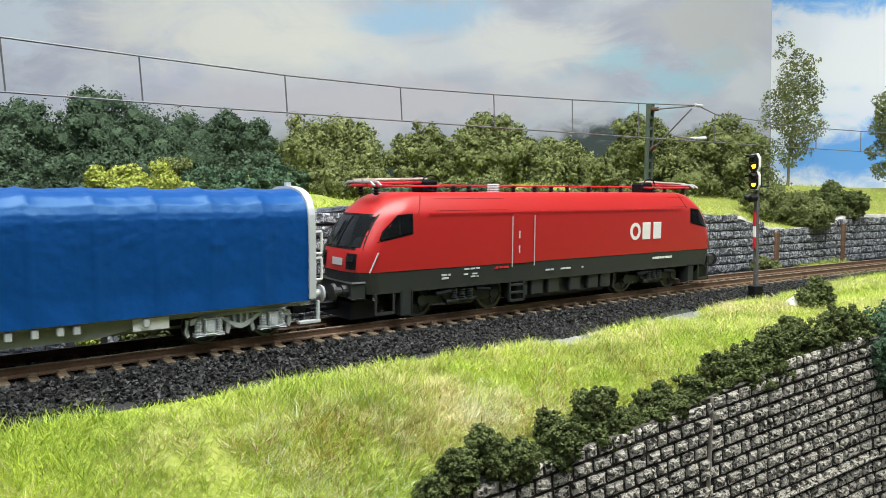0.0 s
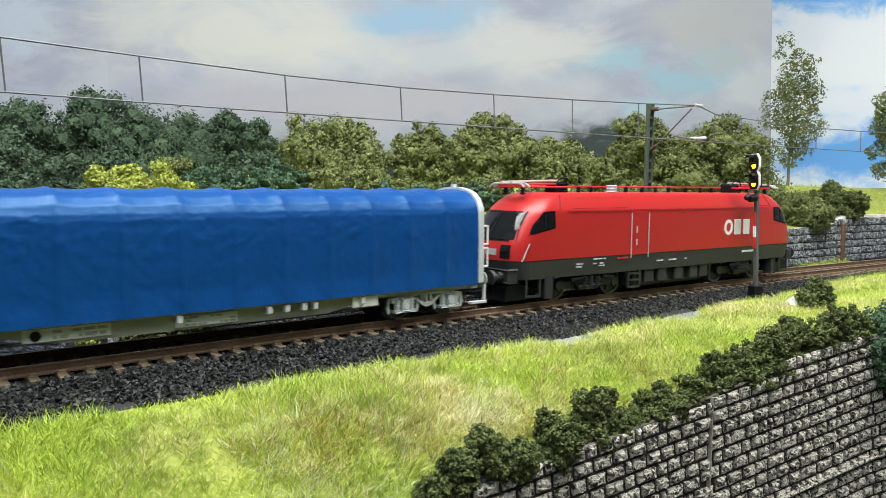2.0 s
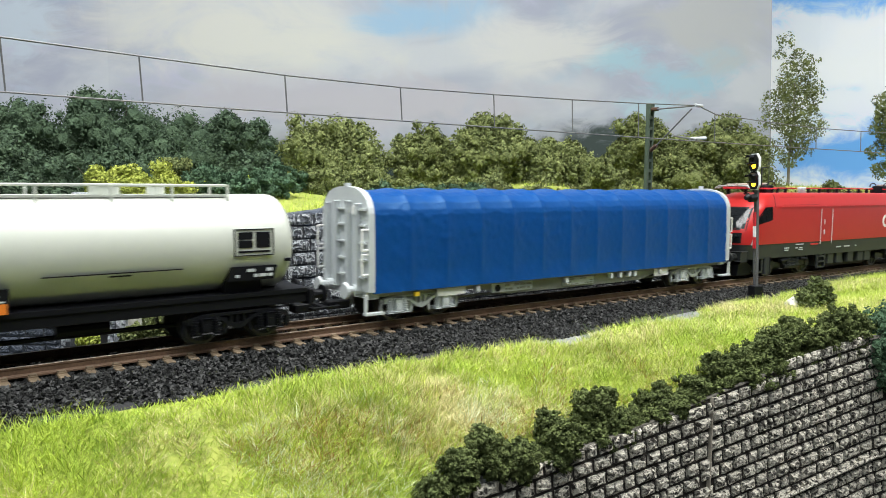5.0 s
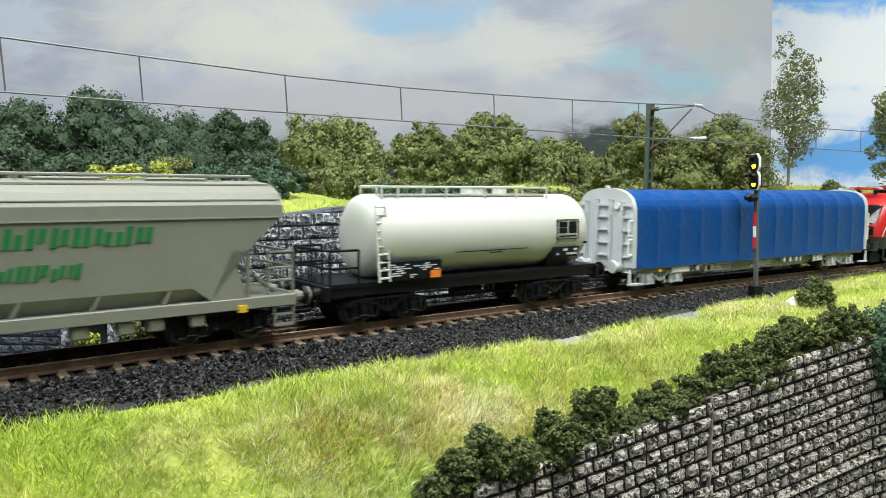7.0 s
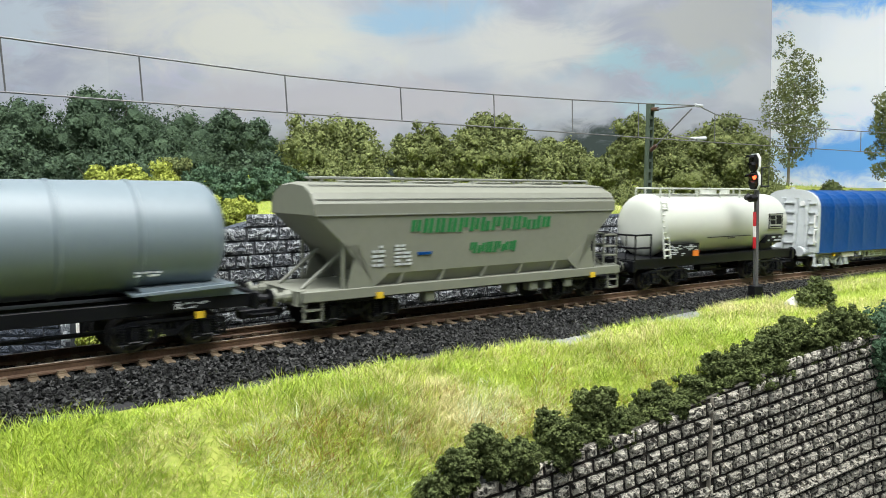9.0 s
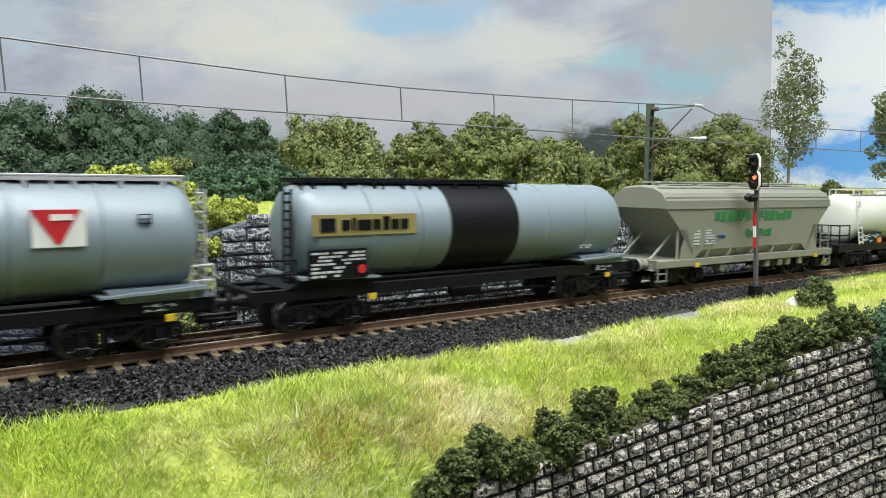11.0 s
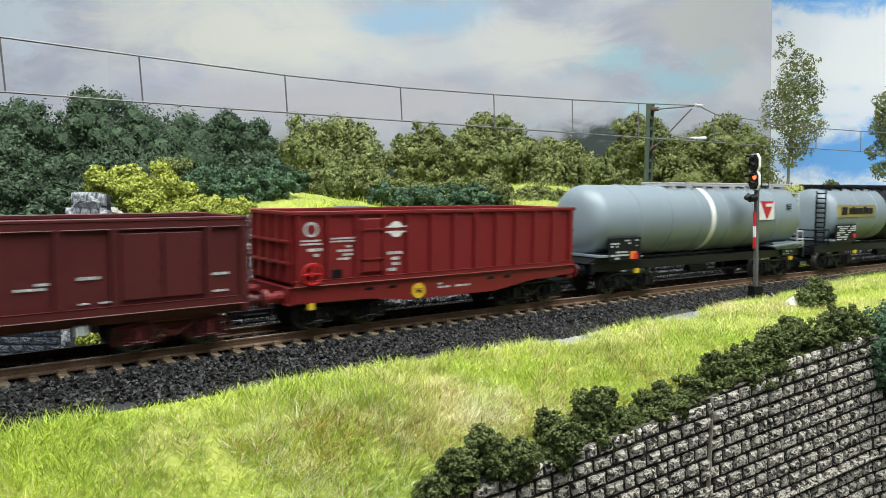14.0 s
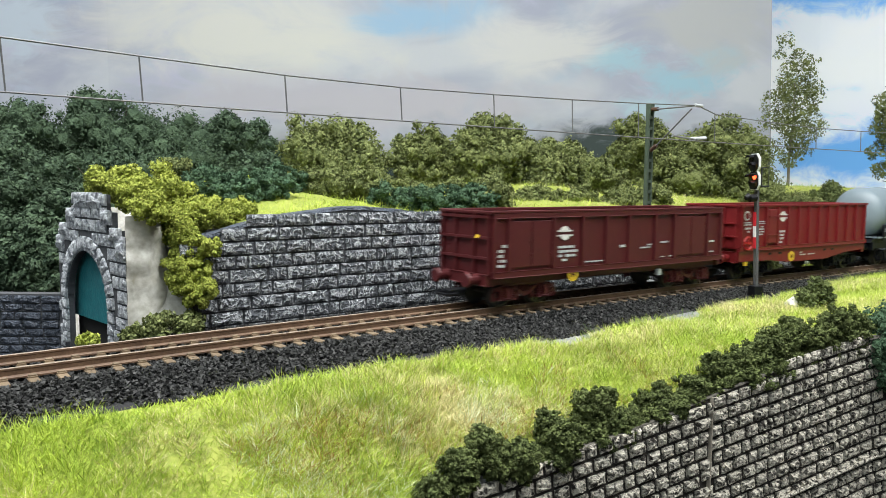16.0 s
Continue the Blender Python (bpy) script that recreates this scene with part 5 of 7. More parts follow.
def build_grey_tank(offset, x0, x1, c0, c1, band, stripe, seed, black_walk):
    lab = "blue-grey tank wagon with a broad black band and black ladder" if band else "blue-grey tank wagon with a white hoop and red triangle sign"
    ob = thing("tank_wagon", lab, "tank wagon", group="tank wagons")
    wheels = []
    r, zc = 0.0166, 0.0330
    bm = B()
    lathe_x(bm, tank_profile(x0, x1, r, 0.0075), 0, zc, 56)
    tank = part("tank", bm, M["tank_grey"], ob, smooth=True)
    for k in range(1, 7):
        x = x0 + 0.006 + (x1 - x0 - 0.012) * k / 7
        if band and band[0] - 0.002 < x < band[1] + 0.002:
            continue
        bm = B()
        lathe_x(bm, [(x - 0.0007, r + 0.00005), (x - 0.0004, r + 0.00040), (x + 0.0004, r + 0.00040), (x + 0.0007, r + 0.00005)], 0, zc, 48)
        part("hoop", bm, M["tank_grey"], tank, smooth=True)
    if band:
        bm = B()
        lathe_x(bm, [(band[0], r - 0.001), (band[0], r + 0.0003), (band[1], r + 0.0003), (band[1], r - 0.001)], 0, zc, 56)
        part("black_band", bm, M["black"], tank, "matt black band round the tank", smooth=False)
    if stripe:
        bm = B()
        lathe_x(bm, [(stripe - 0.0016, r - 0.001), (stripe - 0.0016, r + 0.0003), (stripe + 0.0016, r + 0.0003), (stripe + 0.0016, r - 0.001)], 0, zc, 56)
        part("white_hoop", bm, M["white"], tank, "white hoop round the tank")
    chassis(ob, c0, c1, 0.0150, M["black"], wheels, 0.0250)
    for x, d in ((x0, 1), (x1, -1)):
        bm = B()
        prism(bm, [(x - d * 0.004, 0.0150), (x + d * 0.024, 0.0150), (x + d * 0.028, 0.0190), (x + d * 0.004, 0.0190)], -0.0140, 0.0140)
        part("saddle", bm, M["tank_grey"] if d < 0 else M["black"], ob)
        bm = B()
        prism(bm, [(x, 0.0188), (x + d * 0.030, 0.0176), (x + d * 0.030, 0.0170), (x, 0.0178)], -0.0163, 0.0163)
        part("saddle_flange", bm, M["tank_grey"], ob)
    w = M["black"] if black_walk else M["steel"]
    m0, m1 = (x0 + 0.004, x0 + (x1 - x0) * 0.62) if black_walk else (x0 + (x1 - x0) * 0.34, x1 - 0.004)
    bm = B()
    box(bm, m0, m1, -0.0065, 0.0065, zc + r - 0.0002, zc + r + 0.0008)
    for x in np.arange(m0 + 0.004, m1, 0.012):
        box(bm, x, x + 0.001, -0.0085, 0.0085, zc + r - 0.0030, zc + r)
    part("walkway", bm, w, ob, "metal roof walkway")
    bm = B()
    for y in (-0.0085, 0.0085):
        rod(bm, (m0, y, zc + r + 0.0012), (m1, y, zc + r + 0.0012), 0.0004)
        for x in np.linspace(m0, m1, 7):
            rod(bm, (x, y, zc + r - 0.003), (x, y, zc + r + 0.0012), 0.00035)
    part("walkway_rail", bm, w, ob)
    for x in (m0 + (m1 - m0) * 0.45,):
        part("dome", rod(B(), (x, 0, zc + r - 0.001), (x, 0, zc + r + 0.0018), 0.004, 18), w, ob)
    lx = x0 - 0.0012 if black_walk else x1 + 0.0012
    part("ladder", ladder(B(), (lx, -0.0085, 0.0155), (lx, -0.0085, zc + r * 0.86), (0, 0.0028, 0), 11, 0.00045), w, ob)
    bm = B()
    px0, px1 = (c0 + 0.0005, x0 - 0.001) if black_walk else (x1 - 0.004, c1 + 0.0015)
    for z in (0.0200, 0.0245):
        for y in (-0.0140, 0.0140):
            rod(bm, (px0, y, z), (px1, y, z), 0.0004)
        rod(bm, (px0 if black_walk else px1, -0.0140, z), (px0 if black_walk else px1, 0.0140, z), 0.0004)
    for y in (-0.0140, 0.0140):
        for x in (px0, px1):
            rod(bm, (x, y, 0.0150), (x, y, 0.0245), 0.0004)
    part("platform_rail", bm, w, ob)
    data_board(ob, x0 + (0.0025 if band else 0.0067), x0 + (0.0242 if band else 0.0276), 0.0176 if band else 0.0158, 0.0275 if band else 0.0260, -0.0163, seed, orange=not band)
    data_board(ob, x1 - 0.0190, x1 - 0.0070, 0.0118, 0.0150, -0.0142, seed + 5, orange=False)
    part("grease_mark", box(B(), x0 + 0.026, x0 + 0.029, -0.0150, -0.0140, 0.0095, 0.0115), M["yellow"], ob, "small yellow plate")
    part("grease_mark", box(B(), x1 - 0.012, x1 - 0.0095, -0.0150, -0.0140, 0.0090, 0.0110), M["yellow"], ob, "small yellow plate")
    if band:
        a, b = -0.0766, -0.0367
        part("name_board", box(B(), a, b, -0.0170, -0.0150, 0.0320, 0.0390), M["gold"], ob, "dull gold sign board")
        bars(ob, [(a + 0.0020, a + 0.0076, 0.0334, 0.0378)] + [(a + x, a + x + w, 0.0337, 0.0372 + e) for x, w, e in ((0.0100, 0.0031, 0), (0.0139, 0.0013, 0.0007), (0.0160, 0.0052, 0), (0.0220, 0.0030, 0), (0.0260, 0.0026, 0.0009), (0.0294, 0.0030, 0), (0.0333, 0.0030, 0))], -0.0172, M["black"], "emblem", "black emblem blocks")
        bars(ob, text_rows(x1 - 0.029, x1 - 0.021, 0.0222, 0.0240, 2, seed + 9, 0.8), -0.0145, M["light_grey"])
        part("warning_sign", rod(B(), (x0 + 0.0222, -0.0166, 0.0205), (x0 + 0.0222, -0.0170, 0.0205), 0.0015, 12), M["print_red"], ob)
    else:
        a = 0.0331
        part("sign", box(B(), a, a + 0.0128, -0.0172, -0.0150, 0.0320, 0.0416), M["white"], ob, "white sign panel")
        part("triangle", prism(B(), [(a - 0.0004, 0.0418), (a + 0.0114, 0.0418), (a + 0.0066, 0.0328), (a + 0.0056, 0.0328)], -0.0175, -0.0170), M["print_red"], ob, "red triangle pointing down")
        part("sign_text", box(B(), a + 0.0042, a + 0.0098, -0.0177, -0.0170, 0.0390, 0.0406), M["white"], ob)
        bars(ob, [(0.0595, 0.0630, z, z + 0.0003) for z in (0.0374, 0.0387, 0.0400)] + [(0.0595, 0.0598, 0.0374, 0.0403), (0.0627, 0.0630, 0.0374, 0.0403)], -0.0166, M["black"])
        part("warning_sign", box(B(), -0.0655, -0.0628, -0.0170, -0.0155, 0.0162, 0.0190), M["print_red"], ob)
    TRAIN.append((ob, offset, (c1 - c0) / 2 - 0.025, wheels))


# -- the grain hopper --
def build_hopper():
    ob = thing("hopper_wagon", "warm grey grain hopper wagon with rows of green sign bars", "hopper wagon")
    wheels = []
    zr, zs, zb = 0.0495, 0.0392, 0.0182

    def ring(z, xa, xb, w):
        return [(xa, -w, z), (xb, -w, z), (xb, w, z), (xa, w, z)]

    bm = B()
    loft(bm, [ring(0.0120, -0.0480, 0.0480, 0.0120), ring(zb, -0.0500, 0.0500, 0.0162), ring(0.0388, -0.0728, 0.0728, 0.0166)])
    body = part("hopper_body", bm, M["hopper"], ob)
    bm = B()
    sec = [(-0.0168, 0.0388), (-0.0167, 0.0425), (-0.0145, 0.0462), (-0.0090, 0.0490), (0.0, 0.0498), (0.0090, 0.0490), (0.0145, 0.0462), (0.0167, 0.0425), (0.0168, 0.0388)]
    loft(bm, [[(x, y * k, 0.0388 + (z - 0.0388) * k2) for y, z in sec] for x, k, k2 in ((-0.0732, 1.0, 0.93), (-0.0715, 1.0, 1.0), (0.0715, 1.0, 1.0), (0.0732, 1.0, 0.93))])
    part("roof", bm, M["hopper"], ob)
    bm = B()
    for y, z in ((-0.0105, 0.0486), (-0.0160, 0.0440), (0.0105, 0.0486)):
        box(bm, -0.072, 0.072, y - 0.0002, y + 0.0002, z - 0.00018, z + 0.00018)
    box(bm, -0.073, 0.073, -0.0171, -0.0165, 0.0385, 0.0389)
    part("roof_seam", bm, M["frame_grey"], ob)
    bm = B()
    rod(bm, (-0.066, -0.0045, 0.0512), (0.068, -0.0045, 0.0512), 0.0004)
    rod(bm, (-0.066, 0.0045, 0.0512), (0.068, 0.0045, 0.0512), 0.0004)
    for x in np.arange(-0.064, 0.069, 0.011):
        for y in (-0.0045, 0.0045):
            rod(bm, (x, y, 0.0492), (x, y, 0.0512), 0.0004)
    part("roof_rail", bm, M["frame_grey"], ob, "thin roof rail")
    for x in (-0.045, -0.015, 0.015, 0.045):
        part("hatch", box(B(), x - 0.009, x + 0.009, -0.0035, 0.0035, 0.0490, 0.0505, 0.0004), M["hopper"], ob)
    # long side sill with slanting struts
    for y in (-0.0160, 0.0160):
        part("side_sill", box(B(), -0.0775, 0.0775, y - 0.0010, y + 0.0010, 0.0105, 0.0140, 0.0002), M["hopper"], ob)
        for x in (-0.040, -0.022, -0.002, 0.017, 0.036, 0.050):
            bm = B()
            loft(bm, [[(x - 0.0006, y * 0.98, 0.0135), (x + 0.0006, y * 0.98, 0.0135), (x + 0.0006, y * 0.86, 0.0135), (x - 0.0006, y * 0.86, 0.0135)], [(x + 0.0014, y * 1.01, zb), (x + 0.0026, y * 1.01, zb), (x + 0.0026, y * 0.9, zb), (x + 0.0014, y * 0.9, zb)]])
            part("strut", bm, M["hopper"], ob)
        for sx in (-1, 1):
            e = part("end_panel", prism(B(), [(sx * 0.0500, 0.0140), (sx * 0.0445, 0.0182), (sx * 0.0665, 0.0350), (sx * 0.0705, 0.0388), (sx * 0.0612, 0.0388), (sx * 0.0590, 0.0330), (sx * 0.0580, 0.0240), (sx * 0.0610, 0.0140)], y - 0.0004, y + 0.0004), M["hopper"], ob)
            part("brace", rod(B(), (sx * 0.0740, y * 0.55, 0.0140), (sx * 0.0545, y * 0.55, 0.0290), 0.0007), M["hopper"], ob)
            part("brace", rod(B(), (sx * 0.0620, y * 0.95, 0.0140), (sx * 0.0620, y * 0.95, 0.0300), 0.0007), M["hopper"], ob)
    part("platform", box(B(), -0.0775, 0.0775, -0.0150, 0.0150, 0.0125, 0.0140), M["hopper"], ob)
    for sx in (-1, 1):
        part("headstock", box(B(), sx * 0.0760, sx * 0.0785, -0.0150, 0.0150, 0.0095, 0.0142, 0.0003), M["hopper"], ob)
        buffers(ob, sx * 0.0780, 0.0122, M["hopper"])
        bogie(ob, sx * 0.0550, 0.0103, 0.0053, M["black"], wheels)
        bm = B()
        for z in (0.0040, 0.0075):
            box(bm, sx * 0.0700, sx * 0.0770, -0.0165, -0.0145, z, z + 0.0006)
        for x in (0.0700, 0.0764):
            box(bm, sx * x, sx * (x + 0.0006), -0.0165, -0.0158, 0.0040, 0.0110)
        part("step", bm, M["hopper"], ob)
    bm = B()
    for z in (0.0185, 0.0225, 0.0275):
        rod(bm, (0.0690, -0.0145, z), (0.0775, -0.0145, z), 0.0004)
        rod(bm, (0.0775, -0.0145, z), (0.0775, 0.0145, z), 0.0004)
    for x in (0.0690, 0.0775):
        rod(bm, (x, -0.0145, 0.014), (x, -0.0145, 0.0275), 0.0004)
    part("platform_rail", bm, M["hopper"], ob, "warm grey platform rail")
    for x in (-0.026, 0.014, 0.026, 0.034, 0.046):
        part("chute", box(B(), x - 0.0022, x + 0.0022, -0.0160, -0.0110, 0.0065, 0.0105, 0.0005), M["hopper"], ob)
    for x in (-0.050, 0.058):
        part("grease_mark", box(B(), x, x + 0.0028, -0.0175, -0.0160, 0.0098, 0.0120), M["yellow"], ob, "small yellow plate")
    # company name as plain green blocks
    def sign(x0, x1, z0, z1, n, slant, name):
        w = (x1 - x0) / n
        yy = -0.0164 - (z0 - zb) / (0.0388 - zb) * 0.0004
        r = random.Random(n)
        for k in range(n):
            for u0, u1 in ((0.0, 0.34), (0.46, 0.80)):
                lo, hi = r.choice(((0.0, 1.0), (0.0, 1.0), (0.12, 0.92), (0.0, 0.72), (0.3, 1.0)))
                o = ((u0, lo), (u1, lo), (u1, hi), (u0, hi))
                bm = prism(B(), [(x0 + (k + u) * w + slant * q, z0 + (z1 - z0) * q) for u, q in o], yy - 0.00012, yy + 0.0004)
                part(name, bm, M["green"], ob, "green slanting sign bar")
    sign(-0.0356, 0.0340, 0.0318, 0.0370, 13, 0.0009, "sign_block")
    sign(-0.0088, 0.0152, 0.0234, 0.0275, 6, 0.0009, "sign_block")
    bars(ob, text_rows(-0.0512, -0.0462, 0.0204, 0.0283, 5, 71, 0.8) + text_rows(-0.0420, -0.0350, 0.0204, 0.0283, 6, 72, 0.85), -0.0166, M["light_grey"])
    bars(ob, [(-0.0322, -0.0262, 0.0240, 0.0250)], -0.0166, M["blue"])
    TRAIN.append((ob, -0.5770, 0.0550, wheels))


# -- the two open wagons --
def emblem_round(ob, x, z, r, y):
    bm = B()
    n = 20
    for k in range(n):
        a, b = 2 * math.pi * k / n, 2 * math.pi * (k + 1) / n
        za, zb_ = math.sin(a) * r, math.sin(b) * r
        if abs((za + zb_) / 2) < r * 0.16:
            continue
        prism(bm, [(x, z + math.copysign(r * 0.16, za + zb_)), (x + r * math.cos(a), z + za), (x + r * math.cos(b), z + zb_)], y - 0.0002, y + 0.0003)
    box(bm, x - r * 1.45, x - r * 0.2, y - 0.0002, y + 0.0003, z + r * 0.22, z + r * 0.42)
    box(bm, x + r * 0.2, x + r * 1.45, y - 0.0002, y + 0.0003, z + r * 0.22, z + r * 0.42)
    box(bm, x - r * 1.45, x - r * 0.2, y - 0.0002, y + 0.0003, z - r * 0.42, z - r * 0.22)
    box(bm, x + r * 0.2, x + r * 1.45, y - 0.0002, y + 0.0003, z - r * 0.42, z - r * 0.22)
    part("emblem", bm, M["white"], ob, "white round emblem of plain shapes")


def yellow_mark(ob, x, z, r, y):
    m = part("round_mark", rod(B(), (x, y, z), (x, y - 0.0004, z), r, 24), M["yellow"], ob, "yellow round mark")
    bm = B()
    for a, b in ((-0.45, -0.2), (0.2, 0.45)):
        box(bm, x + r * a, x + r * b, y - 0.0006, y - 0.0003, z - r * 0.3, z + r * 0.35)
    box(bm, x - r * 0.45, x + r * 0.45, y - 0.0006, y - 0.0003, z - r * 0.05, z + r * 0.1)
    part("print", bm, M["oxide"], m)


def open_box(ob, half, w, z0, z1, material, t=0.0007):
    for y in (-w, w):
        part("side_wall", box(B(), -half, half, min(y, y - math.copysign(t, y)), max(y, y - math.copysign(t, y)), z0, z1), material, ob)
    for x in (-half, half):
        part("end_wall", box(B(), min(x, x - math.copysign(t, x)), max(x, x - math.copysign(t, x)), -w + t, w - t, z0, z1), material, ob)
    part("floor", box(B(), -half, half, -w + t, w - t, z0, z0 + 0.001), material, ob)
    bm = B()
    for y in (-w, w):
        box(bm, -half - 0.0006, half + 0.0006, y - 0.0008, y + 0.0008, z1 - 0.0003, z1 + 0.0010, 0.0002)
    for x in (-half, half):
        box(bm, x - 0.0008, x + 0.0008, -w, w, z1 - 0.0003, z1 + 0.0009, 0.0002)
    part("top_rail", bm, material, ob)


def build_red_gondola():
    ob = thing("open_wagon", "bright red high-sided open wagon with fish-bellied sills", "open wagon", group="open wagons")
    wheels = []
    h, w, m = 0.0640, 0.0165, M["bright_red"]
    open_box(ob, h, w, 0.0170, 0.0392, m)
    bm = B()
    for y in (-1, 1):
        box(bm, -h, h, y * w, y * (w + 0.0010), 0.0160, 0.0178, 0.0002)
    part("waist_rail", bm, m, ob)
    for y in (-0.0160, 0.0160):
        part("side_sill", prism(B(), [(-h, 0.0168), (h, 0.0168), (h, 0.0122), (0.040, 0.0110), (0.020, 0.0082), (-0.018, 0.0082), (-0.036, 0.0100), (-h, 0.0105)], y - 0.0006, y + 0.0006), m, ob)
    for x in (-0.0625, -0.0518, -0.0410, -0.0303, -0.0204, -0.0100, 0.0002, 0.0105, 0.0207, 0.0309, 0.0411, 0.0513, 0.0615):
        for y in (-1, 1):
            part("rib", prism(B(), [(x - 0.0007, 0.0175), (x + 0.0007, 0.0175), (x + 0.0006, 0.0388), (x - 0.0006, 0.0388)], y * w, y * (w + 0.0012)), m, ob)
    d = part("side_door", box(B(), -0.0394, -0.0315, -w - 0.0010, -w, 0.0192, 0.0375, 0.0003), m, ob)
    for z in (0.0235, 0.0335):
        part("hinge", box(B(), -0.0394, -0.0305, -w - 0.0014, -w - 0.0008, z, z + 0.0006), m, d)
    for x in (-0.0375, -0.0280, 0.0170, 0.0255):
        part("slot", box(B(), x, x + 0.0035, -0.0168, -0.0160, 0.0128, 0.0142, 0.0003), M["black"], ob)
    emblem_round(ob, -0.0250, 0.0335, 0.0028, -w)
    yellow_mark(ob, -0.0155, 0.0112, 0.0028, -0.0166)
    sign = part("round_sign", rod(B(), (-0.0577, -w, 0.0343), (-0.0577, -w - 0.0002, 0.0343), 0.0025, 18), M["light_grey"], ob)
    part("print", rod(B(), (-0.0577, -w, 0.0343), (-0.0577, -w - 0.00032, 0.0343), 0.0017, 16), M["bright_red"], sign)
    bars(ob, text_rows(-0.0620, -0.0535, 0.0290, 0.0312, 2, 81, 1) + text_rows(-0.0590, -0.0540, 0.0232, 0.0285, 3, 82, 0.6) + text_rows(-0.0508, -0.0418, 0.0296, 0.0316, 2, 83, 1) + text_rows(-0.0480, -0.0425, 0.0222, 0.0290, 5, 84, 0.8) + text_rows(-0.0285, -0.0225, 0.0185, 0.0262, 4, 85, 0.6) + text_rows(-0.0065, 0.0085, 0.0110, 0.0136, 2, 86, 0.6), -w, M["light_grey"])
    part("notice_board", box(B(), -0.0512, -0.0465, -w - 0.0003, -w, 0.0172, 0.0208), M["black"], ob)
    bm = B()
    rim = [(-0.0580 + 0.0034 * math.cos(a), -w - 0.0014, 0.0199 + 0.0034 * math.sin(a)) for a in np.linspace(0, 2 * math.pi, 19)]
    for a, b in zip(rim, rim[1:]):
        rod(bm, a, b, 0.00045, 6)
    for k in range(4):
        rod(bm, (-0.0580, -w - 0.0014, 0.0199), rim[int(k * 4.5)], 0.0004, 6)
    rod(bm, (-0.0580, -w, 0.0199), (-0.0580, -w - 0.0018, 0.0199), 0.0008, 8)
    part("hand_wheel", bm, M["red"], ob, "brighter red hand wheel")
    for sx in (-1, 1):
        bm = B()
        for y in (-0.0150, -0.0075, 0.0, 0.0075, 0.0150):
            box(bm, sx * h, sx * (h + 0.0010), y - 0.0006, y + 0.0006, 0.0170, 0.0390)
        for z in (0.0230, 0.0300):
            box(bm, sx * h, sx * (h + 0.0012), -0.0160, 0.0160, z, z + 0.0008)
        part("end_rib", bm, m, ob)
        part("headstock", box(B(), sx * (h - 0.002), sx * (h + 0.0012), -0.0158, 0.0158, 0.0100, 0.0155, 0.0003), m, ob)
        buffers(ob, sx * (h + 0.0005), 0.0122, m)
        bogie(ob, sx * 0.0440, 0.0103, 0.0053, M["black"], wheels)
    part("grease_mark", box(B(), -0.0590, -0.0570, -0.0172, -0.0160, 0.0082, 0.0102), M["yellow"], ob)
    TRAIN.append((ob, -1.1160, 0.0440, wheels))


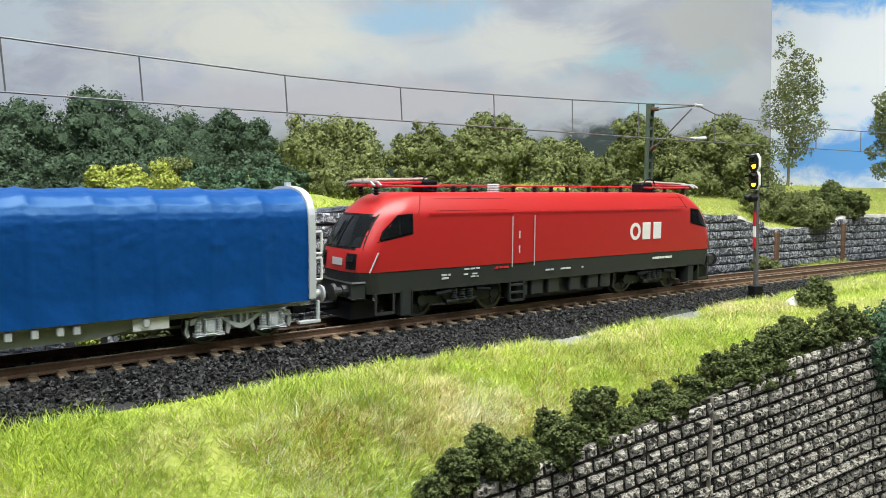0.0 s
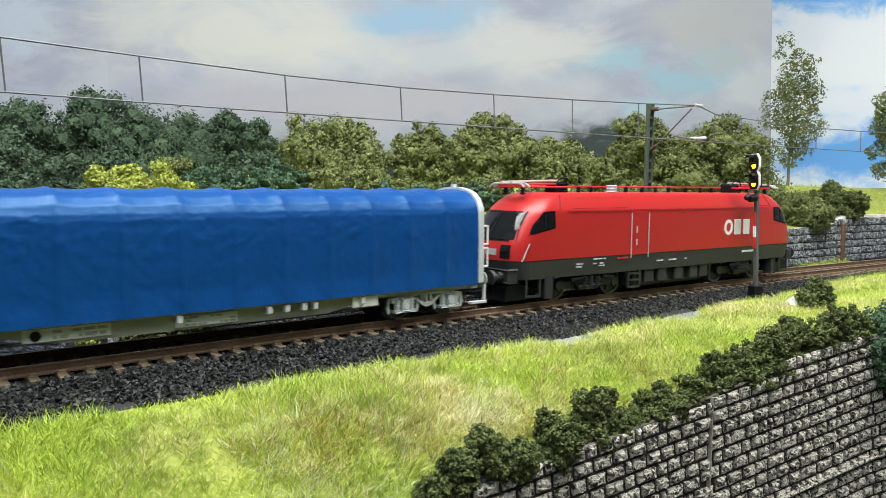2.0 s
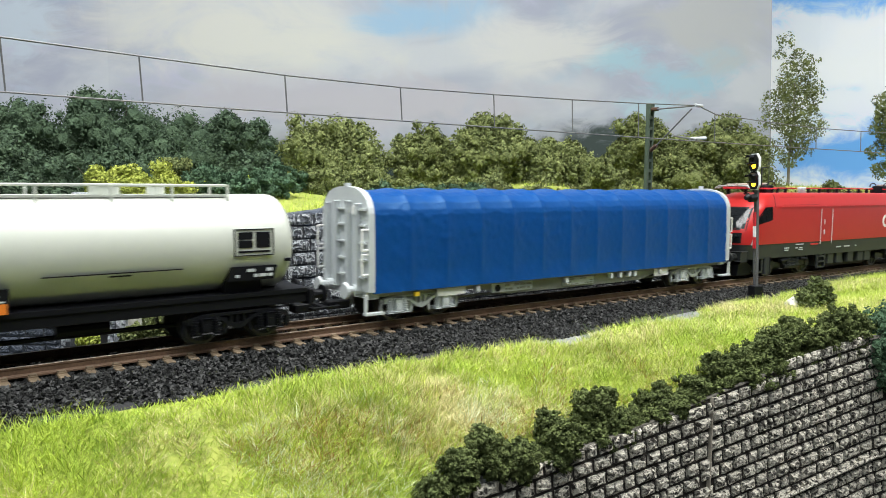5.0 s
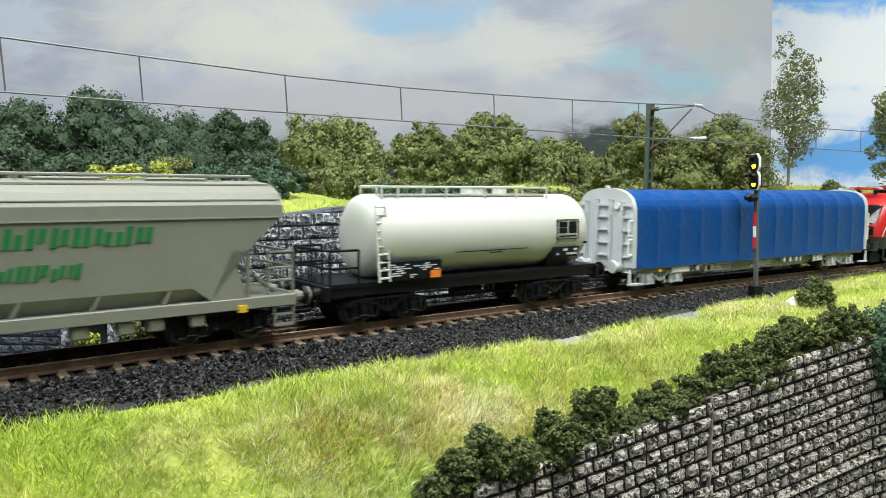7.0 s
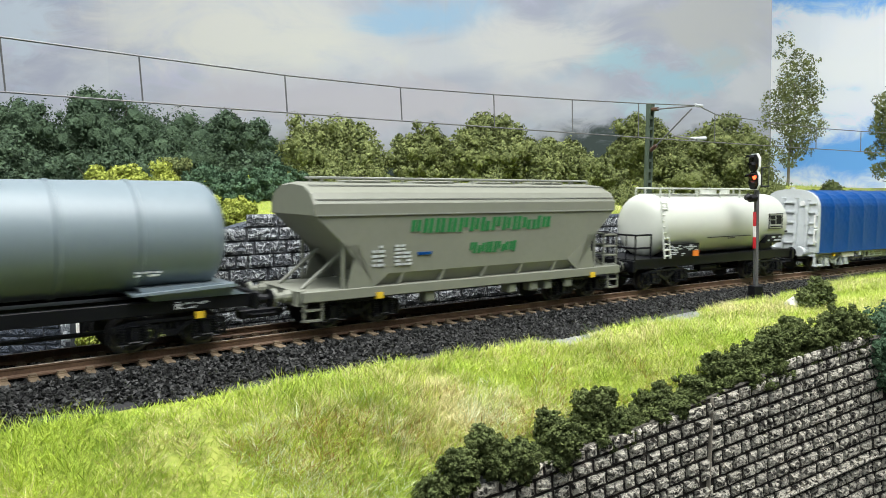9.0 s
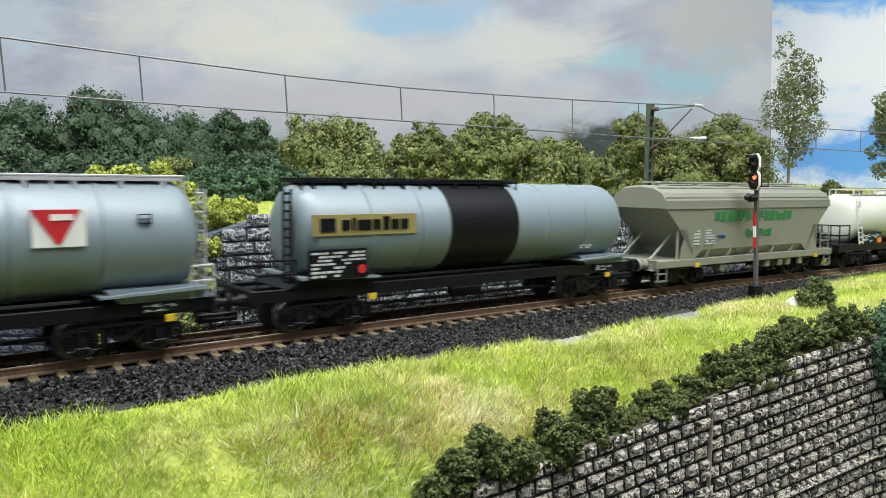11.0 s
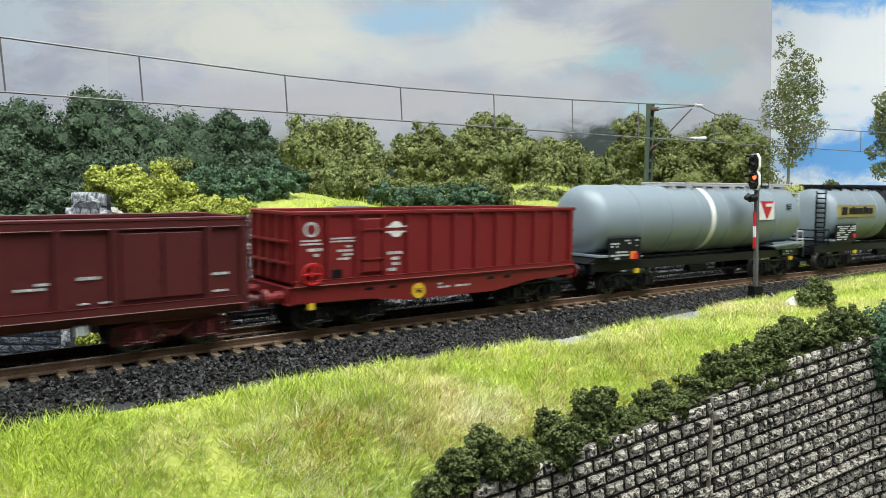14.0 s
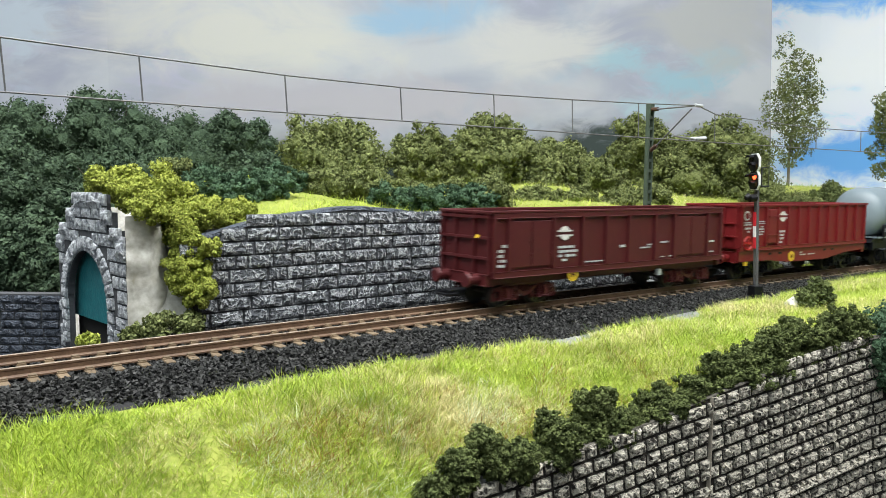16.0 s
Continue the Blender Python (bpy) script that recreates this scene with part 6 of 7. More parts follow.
def build_dark_gondola():
    ob = thing("open_wagon", "dark oxide-red open wagon with double side doors", "open wagon", group="open wagons")
    wheels = []
    h, w, m = 0.0749, 0.0165, M["oxide"]
    open_box(ob, h, w, 0.0140, 0.0382, m)
    bm = B()
    for y in (-1, 1):
        box(bm, -h, h, y * w, y * (w + 0.0010), 0.0128, 0.0152, 0.0002)
        box(bm, -h, h, y * w, y * (w + 0.0008), 0.0362, 0.0384, 0.0002)
    part("waist_rail", bm, m, ob)
    for y in (-0.0135, 0.0135):
        part("sole_bar", box(B(), -h, h, y - 0.0009, y + 0.0009, 0.0098, 0.0140, 0.0002), m, ob)
    for x in (-0.0738, -0.0665, -0.0422, -0.0250, -0.0102, 0.0045, 0.0230, 0.0370, 0.0630, 0.0738):
        for y in (-1, 1):
            part("rib", prism(B(), [(x - 0.0010, 0.0150), (x + 0.0010, 0.0150), (x + 0.0008, 0.0365), (x - 0.0008, 0.0365)], y * w, y * (w + 0.0012)), m, ob)
    for x0, x1 in ((-0.0653, -0.0435), (0.0385, 0.0612)):
        for a, b in ((x0, (x0 + x1) / 2 - 0.0002), ((x0 + x1) / 2 + 0.0002, x1)):
            d = part("side_door", box(B(), a, b, -w - 0.0007, -w, 0.0165, 0.0350, 0.0002), m, ob)
            for z in (0.0205, 0.0255, 0.0305):
                part("hinge", rod(B(), (b - 0.0004, -w - 0.0008, z), (b - 0.0004, -w - 0.0008, z + 0.0014), 0.0004), m, d)
    emblem_round(ob, -0.0355, 0.0294, 0.0029, -w - 0.0002)
    yellow_mark(ob, -0.0308, 0.0118, 0.0029, -0.0170)
    bars(ob, text_rows(-0.0390, -0.0280, 0.0172, 0.0245, 4, 91, 0.75) + text_rows(-0.0730, -0.0675, 0.0165, 0.0262, 5, 92, 0.6) + text_rows(-0.0010, 0.0035, 0.0215, 0.0235, 1, 93, 1) + text_rows(0.0130, 0.0215, 0.0206, 0.0230, 2, 94, 0.8) + text_rows(0.0250, 0.0330, 0.0225, 0.0240, 1, 95, 0.9) + text_rows(-0.0230, -0.0120, 0.0162, 0.0172, 1, 96, 1) + text_rows(0.064, 0.070, 0.0215, 0.0228, 1, 97, 1) + text_rows(0.064, 0.070, 0.0165, 0.0176, 1, 98, 1) + text_rows(0.028, 0.039, 0.0160, 0.0168, 1, 99, 0.6), -w - 0.0002, M["light_grey"])
    for sx in (-1, 1):
        bm = B()
        for y in (-0.0150, -0.0060, 0.0060, 0.0150):
            box(bm, sx * h, sx * (h + 0.0011), y - 0.0007, y + 0.0007, 0.0140, 0.0380)
        for z in (0.0200, 0.0280, 0.0362):
            box(bm, sx * h, sx * (h + 0.0013), -0.0160, 0.0160, z, z + 0.0010)
        part("end_rib", bm, m, ob)
        part("headstock", box(B(), sx * (h - 0.002), sx * (h + 0.0015), -0.0155, 0.0155, 0.0098, 0.0142, 0.0003), m, ob)
        buffers(ob, sx * (h + 0.0008), 0.0122, m)
        bogie(ob, sx * 0.0540, 0.0103, 0.0053, m, wheels)
    part("warning_sign", prism(B(), [(-h - 0.0016, 0.0285), (-h - 0.0002, 0.0285), (-h - 0.0009, 0.0297)], -0.0100, -0.0080), M["yellow"], ob)
    part("valve_lever", box(B(), 0.0270, 0.0300, -0.0160, -0.0140, 0.0075, 0.0105, 0.0003), M["light_grey"], ob, "pale brake lever plate")
    TRAIN.append((ob, -1.2712, 0.0540, wheels))


build_loco()
build_tarp_wagon()
build_white_tank()
build_hopper()
build_grey_tank(-0.7560, -0.0810, 0.0790, -0.0955, 0.0850, (-0.0205, 0.0128), None, 51, True)
build_grey_tank(-0.9470, -0.0880, 0.0790, -0.0885, 0.0800, None, -0.0062, 61, False)
build_red_gondola()
build_dark_gondola()


# ---- tunnel portal and low wall ----
def build_portal():
    V0, V1, VC = 0.0450, 0.1120, 0.0825

    def at(v, z, back=0.0):
        return track(-0.1068 - (v - 0.045) * 0.135 + back, v, z)

    top = thing("tunnel_portal", "grey stone tunnel portal with a stepped crown and round arch", "tunnel portal")

    def crown(v):
        a = abs(v - 0.0785)
        return 0.0450 if a < 0.0145 else 0.0385 if a < 0.0205 else 0.0320 if a < 0.0270 else 0.0300

    def arch(v):
        a = abs(v - VC)
        return None if a > 0.0205 else 0.0015 + math.sqrt(max(0.0, 0.0205 ** 2 - a * a))

    bm = B()
    step = 0.00067
    for v in np.arange(V0, V1, step):
        b = arch(v + step / 2)
        lo = -0.032 if b is None else b
        g = [at(v, lo), at(v + step, lo), at(v + step, lo, 0.0025), at(v, lo, 0.0025)]
        hi = crown(v + step / 2) - 0.0006
        loft(bm, [g, [Vector((p.x, p.y, hi)) for p in g]])
    part("masonry", bm, M["mortar_back"], top)
    meshes = stone_meshes(M["portal_stone"], 6, 27)
    turn = heading(-0.11) + math.pi / 2 + 0.134
    r = np.random.default_rng(8)
    course = 0.0050
    for row in range(15):
        z = 0.0450 - course * (row + 0.5)
        v = V0
        while v < V1 - 0.002:
            w = float(r.choice([0.006, 0.008, 0.010]))
            w = min(w, V1 - v)
            c = v + w / 2
            if z + course * 0.4 <= crown(c) + 0.0006 and all(math.hypot(q - VC, z - 0.0015) > 0.0268 if z > 0.0015 else abs(q - VC) > 0.0245 for q in (v + 0.001, c, v + w - 0.001)):
                ob = link("stone", meshes[int(r.integers(6))], M["portal_stone"], top)
                ob.matrix_basis = Matrix.Translation(at(c, z)) @ Matrix.Rotation(turn, 4, "Z") @ Matrix.Diagonal((w - 0.0006, 0.0008, course - 0.0006, 1))
            v += w
    for k in range(15):
        a = math.pi * (k + 0.5) / 15
        ob = link("stone", meshes[k % 6], M["portal_stone"], top)
        ob.matrix_basis = Matrix.Translation(at(VC + 0.0236 * math.cos(a), 0.0015 + 0.0236 * math.sin(a))) @ Matrix.Rotation(turn, 4, "Z") @ Matrix.Rotation(-(a - math.pi / 2), 4, "Y") @ Matrix.Diagonal((0.0046, 0.0013, 0.0058, 1))
    for side in (-1, 1):
        for k in range(4):
            ob = link("stone", meshes[k], M["portal_stone"], top)
            ob.matrix_basis = Matrix.Translation(at(VC + side * 0.0232, -0.0010 - k * 0.0047)) @ Matrix.Rotation(turn, 4, "Z") @ Matrix.Diagonal((0.0052, 0.0012, 0.0044, 1))
    # larger quoins on the shoulders and the crown
    for v, z, w, h in ((0.0785, 0.0422, 0.027, 0.0060), (0.0610, 0.0360, 0.0075, 0.0055), (0.0960, 0.0360, 0.0075, 0.0055), (0.0530, 0.0300, 0.008, 0.0050), (0.1040, 0.0300, 0.008, 0.0050), (0.0485, 0.0245, 0.007, 0.0058), (0.1085, 0.0245, 0.007, 0.0058)):
        ob = link("quoin", meshes[2], M["portal_stone"], top)
        ob.matrix_basis = Matrix.Translation(at(v, z)) @ Matrix.Rotation(turn, 4, "Z") @ Matrix.Diagonal((w, 0.0016, h, 1))
    bm = B()
    loft(bm, [[at(v, -0.0065, 0.0045), at(v, 0.0250, 0.0036), at(v, 0.0250, 0.0060), at(v, -0.0065, 0.0060)] for v in (0.0560, 0.1110)])
    part("tunnel_lining", bm, M["teal"], top, "teal painted panel inside the tunnel")
    bm = B()
    loft(bm, [[at(v, -0.032, 0.0064), at(v, 0.026, 0.0064), at(v, 0.026, 0.0074), at(v, -0.032, 0.0074)] for v in (0.0560, 0.1110)])
    part("tunnel_wall", bm, M["dark"], top)
    # raw plaster that bridges the portal's edge to the hill
    bm = B()
    rings = []
    for k in range(34):
        f = k / 33
        z = -0.030 + f * (0.0670 + 0.0015 * noise.noise(Vector((1, 2, f * 9))))
        j = [(0.0016 + 0.0012 * f) * noise.noise(Vector((q * 3.1, 1.0, z * 170))) for q in range(5)]
        rings.append([at(0.0444 + j[0] * 0.3, z, -0.0003), at(0.0438 + j[1], z + j[2], 0.007 + j[3]), at(0.0425 + j[2] + 0.004 * f, z + j[1], 0.014 + j[4] - 0.004 * f), at(0.0500, z, 0.024 - 0.010 * f), at(0.0605 - 0.003 * f, z + j[3], 0.0040 + 0.004 * f * f)])
    loft(bm, rings)
    part("plaster_edge", bm, M["plaster"], top, "raw white plaster edge", smooth=True)

    low = thing("wall_low", "blue-grey stone retaining wall beside the portal", "wall", kind="structure")
    part("backing", box(B(), -0.36, -0.1625, 0.3110, 0.3170, -0.045, 0.0012), M["mortar_back"], low)
    mm = stone_meshes(M["stone_low"], 5, 29, 0.2)

    def face(a, row):
        return Matrix.Translation((a, 0.3110, 0.0008 - 0.0036 * (row + 0.5))) @ Matrix.Rotation(math.pi, 4, "Z")

    lay_stones(low, mm, face, -0.30, -0.163, 0.0036, 0.0078, 0.0009, 0, 11, 0.0005, 35, 240, M["stone_low"])


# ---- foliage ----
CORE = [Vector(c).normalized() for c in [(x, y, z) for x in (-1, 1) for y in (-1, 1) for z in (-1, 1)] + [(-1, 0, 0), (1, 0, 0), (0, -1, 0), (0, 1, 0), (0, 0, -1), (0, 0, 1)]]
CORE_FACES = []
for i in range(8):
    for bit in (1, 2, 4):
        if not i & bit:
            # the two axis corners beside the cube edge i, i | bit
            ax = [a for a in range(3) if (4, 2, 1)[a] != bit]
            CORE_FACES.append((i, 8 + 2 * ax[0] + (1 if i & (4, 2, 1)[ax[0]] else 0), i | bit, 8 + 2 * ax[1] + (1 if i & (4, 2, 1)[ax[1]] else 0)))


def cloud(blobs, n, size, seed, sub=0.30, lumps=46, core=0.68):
    """Leaf scraps on the outer faces of lumps that sit on the shells of blobs (x, y, z, r), with a rough core in each lump: vertices and quads."""
    n, size = int(n * 0.62), size * 1.14
    r = np.random.default_rng(seed)
    blobs = np.array([b[:4] for b in blobs], float)
    w = blobs[:, 3] ** 2
    w = w / w.sum()
    cs, rs = [], []
    for i, b in enumerate(blobs):
        k = max(6, int(lumps * len(blobs) * w[i]))
        d = r.normal(0, 1, (k, 3))
        d /= np.linalg.norm(d, axis=1)[:, None]
        cs.append(b[:3] + d * (b[3] * r.uniform(0.55, 1.12, k))[:, None])
        rs.append(b[3] * sub * r.uniform(0.45, 1.35, k))
    cs, rs = np.concatenate(cs), np.concatenate(rs)
    m = n * 3
    pick = r.choice(len(cs), m, p=rs ** 2 / (rs ** 2).sum())
    d = r.normal(0, 1, (m, 3))
    d /= np.linalg.norm(d, axis=1)[:, None]
    p = cs[pick] + d * (rs[pick] * (0.84 + 0.46 * r.uniform(0, 1, m) ** 1.8))[:, None]
    inside = np.zeros(m, bool)
    for c, q in zip(cs, rs):
        inside |= ((p - c) ** 2).sum(1) < (q * 0.82) ** 2
    keep = np.nonzero(~inside)[0][:n]
    p, d, n = p[keep], d[keep], len(keep)
    nrm = d + r.normal(0, 0.48, (n, 3))
    t = np.cross(nrm, r.normal(0, 1, (n, 3)))
    t /= np.linalg.norm(t, axis=1)[:, None]
    b2 = np.cross(nrm, t)
    b2 /= np.linalg.norm(b2, axis=1)[:, None]
    s = size * r.uniform(0.55, 1.35, (n, 1))
    q = s * r.uniform(0.5, 0.9, (n, 1))
    verts = np.stack([p - t * s * 0.5, p + b2 * q * 0.5, p + t * s * 0.5 + d * s * 0.15, p - b2 * q * 0.5], 1).reshape(-1, 3)
    faces = np.arange(4 * n).reshape(-1, 4)
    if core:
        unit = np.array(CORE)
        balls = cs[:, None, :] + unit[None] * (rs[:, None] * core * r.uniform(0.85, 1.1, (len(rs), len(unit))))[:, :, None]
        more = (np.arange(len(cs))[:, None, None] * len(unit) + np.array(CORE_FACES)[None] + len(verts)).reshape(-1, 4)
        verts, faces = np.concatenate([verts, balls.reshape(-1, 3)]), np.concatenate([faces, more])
    return verts, faces


def bush(name, blobs, n, size, material, label, seed, group="", lumps=46, sub=0.30):
    v, f = cloud(blobs, n, size, seed, sub, lumps)
    ob = link(name, mesh_np(name, v, f), M[material])
    return tagged(ob, label, "bush", group)


def limbs(bm, base, crown, r0, seed, reach, count=7):
    r = random.Random(seed)
    top = Vector((base.x + r.uniform(-1, 1) * 0.003, base.y, base.z + (crown - base.z) * 0.72))
    pts = [base, base.lerp(top, 0.35) + Vector((r.uniform(-1, 1), r.uniform(-1, 1), 0)) * 0.0015, base.lerp(top, 0.7) + Vector((r.uniform(-1, 1), r.uniform(-1, 1), 0)) * 0.002, top]
    for i, (a, b) in enumerate(zip(pts, pts[1:])):
        rod(bm, a, b, r0 * (1 - 0.25 * i), 7, r0 * (0.75 - 0.22 * i))
    for k in range(count):
        f = r.uniform(0.25, 0.95)
        a = base.lerp(top, f)
        ang = r.uniform(0, 6.28)
        L = min((crown - base.z) * 0.35, reach) * r.uniform(0.6, 0.95)
        b = a + Vector((math.cos(ang) * L * 0.8, math.sin(ang) * L * 0.8, L * 0.7))
        rod(bm, a, b, r0 * 0.35, 5, r0 * 0.12)


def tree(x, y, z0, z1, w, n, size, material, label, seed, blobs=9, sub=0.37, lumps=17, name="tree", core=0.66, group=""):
    r = random.Random(seed)
    ob = thing(name, label, "tree", Matrix.Translation((x, y, z0)), group)
    h = z1 - z0
    bl = []
    for k in range(blobs):
        f = (k + 0.5) / blobs
        rad = w * (0.42 + 0.22 * math.sin(math.pi * min(1, f * 1.05)))
        spread = max(0.0, w - rad) * (1.0 if f < 0.6 else 1.35 - f * 0.75)
        a = r.uniform(0, 6.28)
        rr = spread * math.sqrt(r.uniform(0.2, 1))
        bl.append((math.cos(a) * rr, math.sin(a) * rr * 0.7, h * 0.18 + (h * 0.82 - rad * 0.9) * f ** 0.85, rad * r.uniform(0.8, 1.05)))
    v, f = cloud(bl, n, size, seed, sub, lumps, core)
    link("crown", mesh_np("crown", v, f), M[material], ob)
    bm = B()
    limbs(bm, Vector((0, 0, -0.004)), h, max(0.0011, w * 0.05), seed, w * 0.75)
    part("trunk", bm, M["bark"], ob)
    return ob


def build_trees():
    rows = ((-0.0729, 0.50, 0.042, 0.0935, 0.0335), (-0.0161, 0.52, 0.042, 0.0910, 0.0230), (0.0338, 0.53, 0.042, 0.0998, 0.0290), (0.0789, 0.52, 0.042, 0.0836, 0.0250), (0.1096, 0.50, 0.042, 0.0690, 0.0135), (0.1666, 0.62, 0.044, 0.1108, 0.0245), (0.2316, 0.62, 0.044, 0.1044, 0.0430), (0.2050, 0.66, 0.044, 0.095, 0.030), (0.0050, 0.60, 0.042, 0.080, 0.030))
    for i, (x, y, z0, z1, w) in enumerate(rows):
        tree(x, y, z0, z1, w * 1.28, int(8000 + 560000 * w), 0.0019, "leaf_mid", "olive-green broadleaf model tree on the hill", 100 + i, 10, 0.27, 30, group="olive trees")
    birch = ((0.3361, 0.72, 0.045, 0.1937, 0.0320), (0.4360, 0.72, 0.045, 0.1571, 0.0270))
    for i, (x, y, z0, z1, w) in enumerate(birch):
        tree(x, y, z0, z1, w, 15000, 0.0019, "leaf_mid", "tall slender birch with thin airy foliage", 140 + i, 17, 0.34, 8, "birch_tree", 0.0, group="birches")
    dark = ((-0.3294, 0.56, -0.010, 0.1172, 0.0560), (-0.2596, 0.60, 0.000, 0.1273, 0.0600), (-0.1735, 0.62, 0.030, 0.1099, 0.0330), (-0.2371, 0.40, -0.014, 0.0700, 0.0330), (-0.1950, 0.43, -0.014, 0.0680, 0.0330), (-0.2180, 0.55, 0.000, 0.0900, 0.0450), (-0.3000, 0.45, -0.014, 0.0850, 0.0450), (-0.1300, 0.52, 0.030, 0.0720, 0.0280), (-0.2450, 0.350, -0.015, 0.052, 0.028), (-0.1880, 0.350, -0.015, 0.046, 0.024), (-0.1700, 0.40, -0.015, 0.058, 0.030), (-0.3600, 0.50, -0.015, 0.105, 0.050), (-0.2600, 0.46, -0.015, 0.075, 0.045))
    for i, (x, y, z0, z1, w) in enumerate(dark):
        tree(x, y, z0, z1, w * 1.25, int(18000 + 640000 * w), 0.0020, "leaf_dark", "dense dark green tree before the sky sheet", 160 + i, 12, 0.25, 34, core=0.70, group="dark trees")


def build_bushes():
    front = ((0.0030, 0.1990, -0.0285, 0.0069), (0.0129, 0.2080, -0.0250, 0.0080), (0.0204, 0.2080, -0.0270, 0.0067), (0.0312, 0.2220, -0.0227, 0.0061), (0.0350, 0.2180, -0.0265, 0.0067), (0.0471, 0.2320, -0.0223, 0.0080), (0.0554, 0.2320, -0.0259, 0.0059), (0.0524, 0.2400, -0.0190, 0.0046), (0.0662, 0.2420, -0.0219, 0.0056), (0.0755, 0.2480, -0.0206, 0.0063), (0.0845, 0.2520, -0.0196, 0.0064), (0.0951, 0.2600, -0.0155, 0.0072), (0.1075, 0.2660, -0.0110, 0.0082), (0.1177, 0.2680, -0.0114, 0.0093), (0.1296, 0.2760, -0.0094, 0.0074), (0.1390, 0.2800, -0.0079, 0.0071), (0.1508, 0.2860, -0.0057, 0.0079), (0.1605, 0.2920, -0.0040, 0.0072), (0.1332, 0.2820, -0.0038, 0.0046), (-0.0040, 0.1930, -0.0330, 0.0065))
    for i, (x, y, z, r) in enumerate(front):
        rnd = random.Random(i)
        x, y, z, r = x * 0.975 + 0.0014, y * 0.975 - 0.0026, EYE.z + (z - EYE.z) * 0.975 - 0.0014, r * lerp(x, (0.0, 0.05, 0.16), (0.74, 0.80, 0.90))
        bl = [(x + rnd.uniform(-0.5, 0.5) * r, y + rnd.uniform(-0.4, 0.4) * r, z + 0.0004 + rnd.uniform(-1.45, 0.6) * r, r * rnd.uniform(0.45, 0.78)) for _ in range(11)]
        bush("bush", bl, int(6500 + 700000 * r), 0.00085, "leaf_bush", "small dark green foam bush on the wall's edge", 200 + i, "wall-edge bushes", 34, 0.26)
    for k, a in enumerate(np.arange(0.016, 0.186, 0.0085)):
        rnd = random.Random(900 + k)
        zt = lerp(a, (0.0, 0.028, 0.061, 0.086, 0.112, 0.140, 0.170, 0.186), (-0.0345, -0.0313, -0.0268, -0.0228, -0.0182, -0.0140, -0.0095, -0.0088))
        x, y, r = 0.0015 + 0.8745 * a, 0.1927 + 0.4852 * a, rnd.uniform(0.0024, 0.0040)
        bl = [(x + rnd.uniform(-1, 1) * r, y + rnd.uniform(-0.5, 0.8) * r, zt + 0.0006 + rnd.uniform(-0.1, 0.5) * r, r * rnd.uniform(0.45, 0.75)) for _ in range(6)]
        bush("bush", bl, 3800, 0.00085, "leaf_bush", "low dark green foam tuft on the wall's edge", 400 + k, "wall-edge tufts", 24, 0.30)
    bush("bush", [(0.1733, 0.340, -0.0035, 0.0062), (0.1770, 0.342, -0.0008, 0.0052), (0.1690, 0.340, -0.0040, 0.0050), (0.1735, 0.341, 0.0022, 0.0046)], 9000, 0.0011, "leaf_bush", "round dark green bush on the grass", 230)
    bush("bush", [(0.1735, 0.285, -0.0098, 0.0100), (0.1760, 0.283, -0.020, 0.0100), (0.1800, 0.290, -0.006, 0.0100)], 5200, 0.0013, "leaf_blue", "blue-green bush hanging over the stone wall", 231)
    yellow = ((-0.1344, 0.295, 0.0478, 0.0063), (-0.1221, 0.290, 0.0478, 0.0071), (-0.1092, 0.285, 0.0458, 0.0083), (-0.1168, 0.282, 0.0432, 0.0054), (-0.1042, 0.280, 0.0380, 0.0075), (-0.0953, 0.282, 0.0369, 0.0065), (-0.0879, 0.290, 0.0378, 0.0062), (-0.0817, 0.300, 0.0386, 0.0050), (-0.0998, 0.273, 0.0267, 0.0071), (-0.0951, 0.271, 0.0185, 0.0055), (-0.0993, 0.268, 0.0136, 0.0058), (-0.0936, 0.266, 0.0077, 0.0048), (-0.1010, 0.276, 0.0325, 0.0066), (-0.1105, 0.279, 0.0415, 0.0060), (-0.1000, 0.270, 0.0200, 0.0060), (-0.0905, 0.272, 0.0255, 0.0050), (-0.0900, 0.268, 0.0110, 0.0045), (-0.1095, 0.268, 0.0435, 0.0055), (-0.1153, 0.272, 0.0459, 0.0050), (-0.1056, 0.266, 0.0387, 0.0050))
    for i, (x, y, z, r) in enumerate(yellow):
        if z < 0.028:
            x, r = x + 0.0040, r * 0.72
        bush("bush", [(x, y - 0.002, z, r * 0.95), (x + r * 0.6, y - 0.003, z - r * 0.2, r * 0.75), (x - r * 0.6, y - 0.001, z + r * 0.1, r * 0.75)], int(4200 + 560000 * r), 0.00095, "leaf_yellow", "yellow-green foam bush over the tunnel", 240 + i, "yellow-green bushes", 16, 0.38)
    olive = ((-0.0990, 0.258, -0.0035, 0.0075), (-0.1066, 0.252, -0.0045, 0.0048), (-0.0914, 0.262, -0.0025, 0.0050), (-0.1225, 0.250, -0.0060, 0.0033))
    for i, (x, y, z, r) in enumerate(olive):
        bush("bush", [(x, y, z, r * 0.8), (x + r * 0.5, y, z - r * 0.2, r * 0.55)], int(1200 + 200000 * r), 0.00135, "leaf_yellow" if i == 3 else "leaf_mid", "low olive bush at the foot of the portal", 260 + i, "", 20, 0.36)
    blue = ((-0.1074, 0.33, 0.0470, 0.0110), (-0.0936, 0.335, 0.0470, 0.0098), (-0.0820, 0.34, 0.0470, 0.0091), (-0.0785, 0.36, 0.0520, 0.0075), (-0.0269, 0.37, 0.0425, 0.0091), (-0.0127, 0.37, 0.0415, 0.0100), (0.0044, 0.375, 0.0410, 0.0101), (0.0161, 0.38, 0.0430, 0.0088))
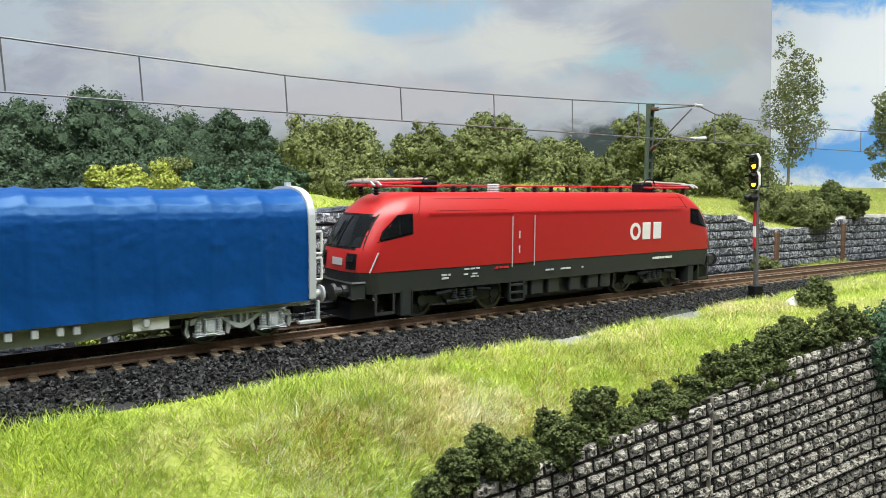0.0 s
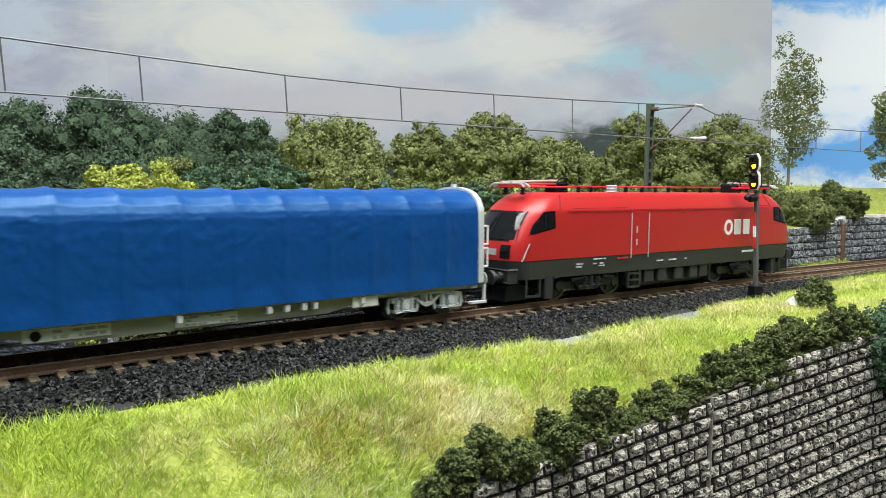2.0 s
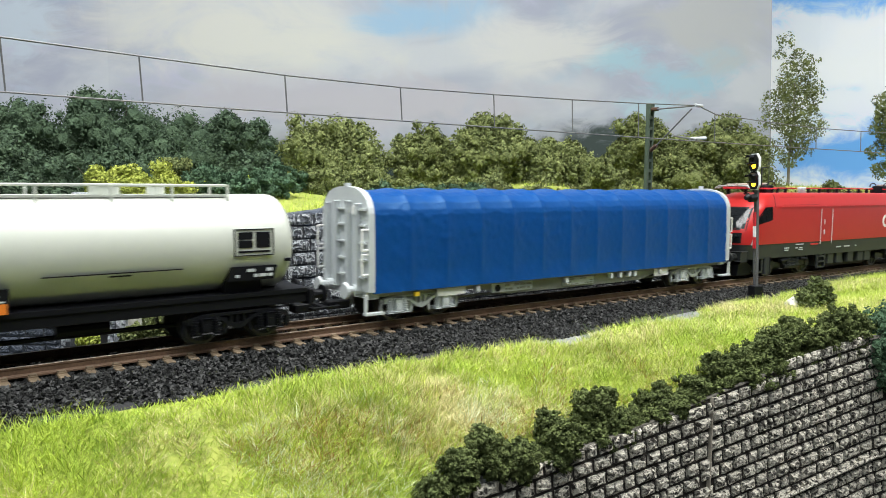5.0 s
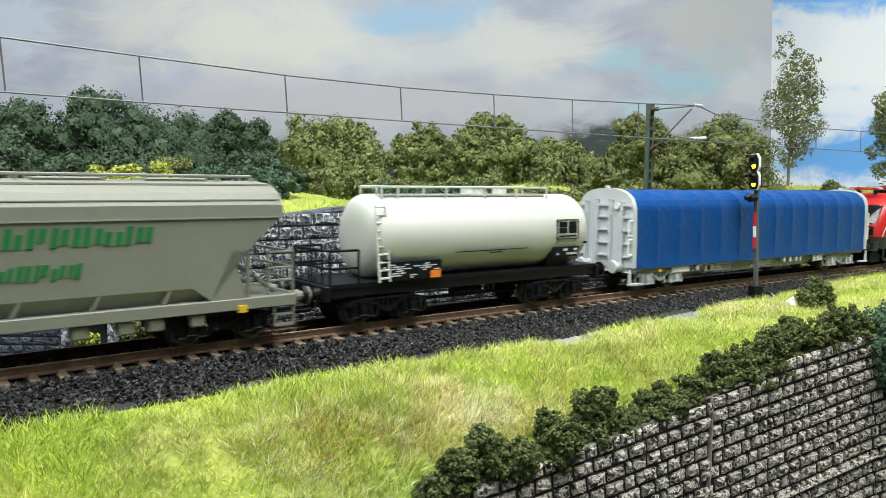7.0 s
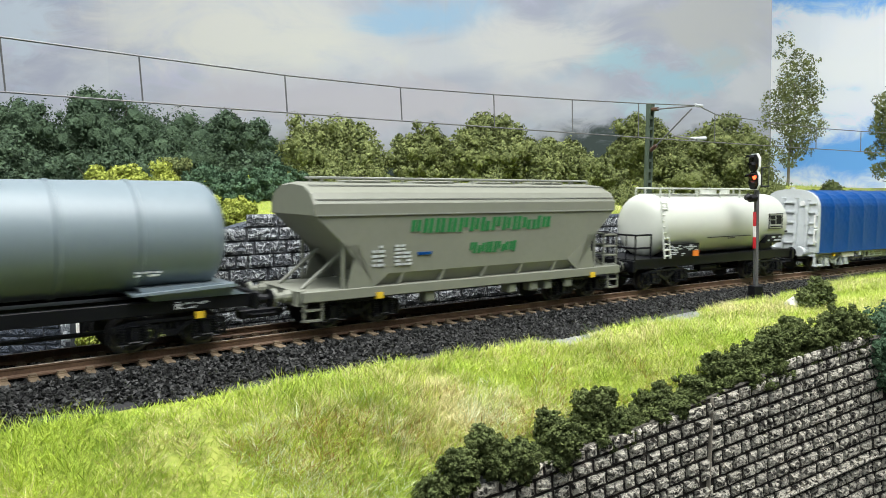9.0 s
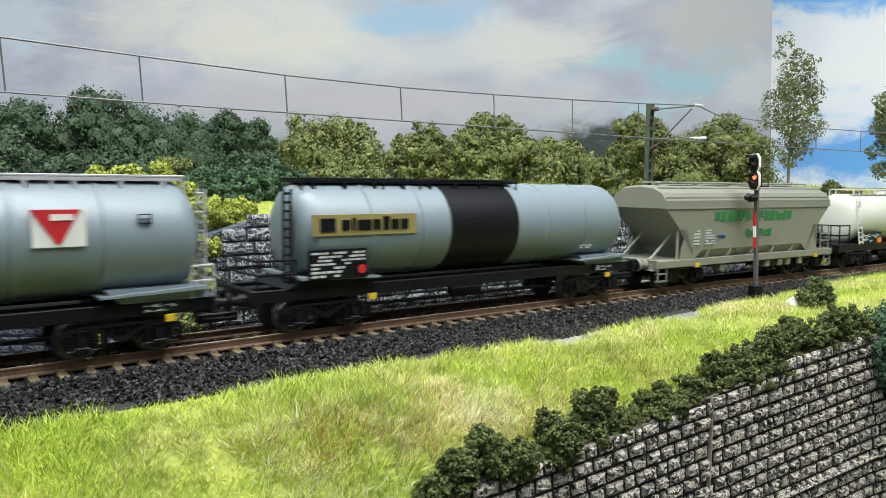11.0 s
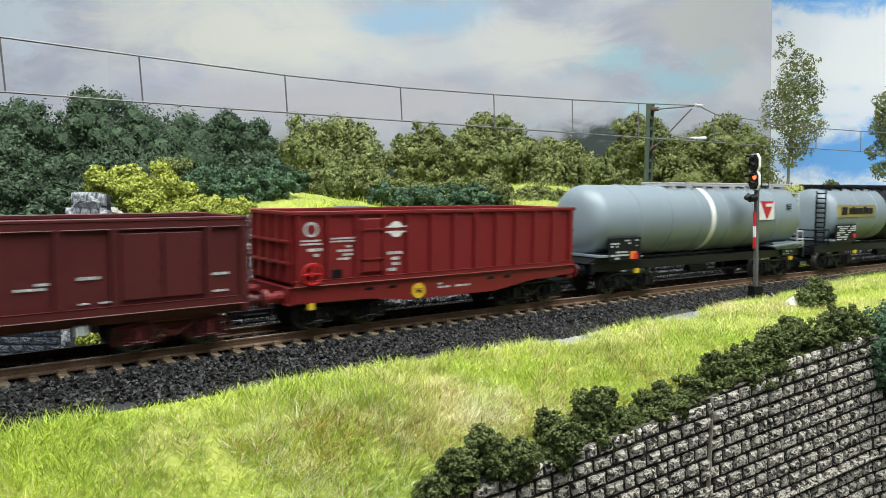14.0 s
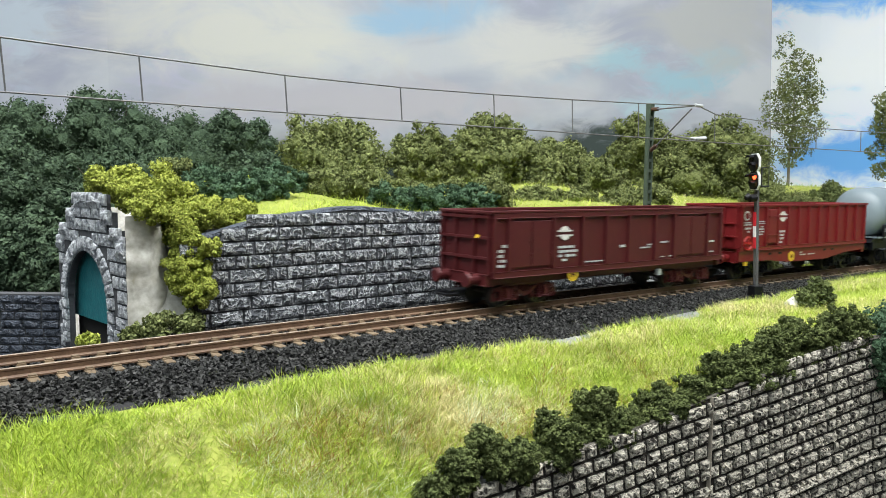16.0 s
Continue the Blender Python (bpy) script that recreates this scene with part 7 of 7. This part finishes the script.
    for i, (x, y, z, r) in enumerate(blue):
        bush("bush", [(x, y, z, r * 0.85), (x + r * 0.8, y, z - r * 0.25, r * 0.75), (x - r * 0.8, y, z - r * 0.25, r * 0.75)], int(4500 + 400000 * r), 0.0012, "leaf_blue", "low blue-green bush above the stone wall", 270 + i, "blue-green bushes", 30, 0.26)
    mid = ((-0.0694, 0.37, 0.0480, 0.0100), (-0.0552, 0.37, 0.0480, 0.0108), (-0.0416, 0.375, 0.0480, 0.0101), (-0.1235, 0.34, 0.0560, 0.0060), (0.0251, 0.385, 0.0440, 0.0098), (0.0266, 0.385, 0.0470, 0.0078), (0.1071, 0.45, 0.0405, 0.0086), (0.1362, 0.48, 0.0438, 0.0103), (0.2339, 0.53, 0.0370, 0.0122), (0.2502, 0.53, 0.0370, 0.0150), (0.2617, 0.52, 0.0320, 0.0128), (0.2340, 0.55, 0.0437, 0.0106), (0.2056, 0.470, -0.0005, 0.0058), (0.2175, 0.480, -0.0030, 0.0046))
    for i, (x, y, z, r) in enumerate(mid):
        bush("bush", [(x, y, z, r * 0.8), (x + r * 0.55, y, z - r * 0.2, r * 0.6), (x - r * 0.5, y, z - r * 0.1, r * 0.6)], int(3600 + 300000 * r), 0.0014, "leaf_mid", "rounded olive-green bush on the hill", 290 + i, "olive bushes", 24, 0.34)
    fill = ((0.0420, 0.420, 0.0400, 0.0085), (0.0560, 0.430, 0.0410, 0.0095), (0.0700, 0.440, 0.0405, 0.0085), (0.0860, 0.450, 0.0410, 0.0090), (-0.0300, 0.420, 0.0440, 0.0100), (-0.0120, 0.430, 0.0445, 0.0105), (0.0080, 0.440, 0.0440, 0.0100), (0.0250, 0.450, 0.0440, 0.0100), (0.1200, 0.470, 0.0400, 0.0090))
    for i, (x, y, z, r) in enumerate(fill):
        bush("bush", [(x, y, z, r * 0.8), (x + r * 0.7, y, z - r * 0.15, r * 0.65), (x - r * 0.7, y, z - r * 0.1, r * 0.65)], int(3600 + 340000 * r), 0.0014, "leaf_mid", "rounded olive-green bush on the hill", 330 + i, "olive bushes", 24, 0.34)
    for i, (x, y, z, r) in enumerate(((0.2868, 0.55, 0.0400, 0.0135), (0.3039, 0.55, 0.0370, 0.0118))):
        bush("bush", [(x, y, z, r * 0.8), (x + r * 0.55, y, z - r * 0.2, r * 0.6)], 3500, 0.0019, "leaf_bush", "dark green bush on the hill", 310 + i, "", 24, 0.34)


def build_plaster_dab():
    bm = B()
    bmesh.ops.create_icosphere(bm, subdivisions=3, radius=0.0036)
    for v in bm.verts:
        v.co *= 1 + 0.45 * noise.noise(v.co * 420)
        v.co.z *= 1.25
    ob = part("plaster_lump", bm, M["plaster"], smooth=True)
    ob.matrix_basis = Matrix.Translation((0.1650, 0.3420, -0.0066))
    tagged(ob, "small rough lump of white plaster beside a bush", "plaster lump")


# ---- overhead line ----
SU = (-0.60, -0.32, -0.148, -0.1126, -0.066, -0.0196, 0.026, 0.0715, 0.1163, 0.1614, 0.1769, 0.2281, 0.2756, 0.327, 0.40, 0.48)
ZU = (0.087, 0.0909, 0.0870, 0.0861, 0.0850, 0.0850, 0.0860, 0.0873, 0.0889, 0.0909, 0.0873, 0.0859, 0.0851, 0.0855, 0.0870, 0.0909)


def build_overhead():
    top = thing("overhead_line", "thin grey overhead line with droppers above the track", "overhead line")
    def wire(name, pts, r):
        ring = [(r * math.cos(a), r * math.sin(a)) for a in np.linspace(0, 2 * math.pi, 6, endpoint=False)]
        side = [Vector((-math.sin(heading(s)), math.cos(heading(s)), 0)) for s, _ in pts]
        part(name, loft(B(), [[track(s, 0, z) + d * p + Vector((0, 0, q)) for p, q in ring] for (s, z), d in zip(pts, side)]), M["wire"], top)

    wire("carrier_wire", list(zip(SU, ZU)), 0.00029)
    wire("contact_wire", [(s, 0.0727) for s in np.arange(-0.60, 0.49, 0.03)], 0.00029)
    for s, z in zip(SU[2:9] + SU[10:15], ZU[2:9] + ZU[10:15]):
        part("dropper", rod(B(), track(s, 0, 0.0727), track(s - 0.0008, 0, z), 0.00026, 5), M["wire"], top)


def build_mast():
    s, v = 0.1620, 0.0310
    m = Matrix.Translation(track(s, v, 0)) @ Matrix.Rotation(heading(s), 4, "Z")
    ob = thing("overhead_line_mast", "dark green lattice mast with a bracket arm behind the track", "mast", m)
    h = 0.0945
    for x in (-0.0016, 0.0016):
        part("channel", box(B(), x - 0.0005, x + 0.0005, -0.0012, 0.0012, -0.0055, h), M["mast"], ob)
    for k in range(17):
        z = -0.001 + k * 0.0058
        part("batten", box(B(), -0.0013, 0.0013, -0.0011, 0.0011, z, z + 0.0016), M["mast"], ob)
    part("mast_foot", box(B(), -0.0040, 0.0040, -0.0035, 0.0035, -0.0080, -0.0030, 0.0004), M["steel"], ob)

    def loc(sv, vv, z):
        return m.inverted() @ track(sv, vv, z)

    a, b = loc(s - 0.0002, 0.0290, 0.0912), loc(0.1614, 0.0, 0.0909)
    part("top_arm", rod(B(), a, b, 0.00042, 8), M["wire"], ob)
    part("insulator", rod(B(), loc(s, 0.0298, 0.0912), loc(s, 0.0258, 0.0912), 0.0011, 10), M["insulator"], ob)
    part("insulator", rod(B(), loc(s, 0.0298, 0.0690), loc(s, 0.0262, 0.0715), 0.0011, 10), M["insulator"], ob)
    part("strut", rod(B(), loc(s, 0.0262, 0.0715), loc(0.1612, 0.0035, 0.0895), 0.00042, 8), M["wire"], ob)
    part("steady_arm", rod(B(), loc(0.1600, 0.0130, 0.0760), loc(0.1560, -0.0040, 0.0730), 0.0005, 8), M["wire"], ob)
    part("steady_tube", rod(B(), loc(0.1590, 0.0020, 0.0738), loc(0.1690, 0.0, 0.0745), 0.0010, 10), M["light_grey"], ob)
    part("clamp", rod(B(), loc(0.1590, 0.0, 0.0909), loc(0.1650, 0.0, 0.0909), 0.0009, 8), M["light_grey"], ob)


# ---- colour-light signal ----
# flaps added to stand in for lamps switching; the lenses always glow
ADDED_FLAPS = []


def build_signal():
    s, v = 0.1788, -0.0260
    m = Matrix.Translation(track(s, v, 0)) @ Matrix.Rotation(heading(s), 4, "Z") @ Matrix.Rotation(math.radians(-20), 4, "Z") @ Matrix.Rotation(math.radians(-2.2), 4, "Y")
    ob = thing("colour_light_signal", "black colour-light signal on a lattice post with red and white plate", "signal", m)
    part("foot", box(B(), -0.0026, 0.0026, -0.0026, 0.0026, -0.0110, -0.0008, 0.0003), M["black"], ob)
    for y in (-0.0009, 0.0009):
        part("post", box(B(), -0.0006, 0.0006, y - 0.0003, y + 0.0003, -0.0040, 0.0490), M["post_grey"], ob)
    for k in range(14):
        z = -0.001 + k * 0.0036
        part("lattice_bar", rod(B(), (0, -0.0012, z), (0, 0.0012, z + 0.0034 * (1 if k % 2 else -1)), 0.0003, 5), M["post_grey"], ob)
    for z0, z1, mm in ((0.0296, 0.0368, "print_red"), (0.0240, 0.0296, "white"), (0.0183, 0.0240, "print_red")):
        part("mast_plate", box(B(), -0.0013, -0.0007, -0.0008, 0.0010, z0, z1), M[mm], ob, "red and white mast plate")

    def hexa(k, zc, hw, hz):
        return [(-hw * 0.55 * k, zc - hz), (hw * 0.55 * k, zc - hz), (hw * k, zc - hz * 0.5), (hw * k, zc + hz * 0.5), (hw * 0.55 * k, zc + hz), (-hw * 0.55 * k, zc + hz), (-hw * k, zc + hz * 0.5), (-hw * k, zc - hz * 0.5)]

    for zc, hz in ((0.0615, 0.0046), (0.0528, 0.0050)):
        bm = B()
        o = hexa(1.0, zc, 0.0040, hz)
        loft(bm, [[(-0.0018, y, z) for y, z in o], [(-0.0008, y, z) for y, z in o]])
        part("rim", bm, M["white"], ob, "white rim of the signal head")
        bm = B()
        o = hexa(0.86, zc, 0.0040, hz * 0.9)
        loft(bm, [[(-0.0023, y, z) for y, z in o], [(-0.0004, y, z) for y, z in o]])
        part("head", bm, M["black"], ob, "black signal head")
    for y, z, mm, lit0, lit1 in ((-0.0006, 0.0600, "lamp_yellow", True, False), (0.0010, 0.0637, "lens_dark", None, None), (-0.0012, 0.0545, "lamp_red", False, True), (-0.0006, 0.0508, "lamp_yellow", True, False), (0.0016, 0.0540, "lens_dark", None, None)):
        part("lens", rod(B(), (-0.0022, y, z), (-0.0026, y, z), 0.0013, 14), M[mm], ob)
        bm = B()
        n = 10
        for k in range(n):
            a, b = math.radians(25 + 130 * k / n), math.radians(25 + 130 * (k + 1) / n)
            q = [(y + 0.0017 * math.cos(a), z + 0.0017 * math.sin(a)), (y + 0.0017 * math.cos(b), z + 0.0017 * math.sin(b)), (y + 0.0020 * math.cos(b), z + 0.0020 * math.sin(b)), (y + 0.0020 * math.cos(a), z + 0.0020 * math.sin(a))]
            loft(bm, [[(-0.0022, yy, zz) for yy, zz in q], [(-0.0048, yy, zz - 0.0003) for yy, zz in q]])
        part("hood", bm, M["black"], ob)
        # an added flap blacks out this lens while its lamp is off
        if lit0 is not None:
            bm = B()
            rod(bm, (-0.0001, 0, -0.0017), (0.0002, 0, -0.0017), 0.0021, 14)
            fl = part("added_flap", bm, M["black"], ob, "small black flap added to hide the always-lit lens")
            ADDED_FLAPS.append((fl, y, z, lit0, lit1))
            fl.matrix_basis = Matrix.Translation((-0.0029, y, z + 0.0016))
    bm = B()
    rod(bm, (-0.0010, 0, 0.0440), (-0.0044, 0, 0.0436), 0.0021, 14, 0.0018)
    rod(bm, (-0.0044, 0, 0.0446), (-0.0066, 0, 0.0440), 0.0019, 12, 0.0012)
    part("lower_lamp", bm, M["black"], ob, "hooded lower lamp")
    bm = B()
    box(bm, 0.0006, 0.0050, -0.0030, 0.0030, 0.0492, 0.0500)
    for x, y in ((0.0048, -0.0028), (0.0048, 0.0028), (0.0008, -0.0028)):
        rod(bm, (x, y, 0.0500), (x, y, 0.0590), 0.0002, 5)
    rod(bm, (0.0048, -0.0028, 0.0590), (0.0048, 0.0028, 0.0590), 0.0002, 5)
    rod(bm, (0.0048, -0.0028, 0.0590), (0.0008, -0.0028, 0.0590), 0.0002, 5)
    part("service_platform", bm, M["anthracite"], ob)
    part("rear_post", box(B(), -0.0005, 0.0005, -0.0010, 0.0010, 0.0480, 0.0620), M["black"], ob)


build_portal()
build_overhead()
build_mast()
build_signal()
build_ballast()
build_plaster_dab()
build_bushes()
build_trees()
build_grass()


# ---- the train's run ----
RUN = ((0.0, 0.0555), (0.5, 0.0668), (1.0, 0.0865), (1.5, 0.1050), (2.0, 0.1270), (2.5, 0.1497), (3.0, 0.1748), (3.5, 0.1993), (4.0, 0.2282), (4.2, 0.2396),
       (4.7, 0.2699), (5.2, 0.3017), (5.75, 0.3370), (6.3, 0.3742), (6.5, 0.3890), (7.0, 0.4277), (7.5, 0.4647), (8.0, 0.5044), (8.5, 0.5413), (9.0, 0.5855), (9.2, 0.6034),
       (9.7, 0.6475), (10.25, 0.6975), (10.8, 0.7490), (11.3, 0.7972), (11.5, 0.8188), (12.0, 0.8762), (12.5, 0.9305), (13.0, 0.9890), (13.5, 1.0434), (14.0, 1.1079),
       (14.5, 1.1671), (15.0, 1.2304), (15.5, 1.2909), (16.0, 1.3577))


def train_s(t):
    return lerp(t, [r[0] for r in RUN], [r[1] for r in RUN])


def on_track(c, pivot):
    """The pose of a vehicle whose two pivots stand on the track's middle line."""
    a, b = track(c - pivot), track(c + pivot)
    m = (a + b) / 2
    return Matrix.Translation(m) @ Matrix.Rotation(math.atan2(b.y - a.y, b.x - a.x), 4, "Z")


def motions():
    for ob, offset, pivot, wheels in TRAIN:
        walk(ob, [(t, on_track(s + offset, pivot)) for t, s in RUN])
        for wheel, x, r in wheels:
            rows = []
            t = 0.0
            while t < 16.001:
                rows.append((t, Matrix.Translation((x, 0, r)) @ Matrix.Rotation((train_s(t) - RUN[0][1]) / r, 4, "Y")))
                t += 2 / 30 if t < 9 else 1 / 30
            walk(wheel, rows)
    # added flaps swing over the glowing lenses to change yellow to red
    for flap, y, z, open0, open1 in ADDED_FLAPS:
        at = lambda up: Matrix.Translation((-0.0029, y, z + 0.0016)) @ Matrix.Rotation(math.radians(84 if up else 0), 4, "Y")
        walk(flap, [(0.0, at(open0)), (7.4, at(open0)), (7.4667, at(open0)), (7.5667, at(open1)), (7.6333, at(open1)), (16.0, at(open1))])


motions()
